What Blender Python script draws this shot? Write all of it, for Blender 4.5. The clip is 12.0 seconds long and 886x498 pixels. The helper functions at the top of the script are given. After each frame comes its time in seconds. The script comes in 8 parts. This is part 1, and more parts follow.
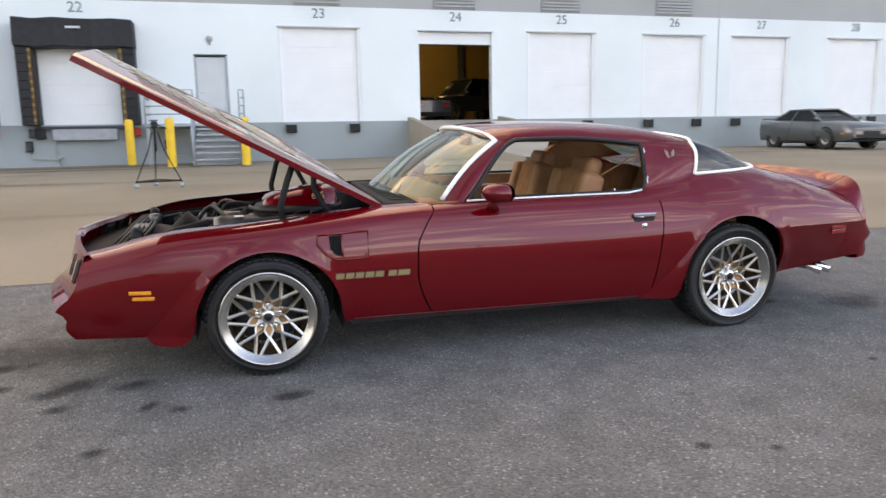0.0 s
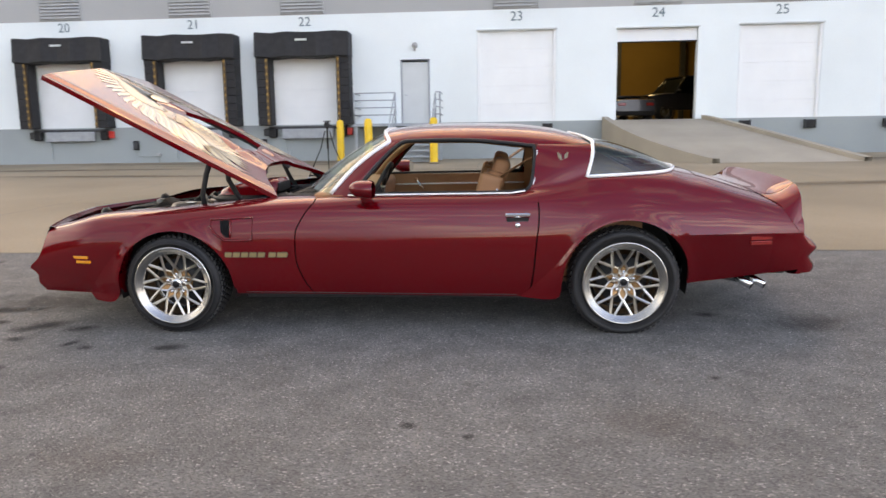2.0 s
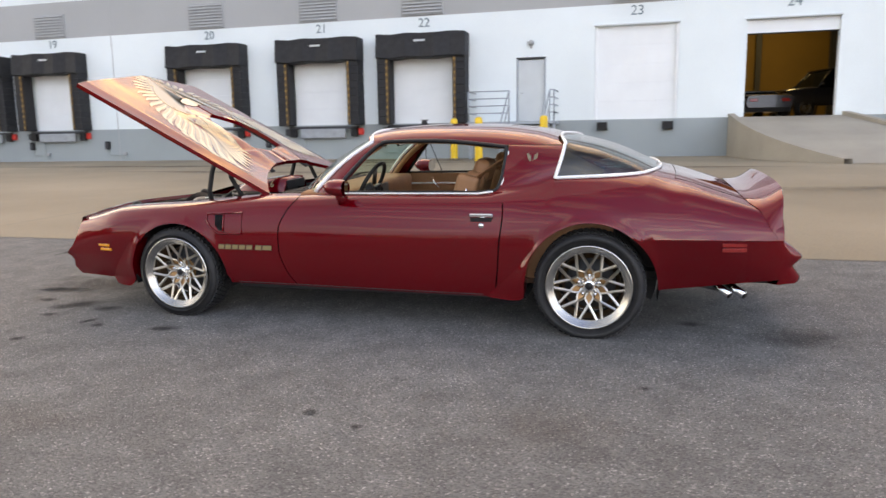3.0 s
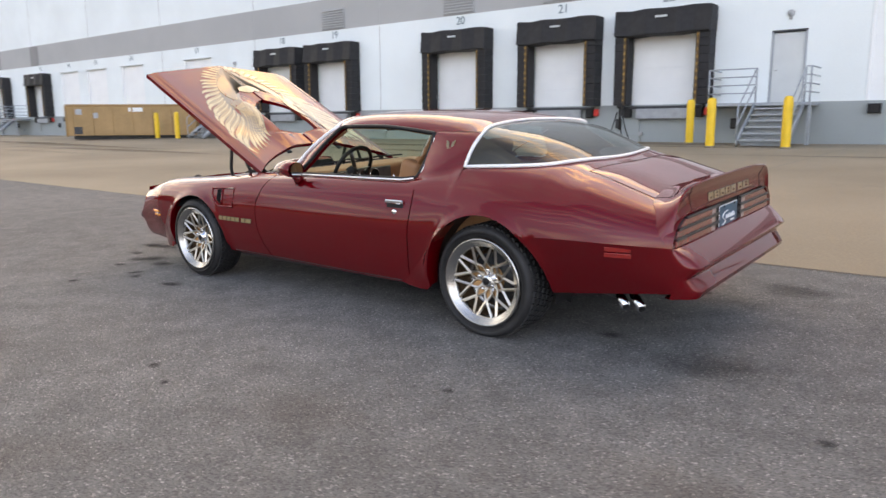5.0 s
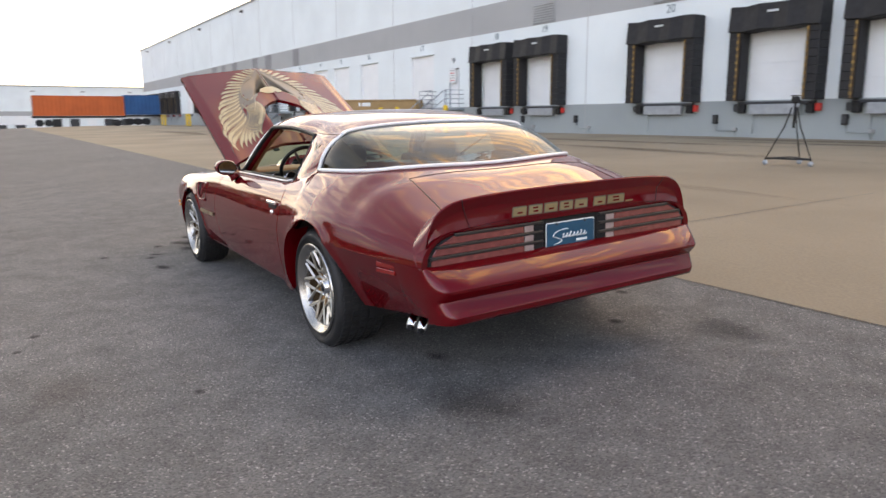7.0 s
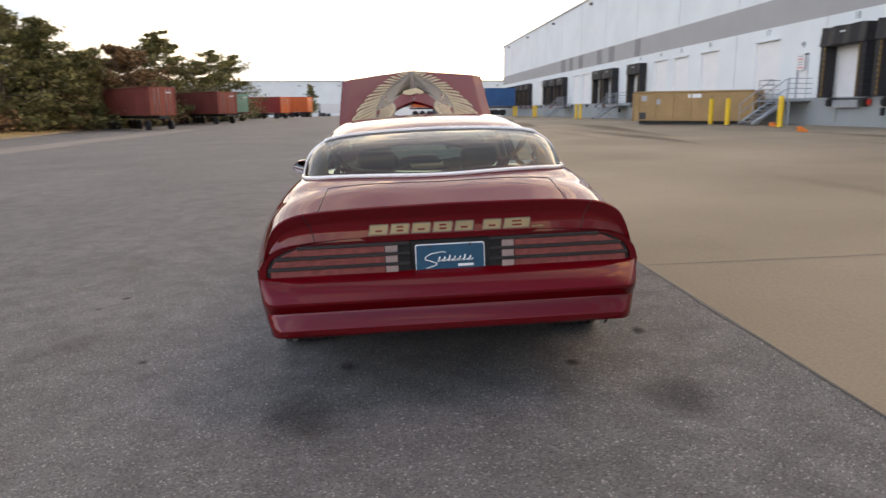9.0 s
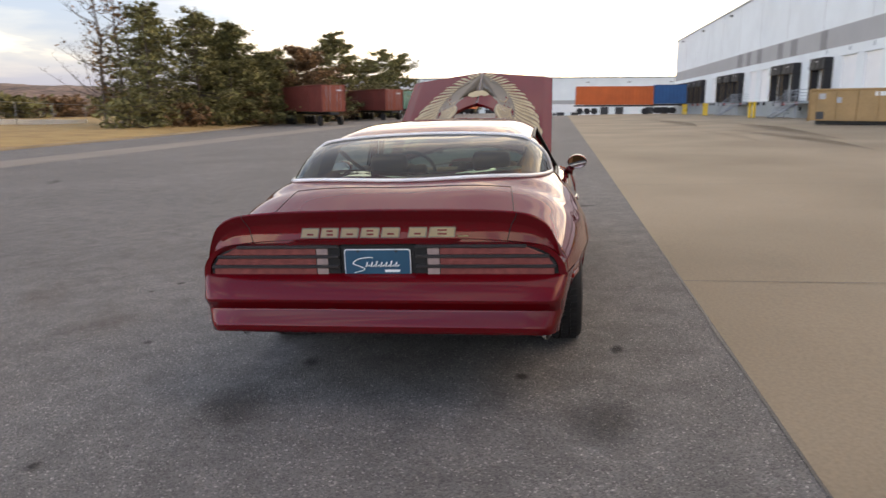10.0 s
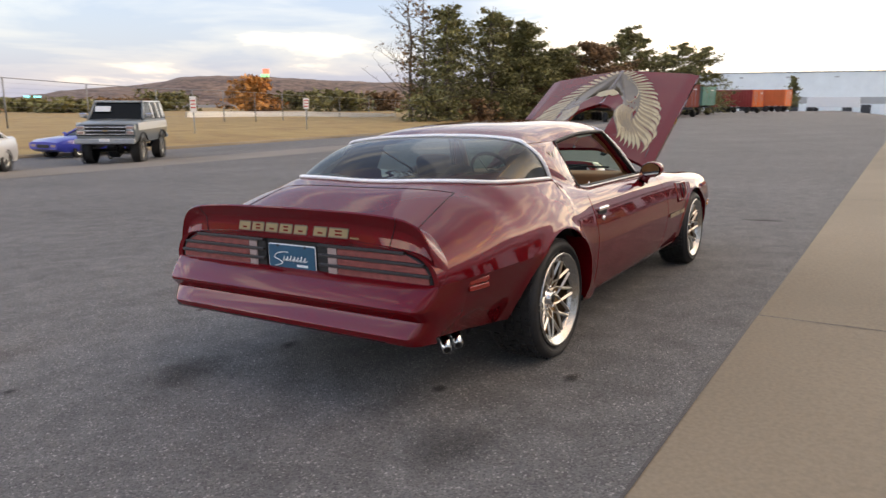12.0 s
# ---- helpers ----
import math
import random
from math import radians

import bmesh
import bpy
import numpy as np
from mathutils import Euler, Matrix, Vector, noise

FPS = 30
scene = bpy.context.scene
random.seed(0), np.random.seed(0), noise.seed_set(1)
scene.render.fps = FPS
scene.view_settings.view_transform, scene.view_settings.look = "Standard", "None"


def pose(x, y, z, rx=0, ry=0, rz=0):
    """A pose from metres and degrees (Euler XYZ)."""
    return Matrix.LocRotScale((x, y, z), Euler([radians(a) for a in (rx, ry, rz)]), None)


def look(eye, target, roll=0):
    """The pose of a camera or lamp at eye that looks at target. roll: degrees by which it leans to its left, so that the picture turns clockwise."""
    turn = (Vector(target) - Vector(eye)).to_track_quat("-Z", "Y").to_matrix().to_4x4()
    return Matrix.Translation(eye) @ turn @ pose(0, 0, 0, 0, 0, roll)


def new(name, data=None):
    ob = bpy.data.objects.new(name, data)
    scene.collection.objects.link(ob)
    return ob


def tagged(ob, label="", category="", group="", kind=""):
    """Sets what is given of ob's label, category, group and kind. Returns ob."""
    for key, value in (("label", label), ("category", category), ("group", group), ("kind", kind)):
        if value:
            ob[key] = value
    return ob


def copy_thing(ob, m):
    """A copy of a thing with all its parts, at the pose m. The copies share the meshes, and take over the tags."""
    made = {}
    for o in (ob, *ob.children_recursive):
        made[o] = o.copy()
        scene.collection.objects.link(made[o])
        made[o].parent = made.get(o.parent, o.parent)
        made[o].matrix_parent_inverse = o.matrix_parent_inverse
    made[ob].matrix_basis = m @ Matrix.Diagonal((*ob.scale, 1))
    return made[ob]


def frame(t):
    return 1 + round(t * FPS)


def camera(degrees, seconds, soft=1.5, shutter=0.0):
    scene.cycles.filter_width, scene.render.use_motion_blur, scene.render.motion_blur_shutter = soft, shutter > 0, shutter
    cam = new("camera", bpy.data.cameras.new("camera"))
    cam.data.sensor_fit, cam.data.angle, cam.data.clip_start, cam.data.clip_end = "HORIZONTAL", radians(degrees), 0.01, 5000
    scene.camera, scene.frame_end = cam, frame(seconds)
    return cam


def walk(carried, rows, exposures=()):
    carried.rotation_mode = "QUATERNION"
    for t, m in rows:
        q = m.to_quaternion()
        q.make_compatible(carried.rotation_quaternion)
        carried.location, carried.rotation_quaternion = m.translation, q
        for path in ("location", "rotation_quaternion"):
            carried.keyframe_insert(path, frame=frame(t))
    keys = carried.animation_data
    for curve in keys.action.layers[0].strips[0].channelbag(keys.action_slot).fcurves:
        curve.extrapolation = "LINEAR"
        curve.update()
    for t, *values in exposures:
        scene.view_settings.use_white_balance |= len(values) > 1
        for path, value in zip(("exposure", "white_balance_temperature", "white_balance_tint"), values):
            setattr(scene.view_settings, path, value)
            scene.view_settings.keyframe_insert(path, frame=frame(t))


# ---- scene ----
cam = camera(63.8, 12.0, shutter=0.4)
PATH = [
    (0, (-1.458, -4.559, 1.158), (-0.932, -2.655, 0.844), -1.1),
    (0.5, (-0.958, -4.797, 1.151), (-0.625, -2.85, 0.842), -1.2),
    (1, (-0.424, -4.946, 1.141), (-0.258, -2.977, 0.835), -1.1),
    (1.5, (0.102, -5.088, 1.148), (0.121, -3.111, 0.844), -0.9),
    (2, (0.619, -5.143, 1.136), (0.468, -3.172, 0.831), -0.8),
    (2.5, (1.15, -5.164, 1.146), (0.818, -3.215, 0.843), -0.8),
    (3, (1.659, -5.059, 1.141), (1.124, -3.156, 0.835), -0.8),
    (3.2, (1.863, -4.998, 1.153), (1.254, -3.118, 0.844), -0.7),
    (4.8, (3.391, -4.182, 1.148), (2.23, -2.591, 0.802), -0.2),
    (5, (3.6, -4.087, 1.154), (2.375, -2.546, 0.803), -0.3),
    (5.5, (4.02, -3.694, 1.184), (2.673, -2.26, 0.825), -0.4),
    (6, (4.367, -3.269, 1.192), (2.919, -1.939, 0.83), -0.4),
    (6.5, (4.671, -2.812, 1.19), (3.118, -1.604, 0.827), -0.2),
    (7, (4.945, -2.35, 1.197), (3.276, -1.31, 0.831), -0.2),
    (7.2, (5.025, -2.152, 1.223), (3.308, -1.196, 0.853), -0.1),
    (8.8, (5.446, -0.485, 1.288), (3.496, -0.262, 0.903), -0.4),
    (9, (5.459, -0.286, 1.286), (3.502, -0.151, 0.899), -0.3),
    (9.5, (5.452, 0.241, 1.322), (3.493, 0.147, 0.931), -0.1),
    (10, (5.43, 0.751, 1.334), (3.495, 0.433, 0.94), -0.1),
    (10.5, (5.336, 1.241, 1.347), (3.454, 0.692, 0.95), -0.1),
    (11, (5.199, 1.673, 1.355), (3.388, 0.925, 0.957), -0.1),
    (11.5, (4.971, 2.028, 1.355), (3.242, 1.108, 0.951), -0.0),
    (12, (4.776, 2.339, 1.371), (3.131, 1.276, 0.965), 0.2),
]
walk(cam, [(t, look(eye, target, roll)) for t, eye, target, roll in PATH], [(0, 1.24, 7000, 6.5), (1, 1.24, 7200, 7.5), (3, 1.23, 7250, 8), (5.5, 1.14, 7100, 8), (7, 1.01, 7150, 8.5), (9, 0.76, 7250, 9.5), (12, 0.80, 7050, 9)])

# ---- world, sun and exposure ----
def world_sky():
    w = bpy.data.worlds.new("world")
    scene.world = w
    w.use_nodes = True
    nt = w.node_tree
    nt.nodes.clear()
    n = nt.nodes.new
    out, bg = n("ShaderNodeOutputWorld"), n("ShaderNodeBackground")
    sky = n("ShaderNodeTexSky")
    sky.sky_type, sky.sun_disc = "NISHITA", False
    sky.sun_elevation, sky.sun_rotation = radians(8), radians(-41)
    sky.air_density, sky.dust_density, sky.ozone_density = 1.0, 2.0, 1.0
    tc, sep = n("ShaderNodeTexCoord"), n("ShaderNodeSeparateXYZ")
    mp = n("ShaderNodeMapping")
    mp.inputs["Scale"].default_value = (1.0, 1.0, 5.6)
    noi = n("ShaderNodeTexNoise")
    noi.inputs["Scale"].default_value, noi.inputs["Detail"].default_value = 3.4, 7
    noi.inputs["Roughness"].default_value, noi.inputs["Distortion"].default_value = 0.55, 0.35
    # height of the direction: pale and warm low down, blue-grey cloud higher
    low = n("ShaderNodeValToRGB")
    e = low.color_ramp.elements
    e[0].position, e[0].color = 0.0, (1.40, 1.26, 1.15, 1)
    e[1].position, e[1].color = 0.80, (0.31, 0.33, 0.40, 1)
    low.color_ramp.elements.new(0.15).color = (1.22, 1.20, 1.19, 1)
    low.color_ramp.elements.new(0.42).color = (0.85, 0.86, 0.90, 1)
    cl = n("ShaderNodeValToRGB")
    e = cl.color_ramp.elements
    e[0].position, e[0].color = 0.40, (0.40, 0.50, 0.84, 1)
    e[1].position, e[1].color = 0.60, (1.44, 1.34, 1.29, 1)
    mid = cl.color_ramp.elements.new(0.52)
    mid.color = (0.60, 0.66, 0.90, 1)
    mul = n("ShaderNodeMix")
    mul.data_type, mul.blend_type = "RGBA", "MULTIPLY"
    mul.inputs[0].default_value = 1.0
    add = n("ShaderNodeMix")
    add.data_type, add.blend_type = "RGBA", "ADD"
    add.inputs[0].default_value = 0.10
    lk = nt.links.new
    lk(tc.outputs["Generated"], sep.inputs[0])
    lk(tc.outputs["Generated"], mp.inputs[0])
    lk(mp.outputs[0], noi.inputs["Vector"])
    lk(sep.outputs["Z"], low.inputs[0])
    lk(noi.outputs["Fac"], cl.inputs[0])
    lk(low.outputs[0], mul.inputs["A"])
    lk(cl.outputs[0], mul.inputs["B"])
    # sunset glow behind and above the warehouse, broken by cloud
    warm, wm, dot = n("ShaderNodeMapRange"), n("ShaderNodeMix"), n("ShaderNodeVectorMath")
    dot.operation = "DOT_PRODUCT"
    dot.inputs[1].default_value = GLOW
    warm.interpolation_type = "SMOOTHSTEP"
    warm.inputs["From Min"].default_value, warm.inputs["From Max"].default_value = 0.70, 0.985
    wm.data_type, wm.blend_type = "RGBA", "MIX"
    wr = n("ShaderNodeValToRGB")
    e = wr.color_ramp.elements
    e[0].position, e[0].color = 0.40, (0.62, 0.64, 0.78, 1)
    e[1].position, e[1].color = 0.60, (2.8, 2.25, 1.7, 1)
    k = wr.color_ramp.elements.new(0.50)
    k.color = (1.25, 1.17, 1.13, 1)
    # finer, longer streaks for the lit cloud
    mp2, fine = n("ShaderNodeMapping"), n("ShaderNodeTexNoise")
    mp2.inputs["Scale"].default_value = (1.0, 1.6, 4.6)
    fine.inputs["Scale"].default_value, fine.inputs["Detail"].default_value = 4.6, 6
    fine.inputs["Roughness"].default_value, fine.inputs["Distortion"].default_value = 0.6, 0.9
    lk(tc.outputs["Generated"], mp2.inputs[0])
    lk(mp2.outputs[0], fine.inputs["Vector"])
    lk(fine.outputs["Fac"], wr.inputs[0])
    lk(tc.outputs["Generated"], dot.inputs[0])
    lk(dot.outputs["Value"], warm.inputs["Value"])
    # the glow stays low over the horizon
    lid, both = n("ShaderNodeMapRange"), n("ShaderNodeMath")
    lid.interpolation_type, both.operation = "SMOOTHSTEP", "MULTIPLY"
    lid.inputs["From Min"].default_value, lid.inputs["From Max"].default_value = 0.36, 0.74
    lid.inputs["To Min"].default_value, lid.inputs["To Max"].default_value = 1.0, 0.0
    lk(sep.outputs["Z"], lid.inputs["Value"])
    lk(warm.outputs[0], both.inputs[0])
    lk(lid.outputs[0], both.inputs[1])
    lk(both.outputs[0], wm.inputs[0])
    # broad bright cloud on the side away from the warehouse, duller towards the hill
    wide, ws, sc = n("ShaderNodeVectorMath"), n("ShaderNodeMapRange"), n("ShaderNodeVectorMath")
    wide.operation, sc.operation = "DOT_PRODUCT", "SCALE"
    wide.inputs[1].default_value = (0.55, -0.65, 0.52)
    ws.interpolation_type = "SMOOTHSTEP"
    ws.inputs["From Min"].default_value, ws.inputs["From Max"].default_value = 0.46, 0.96
    ws.inputs["To Min"].default_value, ws.inputs["To Max"].default_value = 0.47, 1.4
    lk(tc.outputs["Generated"], wide.inputs[0])
    lk(wide.outputs["Value"], ws.inputs["Value"])
    lk(mul.outputs["Result"], sc.inputs[0])
    lk(ws.outputs[0], sc.inputs["Scale"])
    lk(sc.outputs[0], wm.inputs["A"])
    lk(wr.outputs[0], wm.inputs["B"])
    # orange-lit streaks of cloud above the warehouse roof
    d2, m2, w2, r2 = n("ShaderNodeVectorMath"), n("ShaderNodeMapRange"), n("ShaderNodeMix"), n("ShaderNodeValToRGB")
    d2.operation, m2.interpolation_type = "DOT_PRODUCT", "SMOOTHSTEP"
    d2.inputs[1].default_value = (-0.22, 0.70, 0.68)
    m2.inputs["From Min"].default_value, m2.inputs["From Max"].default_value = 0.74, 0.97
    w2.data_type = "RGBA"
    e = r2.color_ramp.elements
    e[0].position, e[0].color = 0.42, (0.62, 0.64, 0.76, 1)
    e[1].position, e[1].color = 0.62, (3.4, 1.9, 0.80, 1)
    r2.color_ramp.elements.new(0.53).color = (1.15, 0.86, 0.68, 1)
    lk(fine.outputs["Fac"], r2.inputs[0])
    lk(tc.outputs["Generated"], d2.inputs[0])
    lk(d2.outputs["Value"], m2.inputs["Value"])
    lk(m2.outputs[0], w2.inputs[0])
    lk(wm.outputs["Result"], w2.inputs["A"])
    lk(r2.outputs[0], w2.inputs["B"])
    lk(w2.outputs["Result"], add.inputs["A"])
    lk(sky.outputs[0], add.inputs["B"])
    lk(add.outputs["Result"], bg.inputs[0])
    bg.inputs[1].default_value = SKY
    lk(bg.outputs[0], out.inputs[0])


SKY = 0.88
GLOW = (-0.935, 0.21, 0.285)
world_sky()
sun_data = bpy.data.lights.new("sun", "SUN")
sun_data.energy, sun_data.angle, sun_data.color = 0.5, radians(120), (1.0, 0.95, 0.90)
sun = new("sun", sun_data)
sun.matrix_world = look((-75, 40, 55), (0, 0, 0))


# ---- materials ----
def mat(name, color, rough=0.6, metal=0.0, vary=0.12, scale=6.0, bump=0.0, bump_scale=60.0, coat=0.0, fine=0.0, spec=0.5, tint=None, island=False):
    """A node material whose colour wanders at a coarse and a fine scale, with a fine relief."""
    m = bpy.data.materials.new(name)
    m.use_nodes = True
    nt = m.node_tree
    b = nt.nodes["Principled BSDF"]
    lk = nt.links.new
    b.inputs["Roughness"].default_value, b.inputs["Metallic"].default_value = rough, metal
    b.inputs["Coat Weight"].default_value, b.inputs["Coat Roughness"].default_value, b.inputs["Coat IOR"].default_value = coat, 0.012, 1.5
    b.inputs["Specular IOR Level"].default_value = spec
    tc = nt.nodes.new("ShaderNodeTexCoord")
    no = nt.nodes.new("ShaderNodeTexNoise")
    no.inputs["Scale"].default_value, no.inputs["Detail"].default_value = scale, 5
    ramp = nt.nodes.new("ShaderNodeValToRGB")
    c2 = tint or color
    e = ramp.color_ramp.elements
    e[0].position, e[1].position = 0.3, 0.72
    e[0].color = (*[c * (1 - vary) for c in color], 1)
    e[1].color = (*[min(1, c * (1 + vary)) for c in c2], 1)
    lk(tc.outputs["Object"], no.inputs["Vector"])
    lk(no.outputs["Fac"], ramp.inputs[0])
    last = ramp.outputs[0]
    if fine:
        n2 = nt.nodes.new("ShaderNodeTexNoise")
        n2.inputs["Scale"].default_value, n2.inputs["Detail"].default_value = bump_scale, 3
        lk(tc.outputs["Object"], n2.inputs["Vector"])
        mr = nt.nodes.new("ShaderNodeMapRange")
        mr.inputs["From Min"].default_value, mr.inputs["From Max"].default_value = 0.3, 0.7
        mr.inputs["To Min"].default_value, mr.inputs["To Max"].default_value = 1 - fine, 1 + fine
        lk(n2.outputs["Fac"], mr.inputs["Value"])
        mx = nt.nodes.new("ShaderNodeVectorMath")
        mx.operation = "SCALE"
        lk(last, mx.inputs[0])
        lk(mr.outputs[0], mx.inputs["Scale"])
        last = mx.outputs[0]
    if island:
        gi = nt.nodes.new("ShaderNodeNewGeometry")
        mr = nt.nodes.new("ShaderNodeMapRange")
        mr.inputs["To Min"].default_value, mr.inputs["To Max"].default_value = 0.55, 1.5
        lk(gi.outputs["Random Per Island"], mr.inputs["Value"])
        mx = nt.nodes.new("ShaderNodeVectorMath")
        mx.operation = "SCALE"
        lk(last, mx.inputs[0])
        lk(mr.outputs[0], mx.inputs["Scale"])
        last = mx.outputs[0]
    lk(last, b.inputs["Base Color"])
    if bump:
        nb = nt.nodes.new("ShaderNodeTexNoise")
        nb.inputs["Scale"].default_value, nb.inputs["Detail"].default_value = bump_scale, 4
        lk(tc.outputs["Object"], nb.inputs["Vector"])
        bp = nt.nodes.new("ShaderNodeBump")
        bp.inputs["Strength"].default_value, bp.inputs["Distance"].default_value = bump, 0.01
        lk(nb.outputs["Fac"], bp.inputs["Height"])
        lk(bp.outputs[0], b.inputs["Normal"])
    return m


def glass(name, tint, gloss=1.45):
    m = bpy.data.materials.new(name)
    m.use_nodes = True
    nt = m.node_tree
    nt.nodes.clear()
    out, mix = nt.nodes.new("ShaderNodeOutputMaterial"), nt.nodes.new("ShaderNodeMixShader")
    tr, gl, lw = nt.nodes.new("ShaderNodeBsdfTransparent"), nt.nodes.new("ShaderNodeBsdfGlossy"), nt.nodes.new("ShaderNodeLayerWeight")
    pw, ma = nt.nodes.new("ShaderNodeMath"), nt.nodes.new("ShaderNodeMath")
    pw.operation, ma.operation = "POWER", "MULTIPLY_ADD"
    lw.inputs["Blend"].default_value, pw.inputs[1].default_value = 0.5, 5.0
    ma.inputs[1].default_value, ma.inputs[2].default_value = 0.90, ((gloss - 1) / (gloss + 1)) ** 2
    tr.inputs[0].default_value = (*tint, 1)
    gl.inputs["Roughness"].default_value = 0.01
    nt.links.new(lw.outputs["Facing"], pw.inputs[0])
    nt.links.new(pw.outputs[0], ma.inputs[0])
    nt.links.new(ma.outputs[0], mix.inputs[0])
    nt.links.new(tr.outputs[0], mix.inputs[1])
    nt.links.new(gl.outputs[0], mix.inputs[2])
    nt.links.new(mix.outputs[0], out.inputs[0])
    return m


def asphalt_mat():
    """Worn asphalt: mottled binder, pale and dark stones, a few coarse patches."""
    m = mat("asphalt", (0.138, 0.138, 0.136), 0.85, vary=0.15, scale=0.3, bump=0.0)
    nt = m.node_tree
    lk = nt.links.new
    b = nt.nodes["Principled BSDF"]
    base = b.inputs["Base Color"].links[0].from_socket
    tc = nt.nodes.new("ShaderNodeTexCoord")
    vo = nt.nodes.new("ShaderNodeTexVoronoi")
    vo.inputs["Scale"].default_value = 135
    lk(tc.outputs["Object"], vo.inputs["Vector"])
    sep = nt.nodes.new("ShaderNodeSeparateColor")
    lk(vo.outputs["Color"], sep.inputs[0])
    ramp = nt.nodes.new("ShaderNodeValToRGB")
    e = ramp.color_ramp.elements
    e[0].position, e[0].color = 0.0, (0.50, 0.50, 0.50, 1)
    e[1].position, e[1].color = 0.55, (1.0, 1.0, 1.0, 1)
    for pos, val in ((0.89, 1.08), (0.955, 1.5), (1.0, 2.6)):
        k = ramp.color_ramp.elements.new(pos)
        k.color = (val, val * 0.98, val * 0.95, 1)
    lk(sep.outputs[0], ramp.inputs[0])
    n2 = nt.nodes.new("ShaderNodeTexNoise")
    n2.inputs["Scale"].default_value, n2.inputs["Detail"].default_value = 5.0, 6
    lk(tc.outputs["Object"], n2.inputs["Vector"])
    mr = nt.nodes.new("ShaderNodeMapRange")
    mr.inputs["From Min"].default_value, mr.inputs["From Max"].default_value = 0.3, 0.7
    mr.inputs["To Min"].default_value, mr.inputs["To Max"].default_value = 0.78, 1.18
    lk(n2.outputs["Fac"], mr.inputs["Value"])
    a = nt.nodes.new("ShaderNodeVectorMath")
    a.operation = "MULTIPLY"
    lk(base, a.inputs[0])
    lk(ramp.outputs[0], a.inputs[1])
    c = nt.nodes.new("ShaderNodeVectorMath")
    c.operation = "SCALE"
    lk(a.outputs[0], c.inputs[0])
    lk(mr.outputs[0], c.inputs["Scale"])
    lk(c.outputs[0], b.inputs["Base Color"])
    bp = nt.nodes.new("ShaderNodeBump")
    bp.inputs["Strength"].default_value, bp.inputs["Distance"].default_value = 0.6, 0.006
    lk(vo.outputs["Distance"], bp.inputs["Height"])
    bp.invert = True
    lk(bp.outputs[0], b.inputs["Normal"])
    return m


def stain_mat(name, color, strength):
    """A soft-edged blotch: opaque in its middle, broken up and fading towards the rim of a unit disc."""
    m = bpy.data.materials.new(name)
    m.use_nodes = True
    nt = m.node_tree
    nt.nodes.clear()
    n, lk = nt.nodes.new, nt.links.new
    out, mix, tr, di = n("ShaderNodeOutputMaterial"), n("ShaderNodeMixShader"), n("ShaderNodeBsdfTransparent"), n("ShaderNodeBsdfDiffuse")
    di.inputs[0].default_value = (*color, 1)
    tc, ln, no, mr, ad = n("ShaderNodeTexCoord"), n("ShaderNodeVectorMath"), n("ShaderNodeTexNoise"), n("ShaderNodeMapRange"), n("ShaderNodeMath")
    ln.operation, ad.operation = "LENGTH", "MULTIPLY_ADD"
    no.inputs["Scale"].default_value, no.inputs["Detail"].default_value = 2.2, 6
    lk(tc.outputs["Object"], ln.inputs[0])
    geo = n("ShaderNodeNewGeometry")
    lk(geo.outputs["Position"], no.inputs["Vector"])
    no.inputs["Scale"].default_value = 7.0
    lk(no.outputs["Fac"], ad.inputs[0])
    ad.inputs[1].default_value = 1.1
    lk(ln.outputs["Value"], ad.inputs[2])
    mr.inputs["From Min"].default_value, mr.inputs["From Max"].default_value = 1.35, 0.75
    mr.inputs["To Min"].default_value, mr.inputs["To Max"].default_value = 0.0, strength
    lk(ad.outputs[0], mr.inputs["Value"])
    lk(mr.outputs[0], mix.inputs[0])
    lk(tr.outputs[0], mix.inputs[1])
    lk(di.outputs[0], mix.inputs[2])
    lk(mix.outputs[0], out.inputs[0])
    return m


PAINT = mat("maroon_paint", (0.128, 0.0006, 0.0038), 0.45, metal=0.28, vary=0.05, scale=2, coat=1.0, spec=0.0)
PAINT.node_tree.nodes["Principled BSDF"].inputs["Coat IOR"].default_value = 1.5
GOLD = mat("gold_decal", (0.25, 0.178, 0.072), 0.45, vary=0.12, scale=9, coat=1.0)
GOLD_DARK = mat("bronze_decal", (0.105, 0.080, 0.047), 0.45, vary=0.15, scale=9, coat=1.0)
GOLD_PALE = mat("pale_gold_decal", (0.42, 0.345, 0.18), 0.45, vary=0.1, scale=9, coat=1.0)
CHROME = mat("chrome", (0.82, 0.82, 0.82), 0.08, metal=1.0, vary=0.02)
BRIGHT = mat("bright_trim", (0.92, 0.92, 0.92), 0.2, metal=0.12, vary=0.02)
BARREL = mat("bronze_barrel", (0.11, 0.07, 0.038), 0.5, metal=0.6, vary=0.2, scale=12)
ALLOY = mat("machined_alloy", (0.46, 0.45, 0.43), 0.27, metal=1.0, vary=0.05, scale=20)
ALLOY_SPOKE = mat("worn_alloy", (0.60, 0.56, 0.49), 0.30, metal=1.0, vary=0.08, scale=20)
ALLOY_GOLD = mat("gold_alloy", (0.36, 0.21, 0.09), 0.45, metal=0.6, vary=0.1, scale=14)
RUBBER = mat("tyre_rubber", (0.022, 0.022, 0.023), 0.6, vary=0.25, scale=18, bump=0.2, bump_scale=120, spec=0.4)
MIRROR = mat("mirror_glass", (0.62, 0.64, 0.66), 0.04, metal=1.0, vary=0.02)
BLACK = mat("black_plastic", (0.014, 0.014, 0.015), 0.5, vary=0.3, scale=14, spec=0.3)
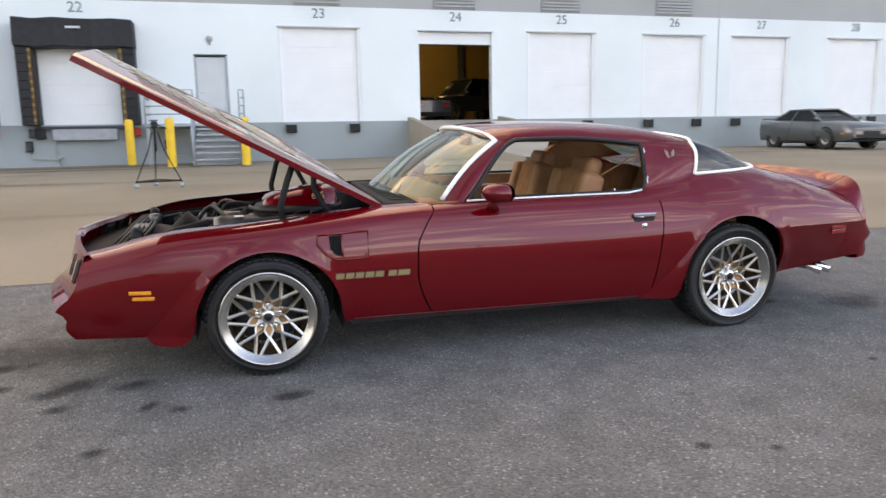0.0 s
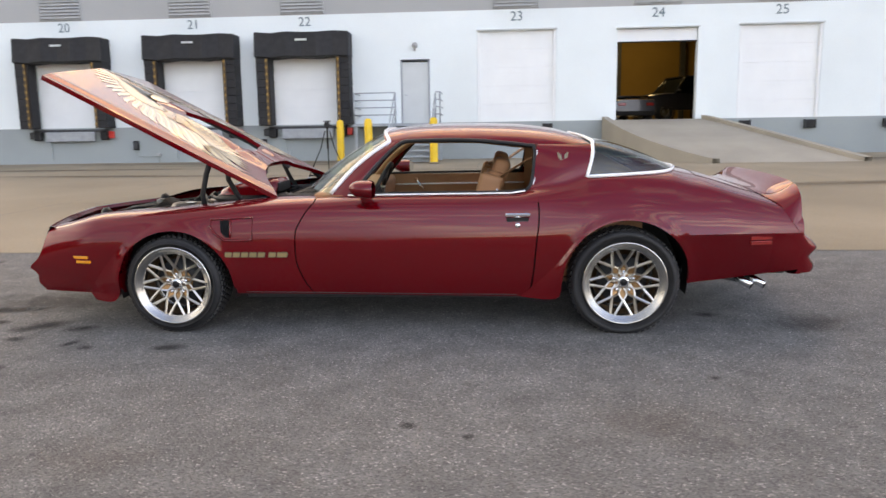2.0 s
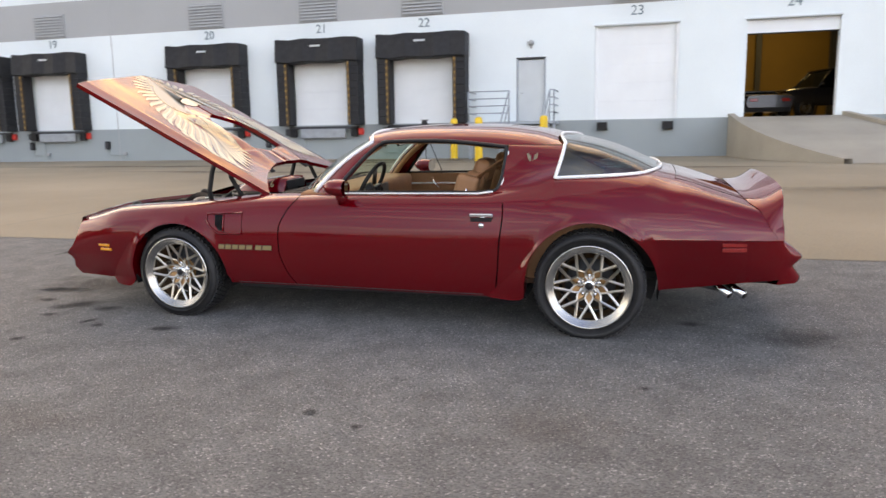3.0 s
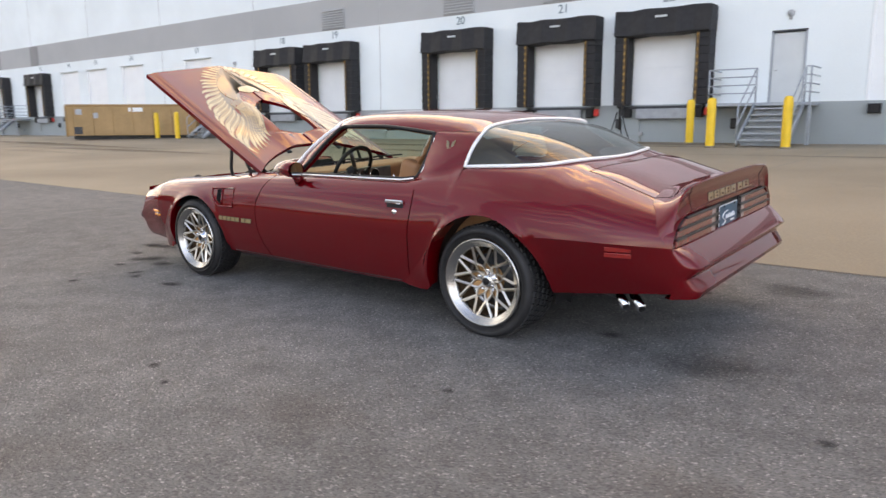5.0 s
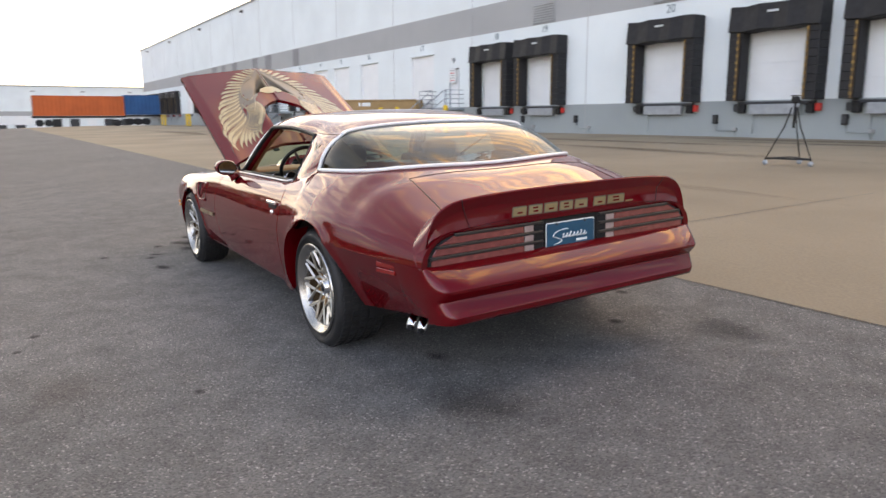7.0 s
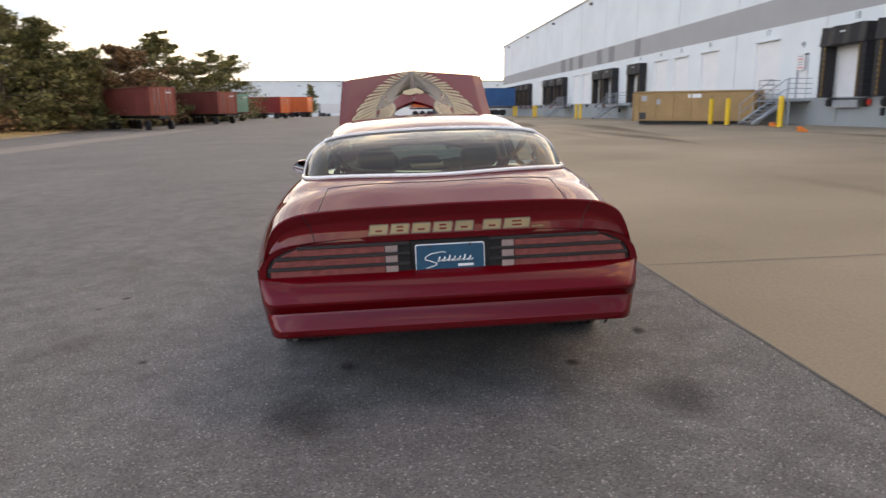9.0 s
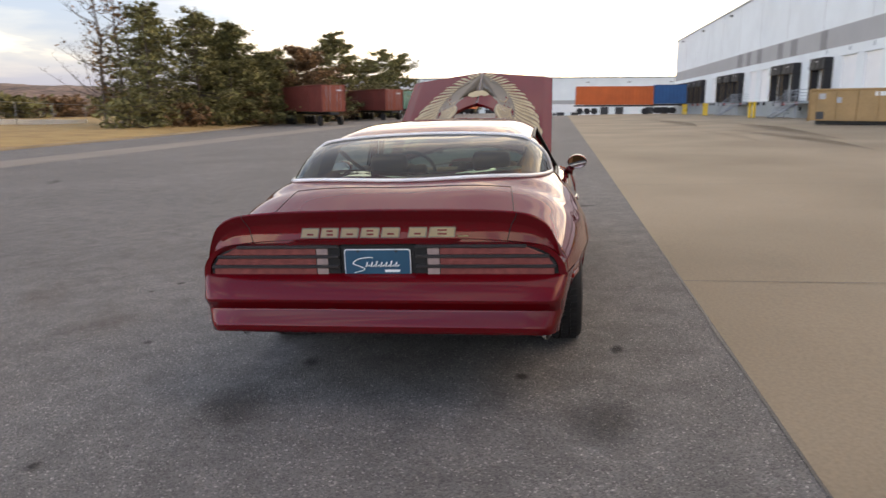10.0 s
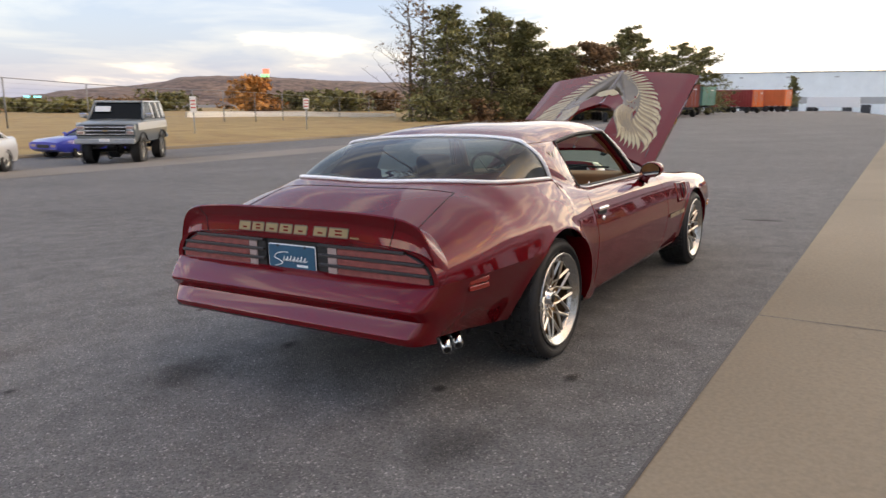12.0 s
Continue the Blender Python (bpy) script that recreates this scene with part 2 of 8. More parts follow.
BLACK_SOFT = mat("engine_black", (0.010, 0.010, 0.011), 0.6, spec=0.1, vary=0.5, scale=16, bump=0.3, bump_scale=40)
GREY_METAL = mat("cast_metal", (0.15, 0.15, 0.148), 0.42, metal=0.8, vary=0.25, scale=14)
TAN = mat("tan_vinyl", (0.33, 0.165, 0.075), 0.6, vary=0.12, scale=8, bump=0.15, bump_scale=150)
TAN_CLOTH = mat("tan_cloth", (0.30, 0.15, 0.07), 0.9, vary=0.2, scale=14, bump=0.3, bump_scale=220)
CABIN_DARK = mat("cabin_lining", (0.11, 0.06, 0.035), 0.85, vary=0.2, scale=6)
GLASS_CLEAR = glass("clear_glass", (0.66, 0.80, 0.69), 1.75)
GLASS_TINT = glass("tinted_glass", (0.26, 0.34, 0.33), 1.75)
LAMP_RED = mat("red_lens", (0.24, 0.012, 0.010), 0.12, vary=0.15, scale=40, coat=0.6)
LAMP_SMOKE = mat("smoked_red_lens", (0.23, 0.06, 0.052), 0.18, vary=0.2, scale=30, coat=0.6)
LAMP_FRAME = mat("dark_grey_lamp_frame", (0.024, 0.022, 0.022), 0.35, vary=0.2, scale=20)
LAMP_CLEAR = mat("pale_lens", (0.36, 0.27, 0.25), 0.2, vary=0.1, scale=30, coat=0.5)
AMBER = mat("amber_lens", (0.75, 0.28, 0.012), 0.15, vary=0.1, scale=30, coat=0.6)
PLATE_BLUE = mat("blue_plate", (0.018, 0.085, 0.15), 0.3, vary=0.08, scale=12)
WHITE_PAINT = mat("white_print", (0.8, 0.82, 0.82), 0.5, vary=0.03)
WALL_WHITE = mat("white_painted_concrete", (0.785, 0.84, 0.845), 0.8, vary=0.05, scale=0.35, bump=0.12, bump_scale=30, fine=0.03)
WALL_GREY = mat("grey_painted_concrete", (0.325, 0.36, 0.362), 0.8, vary=0.07, scale=0.4, bump=0.12, bump_scale=30, fine=0.04)
WALL_MID = mat("mid_grey_band", (0.40, 0.405, 0.40), 0.8, vary=0.05, scale=0.4, bump=0.1, bump_scale=30, fine=0.03)
DOOR_WHITE = mat("white_sectional_door", (0.83, 0.85, 0.85), 0.55, vary=0.03, scale=1.2)
DOOR_GREY = mat("grey_steel_door", (0.58, 0.61, 0.61), 0.55, vary=0.04, scale=2)
SEAL_BLACK = mat("dock_seal_fabric", (0.015, 0.015, 0.017), 0.7, vary=0.35, scale=5, bump=0.6, bump_scale=7)
SEAL_OCHRE = mat("ochre_wear_strip", (0.115, 0.07, 0.028), 0.75, vary=0.3, scale=6)
SEAL_YELLOW = mat("yellow_guide_patch", (0.30, 0.185, 0.05), 0.75, vary=0.25, scale=8)
STEEL = mat("galvanised_steel", (0.36, 0.39, 0.42), 0.5, metal=0.5, vary=0.12, scale=6)
STEEL_DARK = mat("dark_steel", (0.05, 0.052, 0.056), 0.6, metal=0.3, vary=0.2, scale=6)
LIP_GREY = mat("dock_lip_steel", (0.36, 0.38, 0.40), 0.55, metal=0.3, vary=0.15, scale=4)
YELLOW = mat("yellow_bollard_paint", (0.80, 0.52, 0.02), 0.45, vary=0.08, scale=4)
RED_SIGNAL = mat("red_signal", (0.55, 0.03, 0.02), 0.4, vary=0.1)
NUMBER_GREY = mat("grey_stencil_paint", (0.16, 0.22, 0.24), 0.7, vary=0.06)
BAND_DARK = mat("dark_grey_band_paint", (0.235, 0.235, 0.235), 0.7, vary=0.1, scale=0.8)
LOUVRE = mat("grey_louvre", (0.36, 0.37, 0.37), 0.6, vary=0.06)
CONCRETE = mat("tan_concrete", (0.224, 0.184, 0.124), 0.85, vary=0.18, scale=0.22, bump=0.25, bump_scale=45, fine=0.10, tint=(0.252, 0.208, 0.146))
RAMP_CONC = mat("pale_ramp_concrete", (0.34, 0.305, 0.25), 0.85, vary=0.1, scale=0.8, bump=0.25, bump_scale=40, fine=0.07)
RAMP_DIM = mat("dusty_concrete", (0.20, 0.185, 0.165), 0.9, vary=0.15, scale=0.5, bump=0.3, bump_scale=60, fine=0.2)
ASPHALT = asphalt_mat()
STAIN = mat("dark_oil_stain", (0.05, 0.048, 0.047), 0.6, vary=0.25, scale=6, bump=0.5, bump_scale=85)
GRASS = mat("dry_grass", (0.33, 0.215, 0.085), 0.95, vary=0.3, scale=0.5, bump=0.6, bump_scale=30, fine=0.25, tint=(0.27, 0.20, 0.075))
INNER_YELLOW = mat("yellow_inner_wall", (0.22, 0.135, 0.026), 0.8, vary=0.1, scale=0.5)


# ---- mesh helpers ----
def part(name, bm, material, parent=None, label=""):
    me = bpy.data.meshes.new(name)
    bm.to_mesh(me)
    bm.free()
    me.materials.append(material)
    ob = new(name, me)
    ob.parent = parent
    if label:
        ob["label"] = label
    return ob


def sheet(name, verts, faces, material, parent=None, smooth=True, label="", weld=0.0):
    me = bpy.data.meshes.new(name)
    me.from_pydata([tuple(v) for v in verts], [], faces)
    if weld:
        bm = bmesh.new()
        bm.from_mesh(me)
        bmesh.ops.remove_doubles(bm, verts=bm.verts, dist=weld)
        bm.to_mesh(me)
        bm.free()
    me.materials.append(material)
    if smooth:
        me.polygons.foreach_set("use_smooth", [True] * len(me.polygons))
    ob = new(name, me)
    ob.parent = parent
    if label:
        ob["label"] = label
    return ob


def crisp(ob, degrees=35):
    """Marks the edges that turn by more than that as sharp."""
    bm = bmesh.new()
    bm.from_mesh(ob.data)
    for e in bm.edges:
        if len(e.link_faces) == 2 and e.calc_face_angle(0) > radians(degrees):
            e.smooth = False
    bm.to_mesh(ob.data)
    bm.free()
    return ob


def quads(rows, cols, start=0, flip=False):
    f = []
    for i in range(rows - 1):
        for j in range(cols - 1):
            a = start + i * cols + j
            q = (a, a + 1, a + cols + 1, a + cols)
            f.append(q[::-1] if flip else q)
    return f


def cube_bm(size, at, bevel=0.0, turn=None, segments=1):
    bm = bmesh.new()
    bmesh.ops.create_cube(bm, size=1.0)
    bmesh.ops.scale(bm, vec=size, verts=bm.verts)
    if bevel:
        bmesh.ops.bevel(bm, geom=bm.edges[:], offset=bevel, segments=segments, affect="EDGES", profile=0.6)
    if turn is not None:
        bmesh.ops.rotate(bm, matrix=turn.to_3x3(), verts=bm.verts)
    bmesh.ops.translate(bm, vec=at, verts=bm.verts)
    return bm


def box(name, size, at, material, parent=None, bevel=0.008, label="", turn=None):
    return part(name, cube_bm(size, at, min(bevel, 0.45 * min(size)), turn), material, parent, label)


def tube_data(points, radius, sides=8, closed=False, flat=None):
    """Verts and faces of a tube along points; radius: one number or one a point; flat: (a, b) for an oval section."""
    pts = [Vector(p) for p in points]
    n = len(pts)
    verts, faces = [], []
    up = None
    for i, p in enumerate(pts):
        a = pts[(i - 1) % n] if closed or i else p
        b = pts[(i + 1) % n] if closed or i < n - 1 else p
        d = (b - a).normalized()
        if up is None:
            up = Vector((0, 0, 1)) if abs(d.z) < 0.9 else Vector((1, 0, 0))
        side = d.cross(up).normalized()
        up = side.cross(d).normalized()
        r = radius[i] if isinstance(radius, (list, tuple)) else radius
        ra, rb = (r * flat[0], r * flat[1]) if flat else (r, r)
        for k in range(sides):
            t = 2 * math.pi * k / sides
            verts.append(p + side * math.cos(t) * ra + up * math.sin(t) * rb)
    rings = n if closed else n - 1
    for i in range(rings):
        for k in range(sides):
            a, b = i * sides, ((i + 1) % n) * sides
            faces.append((a + k, a + (k + 1) % sides, b + (k + 1) % sides, b + k))
    if not closed:
        faces.append(tuple(range(sides))[::-1])
        faces.append(tuple((n - 1) * sides + k for k in range(sides)))
    return verts, faces


def tube(name, points, radius, material, parent=None, sides=8, closed=False, label="", flat=None):
    v, f = tube_data(points, radius, sides, closed, flat)
    return sheet(name, v, f, material, parent, True, label)


def lathe(name, profile, material, parent=None, steps=48, axis="y", at=(0, 0, 0), label="", closed=False):
    """profile: (radius, offset along the axis)."""
    verts, faces = [], []
    m = len(profile)
    for k in range(steps):
        t = 2 * math.pi * k / steps
        for r, o in profile:
            c, s = r * math.cos(t), r * math.sin(t)
            v = {"y": (c, o, s), "z": (c, s, o), "x": (o, c, s)}[axis]
            verts.append((v[0] + at[0], v[1] + at[1], v[2] + at[2]))
    for k in range(steps):
        for j in range(m if closed else m - 1):
            a, b = k * m, ((k + 1) % steps) * m
            j2 = (j + 1) % m
            faces.append((a + j, b + j, b + j2, a + j2))
    return sheet(name, verts, faces, material, parent, True, label)


def prism(name, outline, depth, material, parent=None, place=None, bevel=0.0, label=""):
    """A flat outline (x, y) thickened along z by depth, then laid by place."""
    bm = bmesh.new()
    vs = [bm.verts.new((x, y, 0)) for x, y in outline]
    f = bm.faces.new(vs)
    r = bmesh.ops.extrude_face_region(bm, geom=[f])
    bmesh.ops.translate(bm, vec=(0, 0, depth), verts=[v for v in r["geom"] if isinstance(v, bmesh.types.BMVert)])
    bmesh.ops.recalc_face_normals(bm, faces=bm.faces)
    if bevel:
        bmesh.ops.bevel(bm, geom=[e for e in bm.edges if e.calc_face_angle(0) > 0.6], offset=bevel, segments=1, affect="EDGES")
    if place is not None:
        bmesh.ops.transform(bm, matrix=place, verts=bm.verts)
    return part(name, bm, material, parent, label)


def curve(keys):
    """A smooth function through (x, value) keys, flat past the ends."""
    xs, ys = [k[0] for k in keys], [k[1] for k in keys]
    n = len(xs)
    d = [(ys[i + 1] - ys[i]) / (xs[i + 1] - xs[i]) for i in range(n - 1)]
    m = [d[0]] + [0.0 if d[i - 1] * d[i] <= 0 else 2 * d[i - 1] * d[i] / (d[i - 1] + d[i]) for i in range(1, n - 1)] + [d[-1]]

    def f(x):
        if x <= xs[0]:
            return ys[0]
        if x >= xs[-1]:
            return ys[-1]
        i = max(k for k in range(n - 1) if xs[k] <= x)
        h = xs[i + 1] - xs[i]
        t = (x - xs[i]) / h
        return (ys[i] * (2 * t**3 - 3 * t**2 + 1) + m[i] * h * (t**3 - 2 * t**2 + t) + ys[i + 1] * (3 * t**2 - 2 * t**3) + m[i + 1] * h * (t**3 - t**2))

    return f


def smooth_line(points, steps=8, closed=False):
    """Catmull-Rom through points of any dimension."""
    p = [np.array(q, float) for q in points]
    n = len(p)
    out = []
    for i in range(n if closed else n - 1):
        a, b, c, d = (p[(i - 1) % n], p[i], p[(i + 1) % n], p[(i + 2) % n]) if closed else (p[max(i - 1, 0)], p[i], p[i + 1], p[min(i + 2, n - 1)])
        for k in range(steps):
            t = k / steps
            out.append(0.5 * (2 * b + (c - a) * t + (2 * a - 5 * b + 4 * c - d) * t * t + (3 * b - a - 3 * c + d) * t**3))
    if not closed:
        out.append(p[-1])
    return out


def thing(name, m, label, category, group="", kind=""):
    ob = new(name)
    ob.empty_display_size = 0.2
    ob.matrix_basis = m
    return tagged(ob, label, category, group, kind)

# ---- ground ----
KERB_Y = 1.664
WALL_Y = 21.0
base_y = curve([(-90, -1.2), (-30, -1.0), (-24, -0.86), (-16, -0.585), (-6, -0.22), (-5.8, -0.2127), (KERB_Y, 0.062), (KERB_Y + 0.01, 0.0622), (10.4, 0.275), (19, 0.41), (21, 0.43), (24, 0.44)])


def gz(x, y):
    """Height of the ground: rising gently towards the building, falling away far ahead of the car."""
    dip = 0.012 * min(1.0, max(0.0, -x / 2.0))
    if -5.8 <= y <= KERB_Y and x > -8:
        return 0.03667 * y - dip
    b = 0.03667 * y if -5.8 <= y <= KERB_Y else base_y(y)
    side = 0.004 * min(max(x, 0.0), 20) * min(1.0, max(0.0, y - KERB_Y) / 12)
    fall = 0.003 - 0.008 * min(1.0, max(0.0, (-3.0 - y) / 15))
    return b + side - dip - fall * max(0.0, -x - 14) - 0.012 * max(0.0, -x - 125)


def ground_sheet(name, xs, ys, material, lift=0.0, label="", kind="structure", parent=None):
    verts = [(x, y, gz(x, y) + lift) for y in ys for x in xs]
    ob = sheet(name, verts, quads(len(ys), len(xs)), material, parent)
    return tagged(ob, label, "", "", kind)


FAR_X = [-1400, -600, -300, -150, -100, -70, -50, -35, -25, -18, -14, -12, -8, -6, -4, -2, 0, 2, 4, 6, 8, 12, 20, 40, 90, 300, 1400]
ground_sheet("road_asphalt", FAR_X, [-1400, -400, -120, -60, -40, -30, -24, -20, -16, -12, -9, -7, -6, -5.8, -4, -2, 0, 1, KERB_Y], ASPHALT, 0, "worn grey asphalt yard with pale aggregate and oil spots")
apron = ground_sheet("apron_concrete", FAR_X, [KERB_Y, KERB_Y + 0.01, 4, 8, 12, 16, 19, 24, 60, 300, 1400], CONCRETE, 0.0, "tan concrete dock apron with sawn joints")
# sawn joints across and along the apron
for xj in [-62, -50, -44, -38, -32, -26, -20, -13.6, -6.6, 0.09, 7.2, 14.1, 21]:
    pts = [(xj, y, gz(xj, y) + 0.003) for y in (KERB_Y, 6, 11, 16, 21)]
    v = [(p[0] + s * 0.006, p[1], p[2]) for p in pts for s in (-1, 1)]
    tagged(sheet("slab_joint", v, quads(5, 2), STAIN, None, False), "dark sawn joint in the concrete apron", "joint", "", "structure")
# dark seam where asphalt meets concrete, with a ragged edge
rng = random.Random(4)
seam = [(-90 + i * 0.25 if i > 0 else -90.0) for i in range(520)]
v = []
for x in seam:
    w = 0.004 + 0.018 * rng.random() ** 4
    v += [(x, KERB_Y - w, gz(x, KERB_Y - w) + 0.004), (x, KERB_Y + 0.008, gz(x, KERB_Y) + 0.005)]
tagged(sheet("kerb_seam", v, quads(len(seam), 2), STAIN, None, False), "dark ragged seam between asphalt and concrete", "seam", "", "structure")


def grass_bank():
    """Verge beyond the yard, with a low kerb, its near edge bending away."""
    edge = curve([(-140, -37.0), (-100, -35.0), (-60, -30.5), (-40, -28.3), (-18, -27.8), (-6, -28.4), (40, -29.5)])
    xs = [-140, -110, -90, -75, -60, -50, -42, -36, -30, -24, -18, -12, -6, 0, 10, 25, 40, 120]
    verts = []
    for x in xs:
        e = edge(x)
        for off, lift in ((0, -0.05), (0, 0.13), (-0.15, 0.14), (-0.9, 0.18), (-5, 0.42), (-14, 0.48), (-40, 0.35), (-120, 0.3)):
            verts.append((x, e + off, gz(x, e + off) + lift))
    tagged(sheet("grass_verge", verts, quads(len(xs), 8), GRASS, None), "dry yellow-green grass verge beyond the yard", "grass", "", "structure")
    ks = sheet("kerb", [(x, edge(x) + o, gz(x, edge(x)) + l) for x in xs for o, l in ((0.16, 0), (0.14, 0.14), (0.0, 0.15), (-0.02, 0.1))], quads(len(xs), 4), CONCRETE)
    tagged(ks, "low worn concrete kerb along the grass verge", "kerb", "", "structure")
    xs2 = [-60, -50, -42, -34, -26, -18, -14, -10, -6, 0, 10]
    g = sheet("gutter_strip", [(x, y, gz(x, y) + 0.005) for x in xs2 for y in (-17.3, -19.0, -20.6)], quads(len(xs2), 3, 0, True), RAMP_DIM)
    tagged(g, "pale concrete drainage strip across the asphalt", "gutter", "", "structure")


grass_bank()


# ---- building ----
def wall_band(name, x0, x1, z0, z1, holes, material, label, y=WALL_Y, thick=0.3):
    xs = sorted({x0, x1, *[h for o in holes for h in o[:2]]})
    zs = sorted({z0, z1, *[min(max(h, z0), z1) for o in holes for h in o[2:]]})
    verts, faces, at = [], [], {}

    def vid(x, yy, z):
        k = (round(x, 4), round(yy, 4), round(z, 4))
        if k not in at:
            at[k] = len(verts)
            verts.append(k)
        return at[k]

    solid = {}
    for i in range(len(xs) - 1):
        for j in range(len(zs) - 1):
            cx, cz = (xs[i] + xs[i + 1]) / 2, (zs[j] + zs[j + 1]) / 2
            solid[i, j] = not any(o[0] < cx < o[1] and o[2] < cz < o[3] for o in holes)
    yb = y + thick
    for (i, j), s in solid.items():
        if not s:
            continue
        a, b, c, d = xs[i], xs[i + 1], zs[j], zs[j + 1]
        faces.append((vid(a, y, c), vid(b, y, c), vid(b, y, d), vid(a, y, d)))
        faces.append((vid(a, yb, c), vid(a, yb, d), vid(b, yb, d), vid(b, yb, c)))
        if not solid.get((i - 1, j)):
            faces.append((vid(a, y, c), vid(a, y, d), vid(a, yb, d), vid(a, yb, c)))
        if not solid.get((i + 1, j)):
            faces.append((vid(b, y, c), vid(b, yb, c), vid(b, yb, d), vid(b, y, d)))
        if not solid.get((i, j - 1)):
            faces.append((vid(a, y, c), vid(a, yb, c), vid(b, yb, c), vid(b, y, c)))
        if not solid.get((i, j + 1)):
            faces.append((vid(a, y, d), vid(b, y, d), vid(b, yb, d), vid(a, yb, d)))
    return tagged(sheet(name, verts, faces, material, None, False), label, "wall", "", "structure")


PLAIN_DOORS = [(23, 1.33), (25, 10.4), (26, 15.25), (27, 19.3), (28, 24.05), (29, 28.8), (30, 33.3), (17, -34.9), (16, -42.45), (15, -47.3), (14, -51.4), (0, -73.6), (0, -77.9), (0, -98.2)]
DOCKS = [(22, -6.27), (21, -10.4), (20, -15.32), (19, -23.05), (18, -27.05), (13, -56.1), (0, -63.6), (0, -67.3), (0, -83.5), (0, -87.8), (0, -92.0), (0, -105.7), (0, -110.0), (0, -114.2), (0, -120.9), (0, -125.1)]
SILL, HEAD, BAND_LOW, BAND_HIGH, ROOF = 1.73, 4.89, 5.62, 7.12, 12.6
OPEN_X = 6.23
holes = [(x - 1.39, x + 1.39, SILL, HEAD) for _, x in PLAIN_DOORS] + [(x - 1.3, x + 1.3, SILL, 4.34) for _, x in DOCKS]
holes += [(OPEN_X - 1.38, OPEN_X + 1.38, SILL, HEAD)]
MAN_DOORS = [(-2.3, 0), (-31.2, 1)]
holes += [(x - 0.5, x + 0.5, SILL, 3.97) for x, _ in MAN_DOORS]
X0, X1 = -133.0, 90.0
wall_band("wall_base", X0, X1, -2.4, SILL, [], WALL_GREY, "grey painted concrete base of the warehouse wall")
wall_band("wall_white", X0, X1, SILL, BAND_LOW, holes, WALL_WHITE, "white painted tilt-up concrete warehouse wall with dock openings")
wall_band("wall_band", X0, X1, BAND_LOW, BAND_HIGH, [], WALL_MID, "grey painted band along the warehouse wall")
wall_band("wall_upper", X0, X1, BAND_HIGH, ROOF, [], WALL_WHITE, "white upper warehouse wall")
tagged(box("roof_coping", (X1 - X0, 0.5, 0.16), ((X0 + X1) / 2, WALL_Y + 0.12, ROOF + 0.08), LOUVRE, None), "grey metal coping along the warehouse roof edge", "coping", "", "structure")
tagged(box("wall_end", (0.3, 60, 15), (X0 - 0.15, WALL_Y + 30.1, 4.8), WALL_WHITE, None), "white end wall of the warehouse", "wall", "", "structure")
# unseen right end and rear walls, added to keep light out of the interior
tagged(box("wall_end", (0.3, 60, 15), (X1 + 0.15, WALL_Y + 30.1, 4.8), WALL_WHITE, None), "white end wall of the warehouse", "wall", "", "structure")
tagged(box("unseen_wall_back", (X1 - X0, 0.3, 15), ((X0 + X1) / 2, WALL_Y + 60.3, 4.8), WALL_WHITE, None), "white unseen rear wall that keeps light out of the warehouse", "wall", "", "structure")
tagged(box("warehouse_roof", (X1 - X0, 60.2, 0.2), ((X0 + X1) / 2, WALL_Y + 30.2, ROOF - 0.2), WALL_MID, None), "flat warehouse roof", "roof", "", "structure")
for xj in [-132 + 9.33 * k for k in range(24)]:
    low = BAND_LOW + 0.02 if any(h[0] - 0.5 < xj < h[1] + 0.5 for h in holes) else 0.3
    tagged(box("panel_joint", (0.03, 0.012, ROOF - 0.1 - low), (xj, WALL_Y - 0.003, (ROOF - 0.1 + low) / 2), WALL_MID, None, 0), "sealed joint between concrete wall panels", "joint", "", "structure")



def text_mesh(name, body, size, material, m, parent=None, depth=0.006, label=""):
    cu = bpy.data.curves.new(name, "FONT")
    cu.body, cu.size, cu.align_x, cu.align_y, cu.extrude = body, size, "CENTER", "CENTER", depth
    tmp = new(name, cu)
    me = bpy.data.meshes.new_from_object(tmp.evaluated_get(bpy.context.evaluated_depsgraph_get()))
    bpy.data.objects.remove(tmp)
    me.materials.clear()
    me.materials.append(material)
    ob = new(name, me)
    ob.parent = parent
    ob.matrix_basis = m
    if label:
        ob["label"] = label
    return ob


FACE = Matrix.Rotation(radians(90), 4, "X")


def number(n, x):
    if n and x > -60:
        ob = text_mesh("door_number", str(n), 0.46, NUMBER_GREY, Matrix.Translation((x, WALL_Y - 0.012, 5.37)) @ FACE)
        tagged(ob, f"grey stencilled dock number {n} on the white wall", "sign", "dock numbers")


def sectional_door(x, first=[]):
    """White overhead door of five sections, set back in its opening."""
    if first:
        return copy_thing(first[0], pose(x, WALL_Y + 0.13, SILL))
    d = thing("overhead_door", pose(x, WALL_Y + 0.13, SILL), "closed white sectional overhead dock door in the warehouse wall", "dock door", "overhead doors")
    for k in range(5):
        box("panel", (2.76, 0.05, 0.632), (0, 0, 0.316 + 0.634 * k), DOOR_WHITE, d, 0.004)
        box("rib", (2.7, 0.006, 0.04), (0, -0.026, 0.48 + 0.634 * k), DOOR_WHITE, d, 0.002)
    for s in (-1, 1):
        box("jamb", (0.09, 0.1, 3.17), (s * 1.34, -0.07, 1.585), DOOR_WHITE, d, 0.01)
    box("header_angle", (2.84, 0.14, 0.05), (0, -0.14, 3.2), DOOR_GREY, d, 0.01)
    first.append(d)
    return d


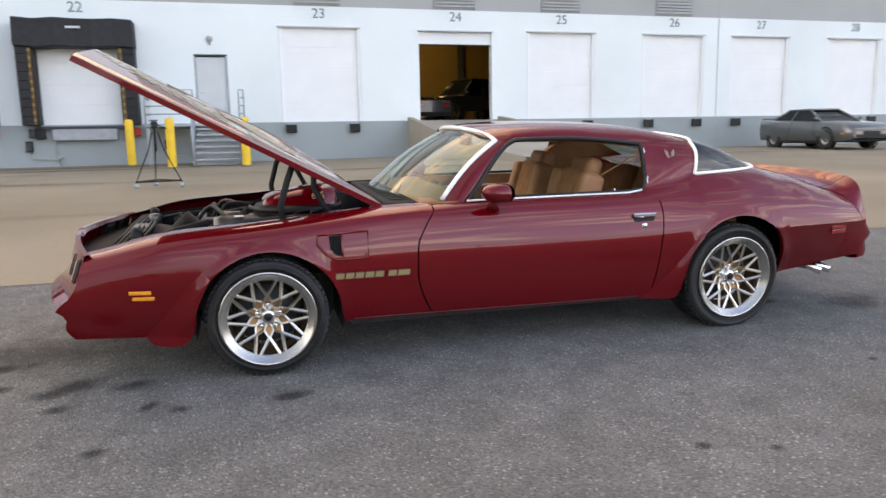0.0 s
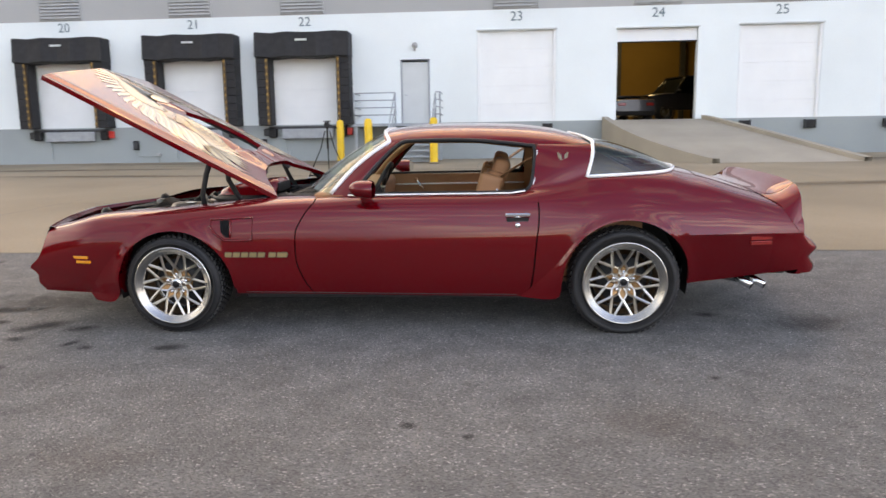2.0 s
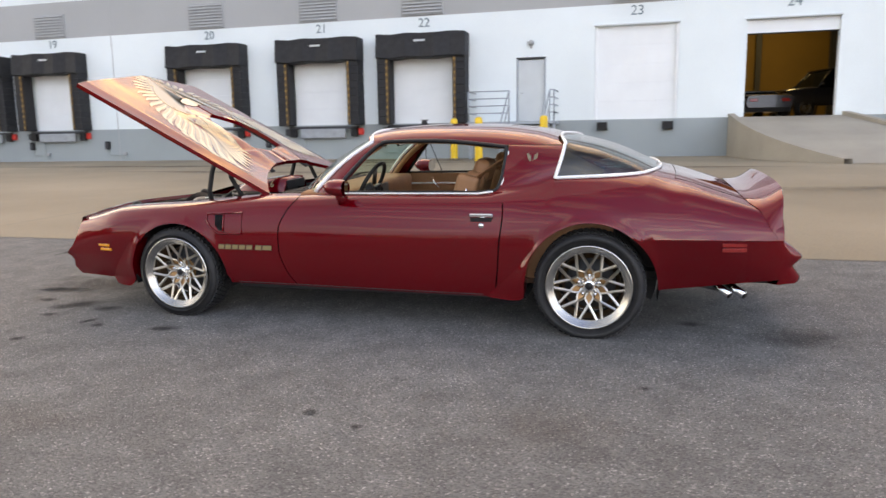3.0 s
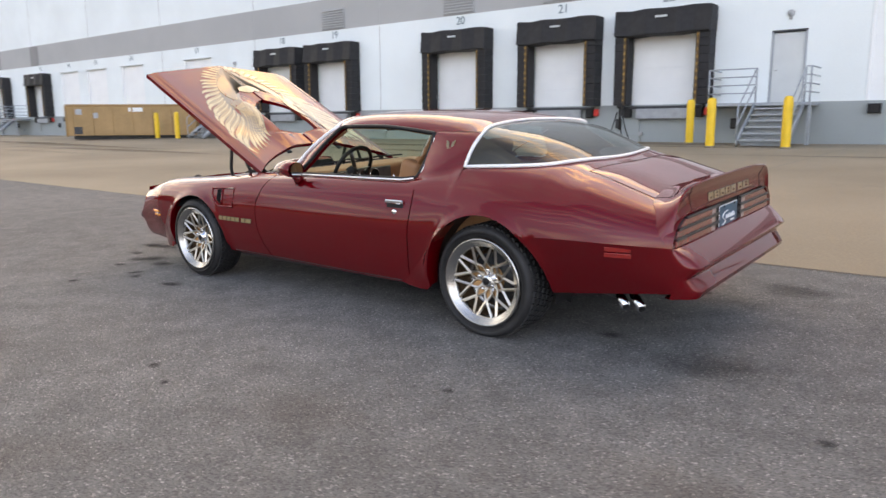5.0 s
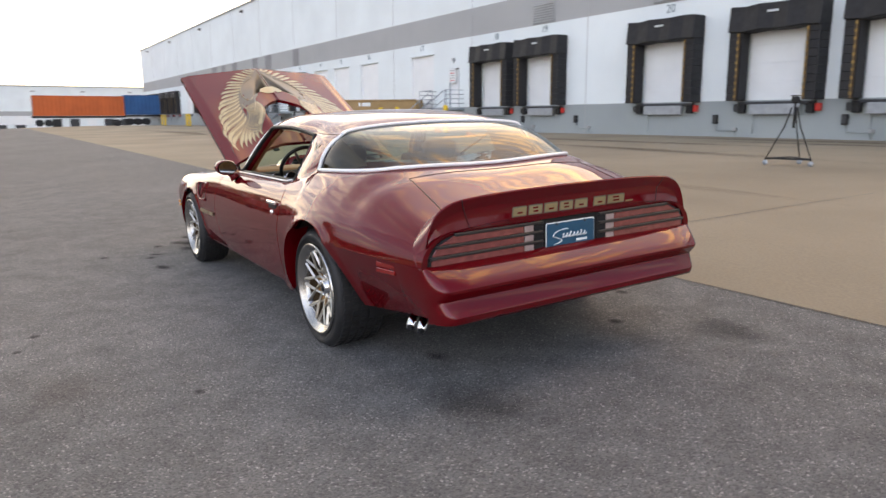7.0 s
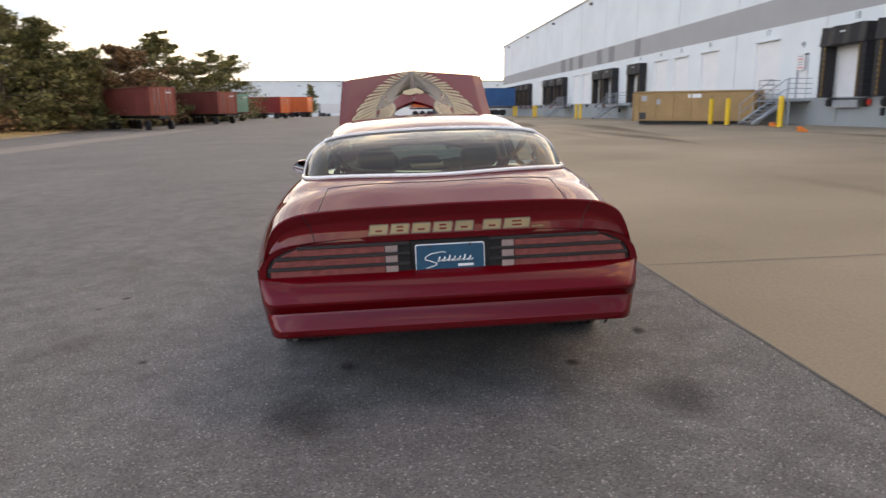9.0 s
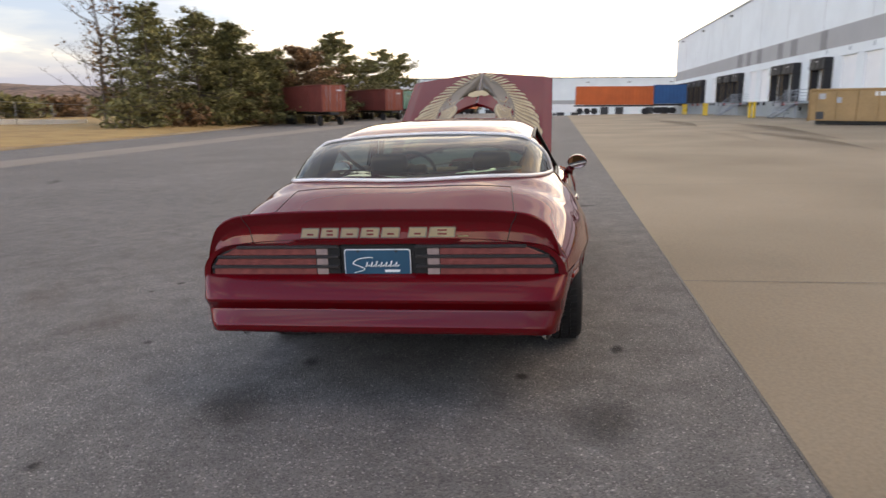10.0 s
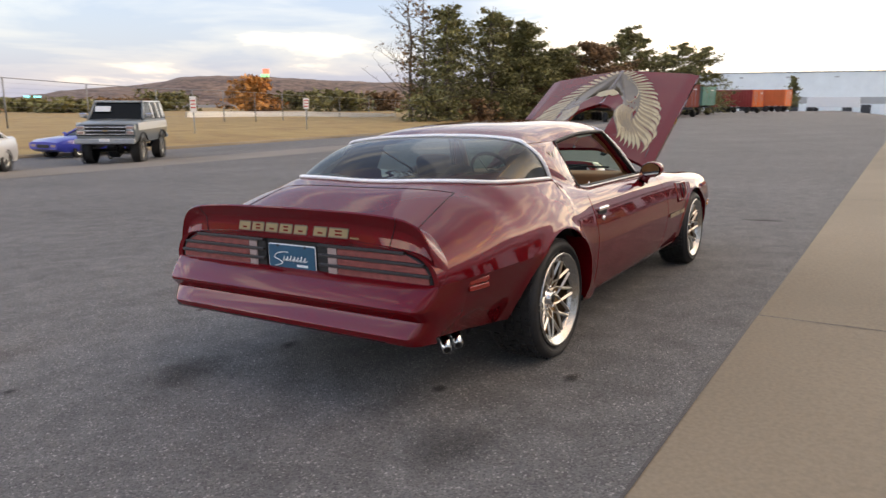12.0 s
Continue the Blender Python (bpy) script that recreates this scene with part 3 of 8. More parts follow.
def dock_bumper(x, z=1.5, first=[]):
    if first:
        return copy_thing(first[0], pose(x, WALL_Y, z))
    d = thing("dock_bumper", pose(x, WALL_Y, z), "black laminated rubber dock bumper bolted to the grey wall", "bumper", "dock bumpers")
    box("pad", (0.3, 0.16, 0.28), (0, -0.08, 0), BLACK, d, 0.02)
    for s in (-1, 1):
        box("bracket", (0.03, 0.18, 0.3), (s * 0.165, -0.09, 0), STEEL_DARK, d, 0.005)
    first.append(d)
    return d


def dock(x, first=[]):
    """Loading dock: black fabric seal with a hood, ochre wear strips, door, leveller lip, bumpers, light."""
    if first:
        return copy_thing(first[0], pose(x, WALL_Y, SILL))
    d = thing("dock_seal", pose(x, WALL_Y, SILL), "black fabric dock seal with worn ochre strips round a white door", "dock seal", "loading docks")
    r = random.Random(3)
    hood = cube_bm((3.42, 0.62, 0.88), (0, -0.31, 2.79), 0.04)
    bmesh.ops.subdivide_edges(hood, edges=hood.edges[:], cuts=5, use_grid_fill=True)
    for v in hood.verts:
        v.co.y += 0.05 * math.sin(v.co.x * 5 + 2) * (1 if v.co.y < -0.3 else 0) - 0.12 * max(0, 3.0 - v.co.z) * (v.co.y < -0.3)
        v.co.z += 0.025 * math.sin(v.co.x * 7.0)
    part("hood", hood, SEAL_BLACK, d)
    for s in (-1, 1):
        for k in range(9):
            box("pleat", (0.37, 0.6, 0.268), (s * 1.50, -0.3 - 0.006 * (k % 2), 0.12 + 0.27 * k), SEAL_BLACK, d, 0.016)
        box("wear_strip", (0.09, 0.05, 2.35), (s * 1.290, -0.62, 1.16), SEAL_OCHRE, d, 0.015)
        for k in range(10):
            box("stitch", (0.07, 0.012, 0.09), (s * 1.290, -0.648, 0.14 + 0.235 * k), SEAL_YELLOW, d, 0.003)
        box("inner_pad", (0.05, 0.5, 2.4), (s * 1.225, -0.32, 1.2), SEAL_BLACK, d, 0.01)
    for k in range(4):
        box("door_panel", (2.5, 0.05, 0.638), (0, 0.1, 0.32 + 0.64 * k), DOOR_WHITE, d, 0.004)
    box("hood_tag", (0.42, 0.01, 0.07), (0, -0.66, 2.95), DOOR_GREY, d, 0.002)
    box("leveller_plate", (2.9, 0.14, 0.1), (0, -0.12, -0.1), STEEL_DARK, d, 0.01)
    box("leveller_lip", (1.9, 0.1, 0.36), (0, -0.2, -0.32), LIP_GREY, d, 0.02)
    for s in (-1, 1):
        box("bumper", (0.26, 0.22, 0.34), (s * 1.3, -0.14, -0.28), BLACK, d, 0.03)
        box("signal_cover", (0.2, 0.12, 0.26), (s * 1.55, -0.1, -0.26), RED_SIGNAL if s > 0 else STEEL_DARK, d, 0.02, "red dock signal cover" if s > 0 else "")
    box("drain_pipe", (0.05, 0.06, 0.7), (-0.9, -0.04, -0.85), WALL_GREY, d, 0.01)
    first.append(d)
    return d


def junction_box(x, first=[]):
    """Black control box low on the grey wall with a conduit to a floor fitting."""
    if first:
        return copy_thing(first[0], pose(x, WALL_Y, 1.06))
    d = thing("junction_box", pose(x, WALL_Y, 1.06), "small black control box with a grey conduit on the wall", "junction box", "control boxes")
    box("case", (0.20, 0.13, 0.34), (0, -0.065, 0), BLACK, d, 0.02)
    box("cover", (0.15, 0.02, 0.26), (0, -0.135, 0), STEEL_DARK, d, 0.006)
    tube("conduit", [(0.05, -0.04, -0.16), (0.05, -0.04, -0.40), (0.86, -0.04, -0.42), (0.86, -0.04, -0.62)], 0.02, WALL_GREY, d, 6)
    box("floor_fitting", (0.16, 0.12, 0.12), (0.86, -0.06, -0.36), LOUVRE, d, 0.01)
    first.append(d)
    return d


def louvre(x, first=[]):
    if first:
        return copy_thing(first[0], pose(x, WALL_Y, 5.68))
    d = thing("wall_louvre", pose(x, WALL_Y, 5.68), "grey metal ventilation louvre in the grey wall band", "vent", "wall louvres")
    box("frame", (1.6, 0.05, 0.98), (0, -0.02, 0.46), LOUVRE, d, 0.01)
    for k in range(8):
        box("slat", (1.5, 0.035, 0.075), (0, -0.062, 0.06 + 0.115 * k), LOUVRE, d, 0.004, "", Matrix.Rotation(radians(-32), 4, "X"))
    first.append(d)
    return d


for n, x in PLAIN_DOORS:
    sectional_door(x)
    number(n, x)
    for s in (-1.1, 1.1):
        dock_bumper(x + s)
for n, x in DOCKS:
    dock(x)
    number(n, x)
    if x > -80:
        junction_box(x + 2.45)
number(24, OPEN_X)
for x in [-126 + 18 * k for k in range(11)]:
    sc = thing("roof_scupper", pose(x, WALL_Y, 12.05), "small dark roof drain outlet high on the white wall", "scupper", "roof scuppers")
    box("spout", (0.42, 0.30, 0.20), (0, -0.12, 0), STEEL_DARK, sc, 0.02)
    box("flange", (0.56, 0.03, 0.34), (0, -0.012, 0), LOUVRE, sc, 0.006)
for x in (-15.4, -10.5, -6.33, 1.3, 6.2, 10.35, -23.1, 15.2):
    louvre(x)


for x, w in ((-84.4, 2.3), (-80.4, 1.6), (-76.0, 1.8), (-68.6, 1.7), (-64.5, 1.8), (-57.0, 1.4)):
    tagged(box("band_panel", (w, 0.02, BAND_HIGH - BAND_LOW - 0.02), (x, WALL_Y - 0.006, (BAND_LOW + BAND_HIGH) / 2), BAND_DARK, None, 0.003), "darker grey infill panel in the grey wall band", "wall panel", "infill panels", "structure")


def man_door(x, sign):
    d = thing("door_frame_unit", pose(x, WALL_Y + 0.08, SILL), "closed white steel personnel door in a grey frame" if sign else "closed grey steel personnel door in a grey frame", "door")
    box("leaf", (0.94, 0.05, 2.16), (0, 0, 1.08), DOOR_WHITE if sign else DOOR_GREY, d, 0.006)
    for s in (-1, 1):
        box("jamb", (0.06, 0.14, 2.22), (s * 0.5, -0.02, 1.11), STEEL, d, 0.006)
    box("head", (1.06, 0.14, 0.06), (0, -0.02, 2.22), STEEL_DARK, d, 0.006)
    tube("lever_handle", [(-0.38, -0.03, 1.0), (-0.38, -0.09, 1.0), (-0.27, -0.09, 1.0)], 0.014, CHROME, d, 6)
    w = thing("wall_lamp", pose(x, WALL_Y, 4.47), "small dark round bulkhead lamp over the door", "wall lamp")
    lathe("lamp_body", [(0.0, -0.14), (0.07, -0.13), (0.10, -0.08), (0.11, 0.0)], LOUVRE, w, 16)
    box("lamp_bracket", (0.09, 0.05, 0.22), (0, -0.03, -0.08), LOUVRE, w, 0.01)
    if sign:
        n = thing("wall_sign", pose(x - 0.24, WALL_Y - 0.09, 3.56), "white notice board with red and grey lines on the wall", "sign")
        box("board", (0.72, 0.03, 0.80), (0.2, -0.015, 0), WHITE_PAINT, n, 0.005)
        for k in range(5):
            box("print_bar", (0.5, 0.006, 0.05), (0.2, -0.034, 0.28 - 0.14 * k), RED_SIGNAL if k in (1, 4) else LOUVRE, n, 0.001)


def dock_stair(x, first=[]):
    """Galvanised landing with open treads and pipe rails in front of a personnel door."""
    base = gz(x, 18.5)
    if first:
        return copy_thing(first[0], pose(x, 0, base))
    d = thing("dock_stair", pose(x, 0, base), "galvanised steel stair and landing with pipe rails", "stair", "dock stairs")
    top = SILL - 0.03 - base
    yf = 19.75
    box("landing", (3.1, WALL_Y - yf, 0.1), (-0.55, (WALL_Y + yf) / 2, top - 0.05), STEEL, d, 0.01)
    for lx in (-2.0, 0.95):
        box("leg", (0.1, 0.1, top - 0.1), (lx, yf + 0.1, (top - 0.1) / 2), STEEL, d, 0.01)
    n = 6
    for k in range(n):
        z = top * (k + 1) / (n + 1)
        box("tread", (1.3, 0.28, 0.05), (0.1, yf - 0.28 * (n - k) + 0.14, z), STEEL, d, 0.008)
        box("riser", (1.28, 0.02, top / (n + 1) - 0.07), (0.1, yf - 0.28 * (n - k) + 0.26, z - 0.11), STEEL, d, 0.003)
    for s in (-0.6, 0.8):
        tube("stringer", [(s, yf, top - 0.1), (s, yf - 0.28 * n, 0.06)], 0.09, STEEL, d, 6, flat=(0.35, 1.3))
        for h in (0.5, 1.0):
            tube("rail", [(s, yf + 0.1, top + h), (s, yf - 0.05, top + h), (s, yf - 0.28 * n, h + 0.12), (s, yf - 0.28 * n, 0.03)], 0.024, STEEL, d, 6)
        tube("post", [(s, yf + 0.05, top), (s, yf + 0.05, top + 1.0)], 0.024, STEEL, d, 6)
    for lx in (-2.05, -0.6):
        tube("post", [(lx, yf + 0.05, top), (lx, yf + 0.05, top + 1.05)], 0.026, STEEL, d, 6)
    tube("post", [(0.95, yf + 0.05, top), (0.95, yf + 0.05, top + 1.05)], 0.026, STEEL, d, 6)
    for h in (0.3, 0.55, 0.8, 1.05):
        tube("rail", [(-0.6, yf + 0.05, top + h), (-2.05, yf + 0.05, top + h), (-2.05, WALL_Y - 0.02, top + h)], 0.022, STEEL, d, 6)
        tube("rail", [(0.8, yf + 0.05, top + h), (0.95, yf + 0.05, top + h), (0.95, WALL_Y - 0.02, top + h)], 0.022, STEEL, d, 6)
    first.append(d)
    return d


def bollard(x, y, first=[]):
    if first:
        return copy_thing(first[0], pose(x, y, gz(x, y)))
    d = thing("bollard", pose(x, y, gz(x, y)), "yellow sleeved steel bollard on the concrete apron", "bollard", "yellow bollards")
    lathe("sleeve", [(0.125, -0.05), (0.125, 1.3), (0.118, 1.37), (0.09, 1.42), (0.0, 1.44)], YELLOW, d, 24, "z")
    lathe("collar", [(0.125, 0.0), (0.15, 0.0), (0.15, 0.04), (0.125, 0.05)], CONCRETE, d, 24, "z")
    first.append(d)
    return d


for x, s in MAN_DOORS:
    man_door(x, s)
dock_stair(-2.28)
dock_stair(-31.15)
dock_stair(-59.6)
dock_stair(-80.0)
for x, y in ((-4.78, 19.5), (-3.42, 17.4), (-1.35, 17.4), (-33.5, 17.3), (-31.5, 17.3), (-26.3, 17.3), (-61.0, 17.2), (-62.5, 17.2), (-82, 17.2), (-83.5, 17.2), (-96, 17.2), (-98, 17.2)):
    bollard(x, y)


def ramp():
    """Concrete ramp that swings out as it descends from the open door, with kerb walls."""
    n = 12
    left, right = [], []
    for i in range(n + 1):
        t = i / n
        y = WALL_Y - 6.0 * t
        z = SILL + (gz(6, 15) + 0.01 - SILL) * (t * t * (1.6 - 0.6 * t) * 0.35 + 0.65 * t)
        left.append((4.57 + 0.25 * t + 1.9 * t**2.6, y, z))
        right.append((7.82 + 1.2 * t + 1.5 * t**1.6, y, z))
    v = [p for lft, rgt in zip(left, right) for p in (lft, rgt)]
    v2 = [(p[0], p[1], -0.2) for p in v]
    f = quads(n + 1, 2)
    m = len(v)
    f += [(2 * i, 2 * i + 2, m + 2 * i + 2, m + 2 * i) for i in range(n)] + [(2 * i + 1, m + 2 * i + 1, m + 2 * i + 3, 2 * i + 3) for i in range(n)]
    tagged(sheet("ramp", v + v2, f, RAMP_CONC, None, False), "pale concrete ramp up to the open dock door", "ramp", "", "structure")
    for name, edge, s in (("ramp_kerb", left, -1), ("ramp_kerb", right, 1)):
        rows = []
        for p in edge:
            h = 0.12 + 0.0 * p[2]
            rows += [(p[0] + s * 0.2, p[1], -0.2), (p[0] + s * 0.2, p[1], p[2] + h), (p[0], p[1], p[2] + h), (p[0], p[1], p[2] - 0.05)]
        k = sheet(name, rows, quads(len(edge), 4), RAMP_CONC, None, False)
        tagged(k, "pale concrete kerb wall along the ramp", "kerb", "", "structure")


ramp()


def open_bay():
    """Lit storage bay behind the open door."""
    x0, x1, y0, y1, z0, z1 = OPEN_X - 6, OPEN_X + 8, WALL_Y + 0.31, 33.0, SILL, 7.0
    t = 0.15
    for nm, size, at, m in (
        ("bay_floor", (x1 - x0, y1 - y0, t), ((x0 + x1) / 2, (y0 + y1) / 2, z0 - t / 2), RAMP_CONC),
        ("bay_ceiling", (x1 - x0, y1 - y0, t), ((x0 + x1) / 2, (y0 + y1) / 2, z1 + t / 2), WALL_MID),
        ("bay_wall_back", (x1 - x0, t, z1 - z0), ((x0 + x1) / 2, y1 + t / 2, (z0 + z1) / 2), INNER_YELLOW),
        ("bay_wall_left", (t, y1 - y0, z1 - z0), (x0 - t / 2, (y0 + y1) / 2, (z0 + z1) / 2), INNER_YELLOW),
        ("bay_wall_right", (t, y1 - y0, z1 - z0), (x1 + t / 2, (y0 + y1) / 2, (z0 + z1) / 2), INNER_YELLOW),
    ):
        tagged(box(nm, size, at, m, None, 0), "yellow-lit inner bay of the warehouse", "wall", "", "structure")
    for x in (OPEN_X + 0.6, OPEN_X + 3.8):
        tagged(box("bay_column", (0.25, 0.25, z1 - z0), (x, y1 - 0.2, (z0 + z1) / 2), STEEL_DARK, None, 0.01), "dark steel column against the yellow bay wall", "column", "", "structure")
    d = thing("raised_door", pose(OPEN_X, WALL_Y + 0.13, 4.42), "raised white overhead door showing its bottom section", "dock door")
    box("panel", (2.76, 0.05, 0.44), (0, 0, 0.23), DOOR_WHITE, d, 0.012)
    box("seal", (2.76, 0.06, 0.04), (0, 0, 0.0), BLACK, d, 0.01)
    box("header_angle", (2.84, 0.14, 0.05), (0, -0.14, 0.47), DOOR_GREY, d, 0.01)
    la = bpy.data.lights.new("bay_lamp", "AREA")
    la.energy, la.size, la.color = 50, 2.0, (1.0, 0.72, 0.32)
    lo = new("bay_lamp", la)
    lo.matrix_world = look((OPEN_X + 0.5, 29.0, 6.6), (OPEN_X + 0.5, 30.5, 1.7))
    fx = thing("bay_light", pose(OPEN_X + 0.5, 29.0, 6.75), "hanging industrial bay light fixture", "ceiling lamp")
    lathe("reflector", [(0.1, 0.25), (0.2, 0.1), (0.4, 0.0)], STEEL, fx, 20, "z")


open_bay()

# ---- the maroon coupe ----
TILT = 2.1
car = thing("muscle_car", pose(0, -0.020, 0, TILT, 0, 0) @ Matrix.Diagonal((1, 0.975, 1, 1)), "glossy maroon two-door muscle car with raised hood on asphalt", "car")
FRONT_AXLE, REAR_AXLE = -1.374, 1.374

# Cross-sections of the flank, outer half: x, then (y, z) from the sill up over the shoulder.
SECTIONS = [
    (-2.42, 0.735, 0.225, 0.768, 0.31, 0.795, 0.40, 0.785, 0.49, 0.765, 0.565, 0.74, 0.598, 0.71, 0.612, 0.69, 0.616),
    (-2.20, 0.800, 0.228, 0.835, 0.33, 0.868, 0.45, 0.862, 0.55, 0.838, 0.612, 0.80, 0.642, 0.74, 0.654, 0.70, 0.657),
    (-1.85, 0.860, 0.224, 0.910, 0.34, 0.938, 0.50, 0.925, 0.615, 0.885, 0.690, 0.82, 0.722, 0.74, 0.732, 0.715, 0.732),
    (-1.374, 0.890, 0.235, 0.930, 0.35, 0.955, 0.53, 0.940, 0.645, 0.900, 0.724, 0.84, 0.754, 0.76, 0.764, 0.725, 0.764),
    (-0.60, 0.885, 0.232, 0.925, 0.345, 0.948, 0.53, 0.932, 0.66, 0.893, 0.770, 0.835, 0.808, 0.76, 0.822, 0.725, 0.824),
    (0.00, 0.885, 0.226, 0.925, 0.345, 0.950, 0.54, 0.932, 0.67, 0.897, 0.772, 0.852, 0.818, 0.815, 0.828, 0.79, 0.824),
    (0.70, 0.887, 0.222, 0.927, 0.345, 0.953, 0.55, 0.934, 0.68, 0.897, 0.778, 0.852, 0.822, 0.815, 0.832, 0.79, 0.830),
    (0.86, 0.890, 0.222, 0.930, 0.345, 0.955, 0.555, 0.936, 0.685, 0.895, 0.786, 0.848, 0.834, 0.812, 0.852, 0.795, 0.865),
    (1.10, 0.895, 0.228, 0.935, 0.37, 0.965, 0.575, 0.944, 0.705, 0.893, 0.802, 0.838, 0.862, 0.795, 0.900, 0.775, 0.92),
    (1.16, 0.900, 0.234, 0.940, 0.38, 0.970, 0.582, 0.948, 0.708, 0.895, 0.808, 0.838, 0.872, 0.790, 0.918, 0.0, 0.935),
    (1.374, 0.910, 0.250, 0.945, 0.40, 0.978, 0.595, 0.955, 0.712, 0.898, 0.814, 0.832, 0.884, 0.765, 0.930, 0.0, 0.948),
    (1.65, 0.850, 0.278, 0.908, 0.42, 0.968, 0.603, 0.938, 0.724, 0.870, 0.822, 0.79, 0.893, 0.68, 0.940, 0.0, 0.956),
    (1.85, 0.800, 0.293, 0.880, 0.44, 0.950, 0.605, 0.915, 0.724, 0.842, 0.816, 0.745, 0.875, 0.56, 0.915, 0.0, 0.928),
    (2.10, 0.795, 0.325, 0.866, 0.46, 0.918, 0.603, 0.893, 0.690, 0.835, 0.764, 0.745, 0.812, 0.55, 0.845, 0.0, 0.858),
    (2.42, 0.825, 0.375, 0.843, 0.46, 0.855, 0.597, 0.846, 0.640, 0.815, 0.680, 0.735, 0.722, 0.50, 0.745, 0.0, 0.75),
]
SEC_CURVES = [curve([(s[0], s[1 + k]) for s in SECTIONS]) for k in range(16)]
ARCHES = ((FRONT_AXLE + 0.006, 0.292, 0.362, 0.346), (REAR_AXLE + 0.006, 0.310, 0.380, 0.382))


def sill(x):
    z = SEC_CURVES[1](x)
    for cx, cz, rx, rz in ARCHES:
        if abs(x - cx) < rx:
            z = max(z, cz + rz * math.sqrt(1 - ((x - cx) / rx) ** 2))
    return z


def section_line(x):
    """The whole cross-section: soft along the doors, creased at its widest line on the rear quarter."""
    pts = [(SEC_CURVES[2 * k](x), SEC_CURVES[2 * k + 1](x)) for k in range(8)]
    sharp = min(1.0, max(0.0, (x - 0.95) / 0.35)) * 0.9
    p5, p6, p7 = np.array(pts[5]), np.array(pts[6]), np.array(pts[7])
    size = np.linalg.norm(p7 - p6)
    ghost = tuple(p6 + (p7 - p6) / size * np.linalg.norm(p6 - p5))
    d0 = (np.array(ghost) - p5) / np.linalg.norm(np.array(ghost) - p5)
    deck = []
    for k in range(1, 15):
        t = k / 14
        deck.append(p6 * (2 * t**3 - 3 * t**2 + 1) + d0 * size * (t**3 - 2 * t**2 + t) + p7 * (3 * t**2 - 2 * t**3) + np.array((-size, 0.0)) * (t**3 - t**2))
    bend = pts[:7] + [ghost]
    soft = np.array(smooth_line(bend, 14)[:85] + deck)
    hard = np.array(smooth_line(bend[:3], 14)[:-1] + smooth_line(bend[2:], 14)[:57] + deck)
    line = soft * (1 - sharp) + hard * sharp
    for cx, cz, rx, rz in ARCHES:
        r = (rx + rz) / 2
        rr = np.hypot((x - cx) / rx, (line[:, 1] - cz) / rz) * r
        low = np.clip((line[:, 1] - cz + 0.08) / 0.08, 0, 1)
        high = np.clip((0.78 - line[:, 1]) / 0.14, 0, 1)
        line[:, 0] += 0.011 * np.exp(-(((rr - r) / 0.035) ** 2)) * low * high * high * (3 - 2 * high)
    return line


CREASE, DECK = 28, 84


def section(x, count):
    """That line from the sill or wheel arch up, resampled so that rows keep to the crease and to the deck edge."""
    line = section_line(x)
    zb = sill(x)
    s = np.r_[0, np.cumsum(np.hypot(*np.diff(line, axis=0).T))]
    k = int(np.argmax(line[:, 1] > zb))
    s0 = 0.0 if k == 0 else s[k - 1] + (zb - line[k - 1, 1]) / (line[k, 1] - line[k - 1, 1]) * (s[k] - s[k - 1])
    s2, s3 = s[DECK], s[-1]
    s1 = max(s[CREASE], s0 + 0.12 * (s2 - s0))
    nl, nd = count // 4, 8
    u = np.r_[np.linspace(s0, s1, nl + 1)[:-1], np.linspace(s1, s2, count - nl - nd + 1)[:-1], np.linspace(s2, s3, nd)]
    return np.stack([np.interp(u, s, line[:, 0]), np.interp(u, s, line[:, 1])], 1)


def columns(x0, x1, step):
    xs = set(np.linspace(x0, x1, int((x1 - x0) / step) + 2).tolist())
    for cx, cz, rx, rz in ARCHES:
        for k in range(29):
            x = cx - rx * math.cos(math.pi * k / 28) * 0.9999
            if x0 < x < x1:
                xs.add(x)
    return sorted(xs)


door_front = curve([(0.20, -0.485), (0.33, -0.56), (0.47, -0.60), (0.613, -0.597), (0.72, -0.55), (0.80, -0.49)])
door_rear = curve([(0.20, 0.812), (0.40, 0.838), (0.56, 0.852), (0.72, 0.868), (0.80, 0.862), (0.86, 0.835)])


nose_lead = curve([(0.20, -2.285), (0.24, -2.312), (0.275, -2.338), (0.29, -2.340), (0.346, -2.327), (0.382, -2.366), (0.392, -2.370), (0.404, -2.358), (0.45, -2.302), (0.496, -2.273), (0.588, -2.240), (0.673, -2.216)])


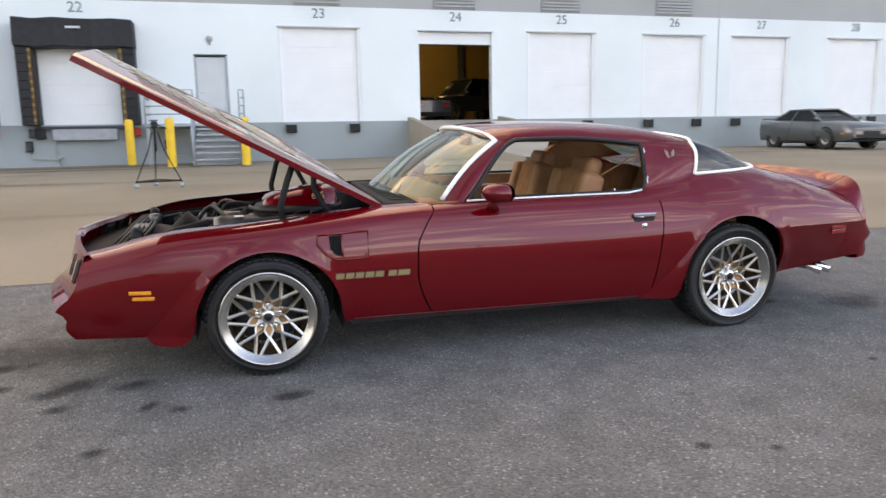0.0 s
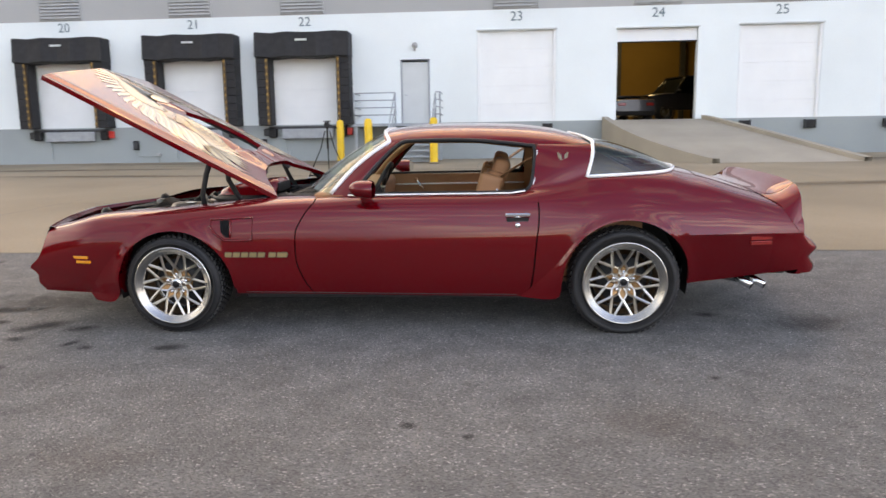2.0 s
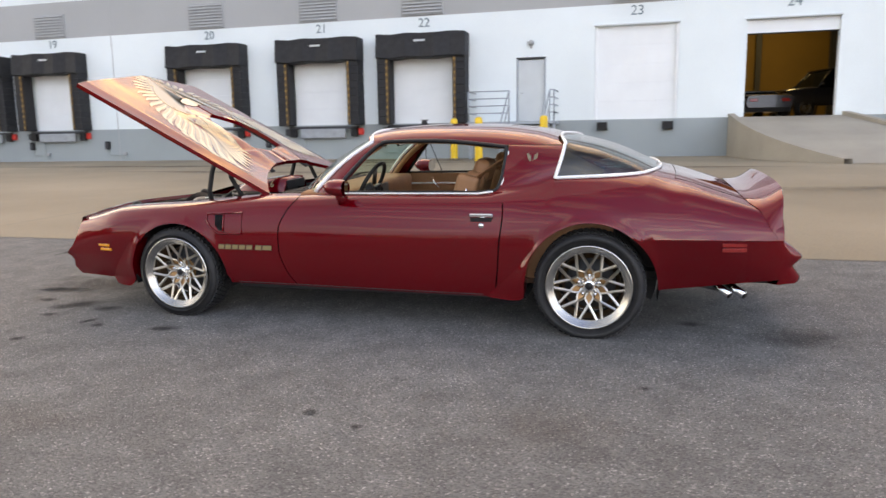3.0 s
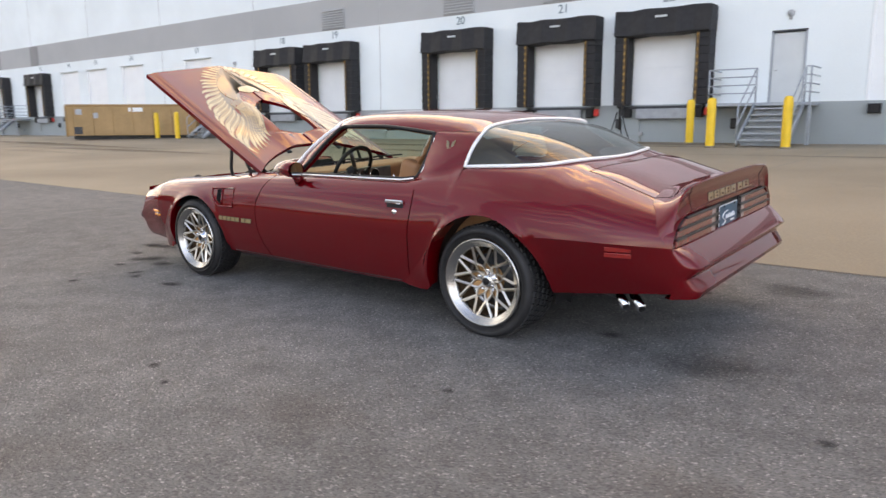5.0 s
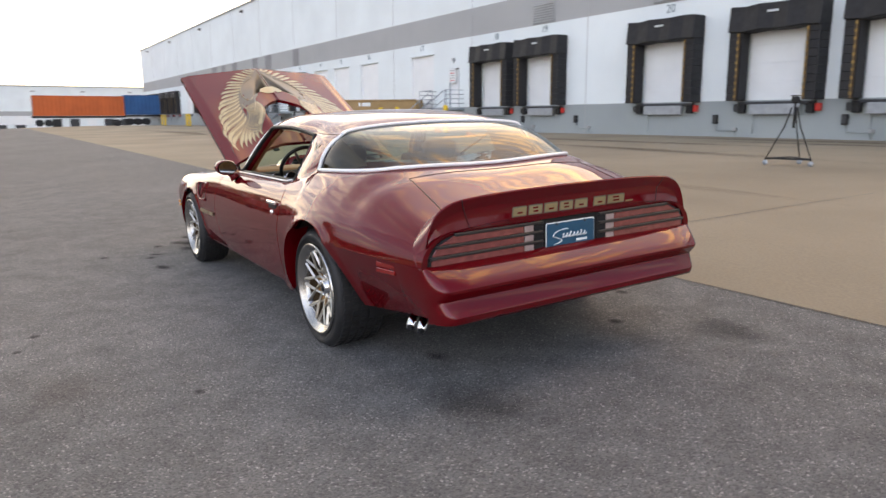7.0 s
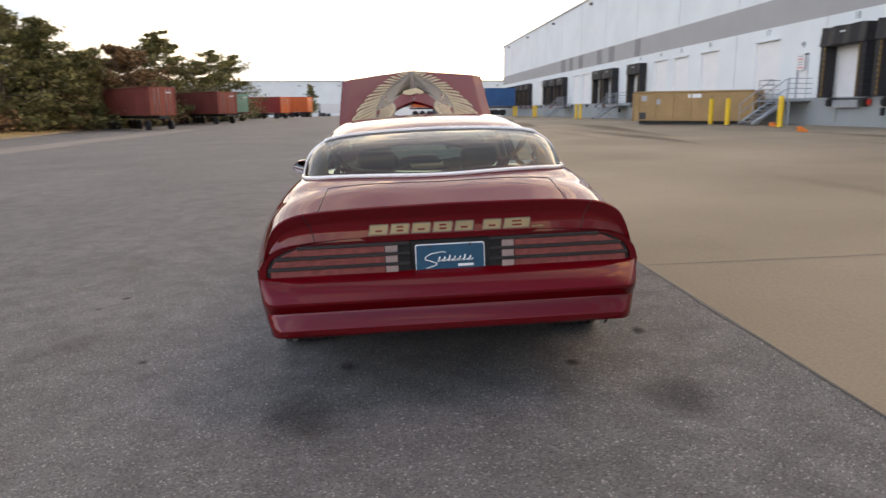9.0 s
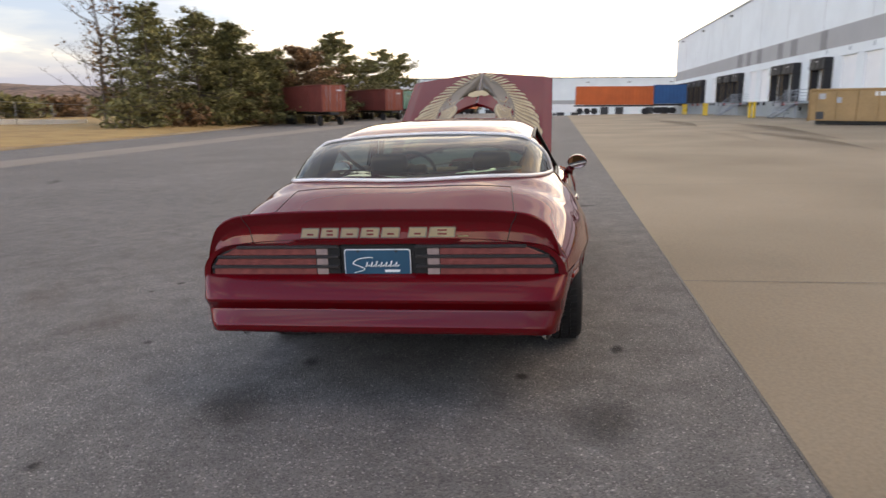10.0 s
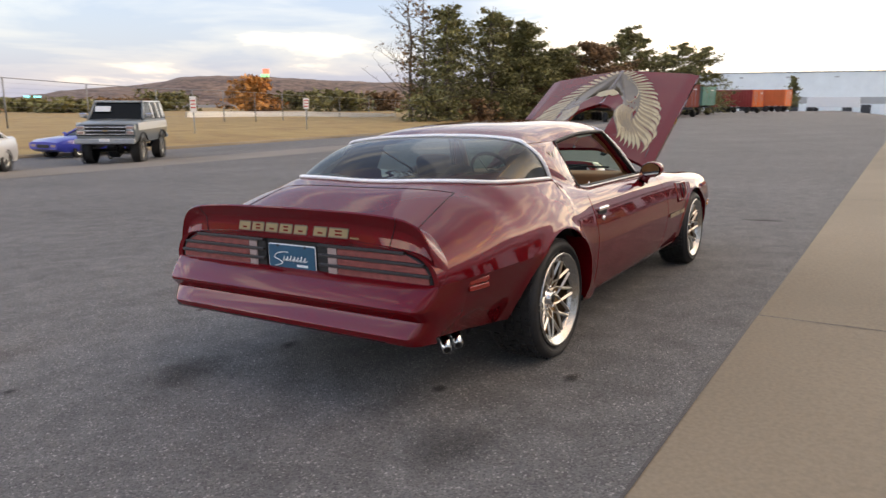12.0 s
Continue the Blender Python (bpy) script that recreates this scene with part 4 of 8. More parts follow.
def panel(name, x0, x1, side, lead=None, trail=None, count=30, material=PAINT, label="", flange=0.03):
    """A piece of flank between two upright edges; lead and trail give x along those edges by height."""
    xs = columns(x0, x1, 0.03)
    verts, rows = [], []
    for x in xs:
        sec = section(x, count)
        row = []
        for y, z in sec:
            xx = x
            if lead:
                xx += (lead(z) - x0) * max(0.0, 1 - (x - x0) / 0.5) ** 2
            if trail:
                xx += (trail(z) - x1) * max(0.0, 1 - (x1 - x) / 0.5) ** 2
            row.append((xx, y * side, z))
        rows.append(row)
    for r in rows:
        verts += r
    n = len(rows)
    faces = quads(n, count, 0, side < 0)
    # returned edges give the panel its thickness
    ring = [i * count for i in range(n)]
    k = len(verts)
    for i in ring:
        x, y, z = verts[i]
        verts.append((x, y - side * flange, z + 0.004))
    for i in range(n - 1):
        q = (ring[i], ring[i + 1], k + i + 1, k + i)
        faces.append(q if side < 0 else q[::-1])
    for col, sgn in ((0, 1), (n - 1, -1)):
        k = len(verts)
        for j in range(count):
            x, y, z = verts[col * count + j]
            verts.append((x + sgn * 0.004, y - side * 0.03 if j < count * 0.85 else y, z - (0.02 if j >= count * 0.85 else 0)))
        for j in range(count - 1):
            faces.append((col * count + j, col * count + j + 1, k + j + 1, k + j))
    ob = crisp(sheet(name, verts, faces, material, car, True, label), 40)
    kc = count // 4
    ids = {(i * count + kc, (i + 1) * count + kc) for i in range(n - 1) if xs[i] > 1.72}
    for e in ob.data.edges:
        if tuple(sorted(e.vertices)) in ids:
            e.use_edge_sharp = True
    return ob


GAP = 0.004
for side in (-1, 1):
    panel("fender", -2.24, -0.55, side, nose_lead, lambda z: door_front(z) - GAP, 34)
    panel("door", -0.55, 0.85, side, lambda z: door_front(z) + GAP, lambda z: door_rear(z) - GAP, 32)
q_parts = [panel("quarter_panel", 0.85, 2.41, side, lambda z: door_rear(z) + GAP, None, 44) for side in (-1, 1)]
# inner shell behind the panel gaps, floor pan and wheel houses
for side in (-1, 1):
    sheet("inner_sill", [(x, side * (0.84 - 0.0), z) for x in (-0.95, 1.0) for z in (0.2, 0.78)], [(0, 1, 3, 2)], BLACK, car, False)
box("floor_pan", (1.9, 1.66, 0.06), (0.05, 0, 0.24), BLACK, car, 0.01)
box("floor_pan", (0.8, 1.3, 0.06), (2.0, 0, 0.34), BLACK, car, 0.01)
for cx, cz, r, rz in ARCHES:
    for side in (-1, 1):
        pts = [(cx + (r + 0.012) * math.cos(t), y, cz + (rz + 0.012) * math.sin(t)) for t in np.linspace(-0.25, math.pi + 0.25, 20) for y in (side * (0.80 if math.cos(t) > 0.55 and cx > 0 else 0.915), side * 0.56)]
        sheet("wheel_house", pts, quads(20, 2), BLACK, car, True)
        sheet("wheel_house", [(cx, side * 0.56, cz)] + [(cx + r * math.cos(t), side * 0.56, cz + rz * math.sin(t)) for t in np.linspace(-0.4, math.pi + 0.4, 20)], [(0, i, i + 1) for i in range(1, 20)], BLACK, car, False)


# roof, pillars and glass
roof_z = curve([(-0.13, 1.205), (0.0, 1.232), (0.3, 1.247), (0.7, 1.237), (0.98, 1.207), (1.15, 1.160), (1.22, 1.13)])
drip_z = curve([(-0.06, 1.135), (0.07, 1.162), (0.45, 1.160), (0.85, 1.122), (1.2, 1.122)])
drip_y = curve([(-0.06, 0.60), (0.2, 0.632), (0.6, 0.645), (0.86, 0.648), (1.2, 0.632)])


def roof_point(u, v):
    """u along, v across from -1 to 1."""
    a = abs(v)
    x0, x1 = -0.135 + 0.085 * a**2.2, 1.125 + 0.075 * a**2
    x = x0 + (x1 - x0) * u
    zc, zd, yd = roof_z(x), drip_z(x), drip_y(x)
    ang = a ** 1.0
    y = yd * math.sin(ang * math.pi / 2) ** 0.86
    q = min(1.0, y / yd)
    z = zd + (zc - zd) * (0.70 * (1 - q**9) + 0.30 * (1 - q * q))
    return (x, math.copysign(y, v), z)


NU, NV = 40, 37
sheet("roof", [roof_point(i / (NU - 1), -1 + 2 * j / (NV - 1)) for i in range(NU) for j in range(NV)], quads(NU, NV), PAINT, car)

glass_low = smooth_line([(1.157, 0.772, 0.930), (1.30, 0.764, 0.934), (1.45, 0.742, 0.942), (1.58, 0.700, 0.950), (1.67, 0.625, 0.957), (1.73, 0.45, 0.962), (1.76, 0.2, 0.965), (1.765, 0.0, 0.966)], 6)


def body_top(x, y):
    """Height of the body skin at a place inboard of the shoulder."""
    sec = section(x, 90)[::-1]
    return float(np.interp(y, sec[:, 0], sec[:, 1]))


glass_low = [np.array([p[0], p[1], max(body_top(min(p[0], 2.0), p[1]), 0.92) + 0.006]) for p in glass_low]
glass_top = smooth_line([(1.200, 0.634, 1.118), (1.203, 0.628, 1.126), (1.197, 0.600, 1.136), (1.185, 0.55, 1.144), (1.17, 0.47, 1.152), (1.147, 0.32, 1.160), (1.13, 0.15, 1.164), (1.125, 0.0, 1.166)], 6)


def mirror_line(pts):
    return [tuple(p) for p in pts] + [(p[0], -p[1], p[2]) for p in pts[-2::-1]]


low, top = mirror_line(glass_low), mirror_line(glass_top)
rows = []
for k in range(13):
    t = k / 12
    for a, b in zip(low, top):
        p = np.array(a) * (1 - t) + np.array(b) * t
        bulge = 0.035 * math.sin(math.pi * t)
        d = np.array([p[0] - 0.9, p[1] * 0.8, 0.5])
        p = p + bulge * d / np.linalg.norm(d)
        rows.append(tuple(p))
back = sheet("rear_window", rows, quads(13, len(low), 0, True), GLASS_TINT, car, True, "tinted wraparound rear window")
back.visible_shadow = False


def trim_loop(name, pts, w, closed=False, out=(0.9, 0, 0.9), material=BRIGHT):
    c = np.array(out)
    pp = []
    for p in pts:
        d = np.array(p) - c
        d[2] = abs(d[2]) * 0.6 + 0.2
        pp.append(tuple(np.array(p) + 0.006 * d / np.linalg.norm(d)))
    return tube(name, pp, w, material, car, 6, closed)


edge = [p for k, p in enumerate(low)]
side_r = [rows[k * len(low)] for k in range(13)]
side_l = [rows[k * len(low) + len(low) - 1] for k in range(13)]
trim_loop("rear_window_trim", low + side_l[1:-1] + top[::-1] + side_r[-2:0:-1], 0.0110, True)

# sail panels between door glass and rear window
for side in (-1, 1):
    nv, nu = 16, 14
    verts = []
    for i in range(nv):
        v = i / (nv - 1)
        e1 = np.array(smooth_line([(0.800, 0.800, 0.842), (0.838, 0.770, 0.90), (0.852, 0.715, 1.0), (0.862, 0.660, 1.10), (0.864, 0.648, 1.121)], 6))
        a = np.array([np.interp(v, np.linspace(0, 1, len(e1)), e1[:, k]) for k in range(3)])
        b = np.array([np.interp(v, np.linspace(0, 1, 13), [p[k] for p in side_r]) for k in range(3)])
        for j in range(nu):
            u = j / (nu - 1)
            p = a * (1 - u) + b * u
            p[1] += 0.014 * math.sin(math.pi * v) * (1 - u) + 0.012 * math.sin(math.pi * u)
            verts.append((p[0], side * p[1], p[2]))
    # rows laid over the shoulder of the quarter panel carry the sail down into it
    foot = []
    for idx, off in ((58, -0.0015), (64, 0.0006), (71, 0.002), (78, 0.003), (84, 0.004)):
        for j in range(nu):
            x = 0.80 + (1.157 - 0.80) * j / (nu - 1)
            y, z = section_line(x)[idx]
            foot.append((x, side * (y + off * 0.7), z + off * 0.7))
    allv = foot + verts[nu:]
    sheet("sail_panel", allv, quads(nv + 4, nu, 0, side < 0), PAINT, car)

# windshield, its bright surround and the A-pillars
ws_low = mirror_line(smooth_line([(-0.415, 0.735, 0.828), (-0.50, 0.64, 0.838), (-0.60, 0.45, 0.845), (-0.66, 0.2, 0.848), (-0.675, 0.0, 0.848)], 5))
ws_top = mirror_line(smooth_line([(-0.055, 0.600, 1.140), (-0.072, 0.54, 1.162), (-0.105, 0.40, 1.186), (-0.128, 0.2, 1.199), (-0.135, 0.0, 1.203)], 5))
rows = []
for k in range(11):
    t = k / 10
    for a, b in zip(ws_low, ws_top):
        p = np.array(a) * (1 - t) + np.array(b) * t
        p += 0.025 * math.sin(math.pi * t) * np.array([-0.6, 0, 0.8])
        rows.append(tuple(p))
w = sheet("windshield", rows, quads(11, len(ws_low)), GLASS_CLEAR, car, True, "clear raked windshield")
w.visible_shadow = False
n = len(ws_low)
ws_r, ws_l = [rows[k * n] for k in range(11)], [rows[k * n + n - 1] for k in range(11)]
tube("windshield_trim", [(p[0] + 0.004, p[1] + 0.004, p[2] + 0.008) for p in ws_r] + [(p[0], p[1], p[2] + 0.008) for p in ws_top[1:-1]] + [(p[0] + 0.004, p[1] - 0.004, p[2] + 0.008) for p in ws_l[::-1]], 0.014, BRIGHT, car, 6)
for side in (-1, 1):
    inner = [(p[0], side * abs(p[1]), p[2]) for p in ws_r]
    outer_line = smooth_line([(-0.285, 0.792, 0.826), (-0.20, 0.752, 0.915), (-0.11, 0.70, 1.02), (-0.03, 0.655, 1.102), (0.06, 0.625, 1.158)], 6)
    oarr = np.array(outer_line)
    verts = []
    for i in range(11):
        t = i / 10
        o = np.array([np.interp(t, np.linspace(0, 1, len(oarr)), oarr[:, k]) for k in range(3)])
        a = np.array(inner[i])
        o[1] *= side
        for j in range(5):
            u = j / 4
            p = a * (1 - u) + o * u
            p[1] += side * 0.012 * math.sin(math.pi * u)
            verts.append(tuple(p))
        verts.append((o[0] + 0.01, o[1] - side * 0.05, o[2]))
    sheet("a_pillar", verts, quads(11, 6, 0, side > 0), PAINT, car)
    win = smooth_line([(-0.275, 0.795, 0.832), (-0.20, 0.752, 0.915), (-0.11, 0.702, 1.02), (-0.03, 0.66, 1.10), (0.03, 0.646, 1.14), (0.10, 0.642, 1.152), (0.45, 0.648, 1.152), (0.80, 0.652, 1.117), (0.848, 0.662, 1.10), (0.845, 0.715, 1.0), (0.828, 0.77, 0.90), (0.79, 0.79, 0.85), (0.70, 0.797, 0.836)], 5)
    tube("window_channel", [(p[0], side * (p[1] + 0.002), p[2]) for p in win], 0.0125, BLACK, car, 6)
    rear = [p for p in win if p[0] > 0.82 and p[2] < 1.1]
    tube("window_trim", [(p[0] + 0.014, side * (p[1] + 0.008), p[2]) for p in rear], 0.0045, BRIGHT, car, 6)
    tube("rocker_moulding", [(x, side * (SEC_CURVES[0](x) + 0.006), SEC_CURVES[1](x) + 0.010) for x in np.linspace(-0.94, 0.74, 12)], 0.0022, STEEL_DARK, car, 6)
    tube("belt_moulding", [(-0.29, side * 0.812, 0.834), (0.0, side * 0.815, 0.836), (0.7, side * 0.816, 0.84), (0.79, side * 0.808, 0.852)], 0.006, BRIGHT, car, 6)


# wheels
def wheel(x, side, radius, width, rim, face, height, first={}):
    key = (radius,)
    spin = pose(x, side * face, height, 0, 0, 0 if side < 0 else 180)
    if key in first:
        return copy_thing(first[key], spin)
    w = new("wheel")
    w.parent = car
    w.matrix_basis = spin
    r, b = radius, width
    tyre = lathe("tyre", [(rim + 0.004, 0.02), (rim + 0.012, 0.004), (rim + 0.03, -0.004), (r - 0.05, -0.006), (r - 0.022, 0.004), (r - 0.010, 0.024), (r - 0.010, 0.06), (r - 0.010, b - 0.05), (r - 0.014, b - 0.01), (rim, b)], RUBBER, w, 72)
    for row, yy in enumerate(np.linspace(0.045, b - 0.05, 5)):
        vs, fs = [], []
        for k in range(56):
            t0 = 2 * math.pi * (k + 0.5 * (row % 2)) / 56
            for dt, dy in ((0, -0.018), (0.075, -0.012), (0.075, 0.018), (0, 0.012)):
                for rr in (r - 0.012, r):
                    vs.append((rr * math.cos(t0 + dt), yy + dy, rr * math.sin(t0 + dt)))
            o = 8 * k
            fs += [(o + 1, o + 3, o + 5, o + 7), (o, o + 1, o + 3, o + 2), (o + 2, o + 3, o + 5, o + 4), (o + 4, o + 5, o + 7, o + 6), (o + 6, o + 7, o + 1, o)]
        tagged(sheet("tread_rib", vs, fs, RUBBER, tyre, False), kind="stuff")
    r1 = rim * 0.815
    rim_ob = lathe("rim", [(rim + 0.006, 0.004), (rim + 0.004, -0.005), (rim - 0.004, -0.007), (rim - 0.010, -0.003), (rim - 0.016, 0.006), (r1 + 0.006, 0.020), (r1, 0.026), (r1 - 0.002, 0.06), (r1 - 0.004, 0.16), (r1 - 0.04, 0.17)], ALLOY, w, 72)
    lathe("barrel", [(r1 - 0.003, 0.05), (r1 - 0.006, 0.165), (0.10, 0.170)], BARREL, rim_ob, 48)
    lathe("brake_disc", [(0.0, 0.135), (0.15, 0.135), (0.15, 0.15)], STEEL_DARK, w, 40)
    hub = lathe("hub_cap", [(0.0, 0.044), (0.028, 0.045), (0.035, 0.050), (0.037, 0.068), (0.048, 0.074), (0.054, 0.09)], CHROME, w, 24, label="chrome centre cap")
    lathe("cap_disc", [(0.0, 0.041), (0.020, 0.0425), (0.024, 0.047)], BLACK, hub, 20)
    lathe("hub_plate", [(0.04, 0.086), (0.07, 0.088), (0.085, 0.105)], ALLOY_GOLD, w, 30)

    def at(rr, ang, dy):
        return (rr * math.cos(ang), dy, rr * math.sin(ang))

    for k in range(10):
        a = 2 * math.pi * k / 10 + math.pi / 10
        da = math.pi / 10
        tip, belly = r1 * 0.585, r1 * 0.40
        lines = [
            [at(0.048, a + 0.14, 0.082), at(belly, a + da * 0.93, 0.066), at(tip, a, 0.048)],
            [at(0.048, a - 0.14, 0.082), at(belly, a - da * 0.93, 0.066), at(tip, a, 0.048)],
            [at(tip * 0.97, a, 0.048), at(r1 + 0.004, a + da * 0.78, 0.026)],
            [at(tip * 0.97, a, 0.048), at(r1 + 0.004, a - da * 0.78, 0.026)],
        ]
        sv, sf = [], []
        for n_line, ln in enumerate(lines):
            wd = 0.0068 if n_line < 2 else 0.0092
            v, f = tube_data([tuple(p) for p in smooth_line(ln, 4)] if n_line < 2 else ln, wd, 4)
            o = len(sv)
            sv += v
            sf += [tuple(o + i for i in q) for q in f]
        spoke = sheet("spoke", sv, sf, ALLOY_SPOKE, w, False)
        pv = [at(0.046, a, 0.090), at(belly, a + da * 0.8, 0.074), at(tip, a, 0.054), at(belly, a - da * 0.8, 0.074)]
        sheet("petal", pv, [(0, 1, 2, 3)], ALLOY_GOLD, spoke, False)
    for k in range(5):
        a = 2 * math.pi * k / 5 + 0.3
        lathe("lug_nut", [(0.0, 0.056), (0.008, 0.057), (0.010, 0.062), (0.010, 0.09)], CHROME, w, 8, at=(0.062 * math.cos(a), 0.0, 0.062 * math.sin(a)))
    first[key] = w
    return w


for side in (-1, 1):
    wheel(FRONT_AXLE - 0.008, side, 0.308, 0.245, 0.240, 0.955, 0.296)
    wheel(REAR_AXLE, side, 0.325, 0.29, 0.246, 0.940, 0.310)


# rear: bumper, tail panel, lamps, spoiler, plate, exhausts
def flank_y(x, z):
    line = section_line(x)[:70]
    return float(np.interp(z, line[:, 1], line[:, 0]))


def rear_bumper():
    """Urethane bumper: flat wedge-shaped rear faces, sharp corners, sides flush with the quarter panels."""
    prof = [(-0.04, 0.600), (0.0, 0.597), (0.014, 0.590), (0.070, 0.550), (0.106, 0.516), (0.115, 0.504), (0.113, 0.492), (0.080, 0.460), (0.071, 0.449), (0.075, 0.438), (0.108, 0.398), (0.116, 0.384), (0.113, 0.362), (0.102, 0.350), (0.03, 0.344), (-0.05, 0.344)]
    side_x = [2.20, 2.25, 2.30, 2.35, 2.40]
    cols = []
    for o, z in prof:
        zf = max(z, 0.352)
        end = flank_y(2.40, zf)
        yc, xr = end - 0.03 - 0.38 * max(0.0, o), 2.405 + o
        row = [(x, flank_y(x, zf) + (0.0035 if x > 2.22 else -0.004), max(z, sill(x) + 0.001)) for x in side_x]
        for k in range(1, 7):
            t = k / 7
            cx, cy = 2.40 + 0.86 * (xr - 2.40), end - 0.010
            row.append((2.40 * (1 - t) ** 2 + 2 * cx * t * (1 - t) + xr * t * t, (end + 0.003) * (1 - t) ** 2 + 2 * cy * t * (1 - t) + yc * t * t, z))
        row += [(xr, yc * (1 - k / 6), z) for k in range(6)]
        cols.append(row + [(xr, 0.0, z)] + [(x, -y, zz) for x, y, zz in row[::-1]])
    n = len(cols[0])
    return crisp(sheet("rear_bumper", [p for c in cols for p in c], quads(len(prof), n), PAINT, car, True), 28)


rear_bumper()
tail_out = [(0.832, 0.585), (0.814, 0.66), (0.772, 0.712), (0.70, 0.737), (0.5, 0.742), (0.0, 0.744)]
outline = tail_out + [(-y, z) for y, z in tail_out[-2::-1]]
TAIL = Matrix(((0, 0, 1, 2.369), (1, 0, 0, 0), (0, 1, 0, 0), (0, 0, 0, 1)))
prism("tail_panel", outline, 0.022, PAINT, car, TAIL)


def tail_lamp(side):
    lamp = new("tail_lamp")
    lamp.parent = car
    lamp["label"] = "smoked red louvred tail lamp in a black frame"
    zt, zb, yi = 0.724, 0.580, 0.175

    def outer(z):
        return 0.820 - 0.15 * max(0.0, (z - 0.60) / 0.125) ** 3

    ring = [(yi, zb)] + [(outer(z), z) for z in (zb, 0.61, 0.64, 0.665, 0.685, 0.70, 0.712)] + [(outer(zt) - 0.03, zt), (yi, zt)]
    prism("bezel", [(side * y, z) for y, z in ring][:: side], 0.012, BLACK, lamp, Matrix.Translation((0.021, 0, 0)) @ TAIL, 0.003)
    for k in range(3):
        z = zb + 0.0115 + 0.0455 * k
        z1 = z + 0.034
        yo = min(outer(z), outer(z1)) - 0.016
        prism("lens", [(side * y, zz) for y, zz in ((0.293, z), (outer(z) - 0.016, z), (yo, z1), (0.293, z1))][:: side], 0.006, LAMP_SMOKE, lamp, Matrix.Translation((0.0325, 0, 0)) @ TAIL, 0.002)
        prism("reverse_lens", [(side * y, zz) for y, zz in ((0.235, z), (0.290, z), (0.290, z1), (0.235, z1))][:: side], 0.007, LAMP_CLEAR, lamp, Matrix.Translation((0.0325, 0, 0)) @ TAIL, 0.002)
    for k in range(4):
        z = zb + 0.005 + 0.0450 * k
        box("louvre_bar", (0.020, outer(z) - yi - 0.012, 0.013), (2.406, side * (outer(z) + yi) / 2, z), LAMP_FRAME, lamp, 0.003)


for side in (-1, 1):
    tail_lamp(side)
sp_top = smooth_line([(2.400, 0.842, 0.588), (2.396, 0.834, 0.66), (2.398, 0.812, 0.745), (2.402, 0.776, 0.812), (2.407, 0.715, 0.852), (2.411, 0.62, 0.872), (2.416, 0.4, 0.885), (2.420, 0.0, 0.890)], 7)
foot_keys = [(x, flank_y(x, z) + 0.002, z) for x, z in ((2.388, 0.588), (2.358, 0.636), (2.326, 0.686))]
foot_keys += [(2.292, 0.775, body_top(2.292, 0.775) + 0.003), (2.250, 0.70, body_top(2.25, 0.70) + 0.003)] + [(x, y, body_top(x, y) + 0.003) for x, y in ((2.225, 0.60), (2.205, 0.4), (2.20, 0.0))]
sp_foot = smooth_line(foot_keys, 7)
sp_fold = smooth_line([(2.397, 0.832, 0.586), (2.390, 0.820, 0.660), (2.390, 0.790, 0.728), (2.391, 0.736, 0.776), (2.392, 0.672, 0.800), (2.394, 0.60, 0.812), (2.397, 0.4, 0.822), (2.398, 0.0, 0.827)], 7)
sp_low = smooth_line([(2.399, 0.830, 0.584), (2.398, 0.814, 0.650), (2.399, 0.778, 0.702), (2.400, 0.715, 0.731), (2.402, 0.65, 0.737), (2.404, 0.58, 0.738), (2.405, 0.4, 0.740), (2.406, 0.0, 0.742)], 7)
tp, ft, bk, lo = mirror_line(sp_top), mirror_line(sp_foot), mirror_line(sp_fold), mirror_line(sp_low)
verts = []
for a, b, c, e in zip(ft, tp, bk, lo):
    a, b, c, e = np.array(a), np.array(b), np.array(c), np.array(e)
    for k in range(11):
        t = k / 10
        p = a * (1 - t) + b * t
        p[2] -= 0.022 * math.sin(math.pi * t) ** 1.2 * min(1.0, max(0.0, (0.80 - abs(p[1])) * 6))
        verts.append(tuple(p))
    verts.append(tuple(b + np.array([0.005, 0, -0.006])))
    verts.append(tuple(b + np.array([0.003, 0, -0.014])))
    for t in (0.4, 0.75, 1.0):
        verts.append(tuple((b + np.array([0.0, 0, -0.018])) * (1 - t) + c * t))
    verts += [tuple(c * 0.5 + e * 0.5), tuple(e), tuple(e + np.array([-0.02, 0, -0.002]))]
SPW = 19
crisp(sheet("spoiler", verts, quads(len(ft), SPW, 0, True), PAINT, car), 32)
for s in (-1, 1):
    k = min(range(len(tp)), key=lambda i: abs(tp[i][1] - s * 0.645))
    tube("spoiler_seam", [tuple(np.array(verts[k * SPW + m]) + np.array([0.0005, 0, 0.0004])) for m in range(SPW - 1)], 0.0018, BLACK, car, 5)
    # seams of the trunk lid
    tube("trunk_seam", [(x, s * y, body_top(x, y) + 0.0005) for x, y in ((1.845, 0.578), (1.90, 0.584), (2.0, 0.596), (2.1, 0.608), (2.18, 0.618), (2.24, 0.626))], 0.0022, BLACK, car, 5)
tube("trunk_seam", [(1.862 - 0.05 * y * y, y, body_top(1.862 - 0.05 * y * y, abs(y)) + 0.0005) for y in np.linspace(-0.578, 0.578, 25)], 0.0022, BLACK, car, 5)

plate = new("plate")
plate.parent = car
plate.matrix_basis = Matrix.Translation((-0.030, 0, -0.012))
plate["label"] = "blue show plate with pale script bars"
PL = Matrix(((0, 0, 1, 2.430), (1, 0, 0, 0), (0, 1, 0, 0.6435), (0, 0, 0, 1)))


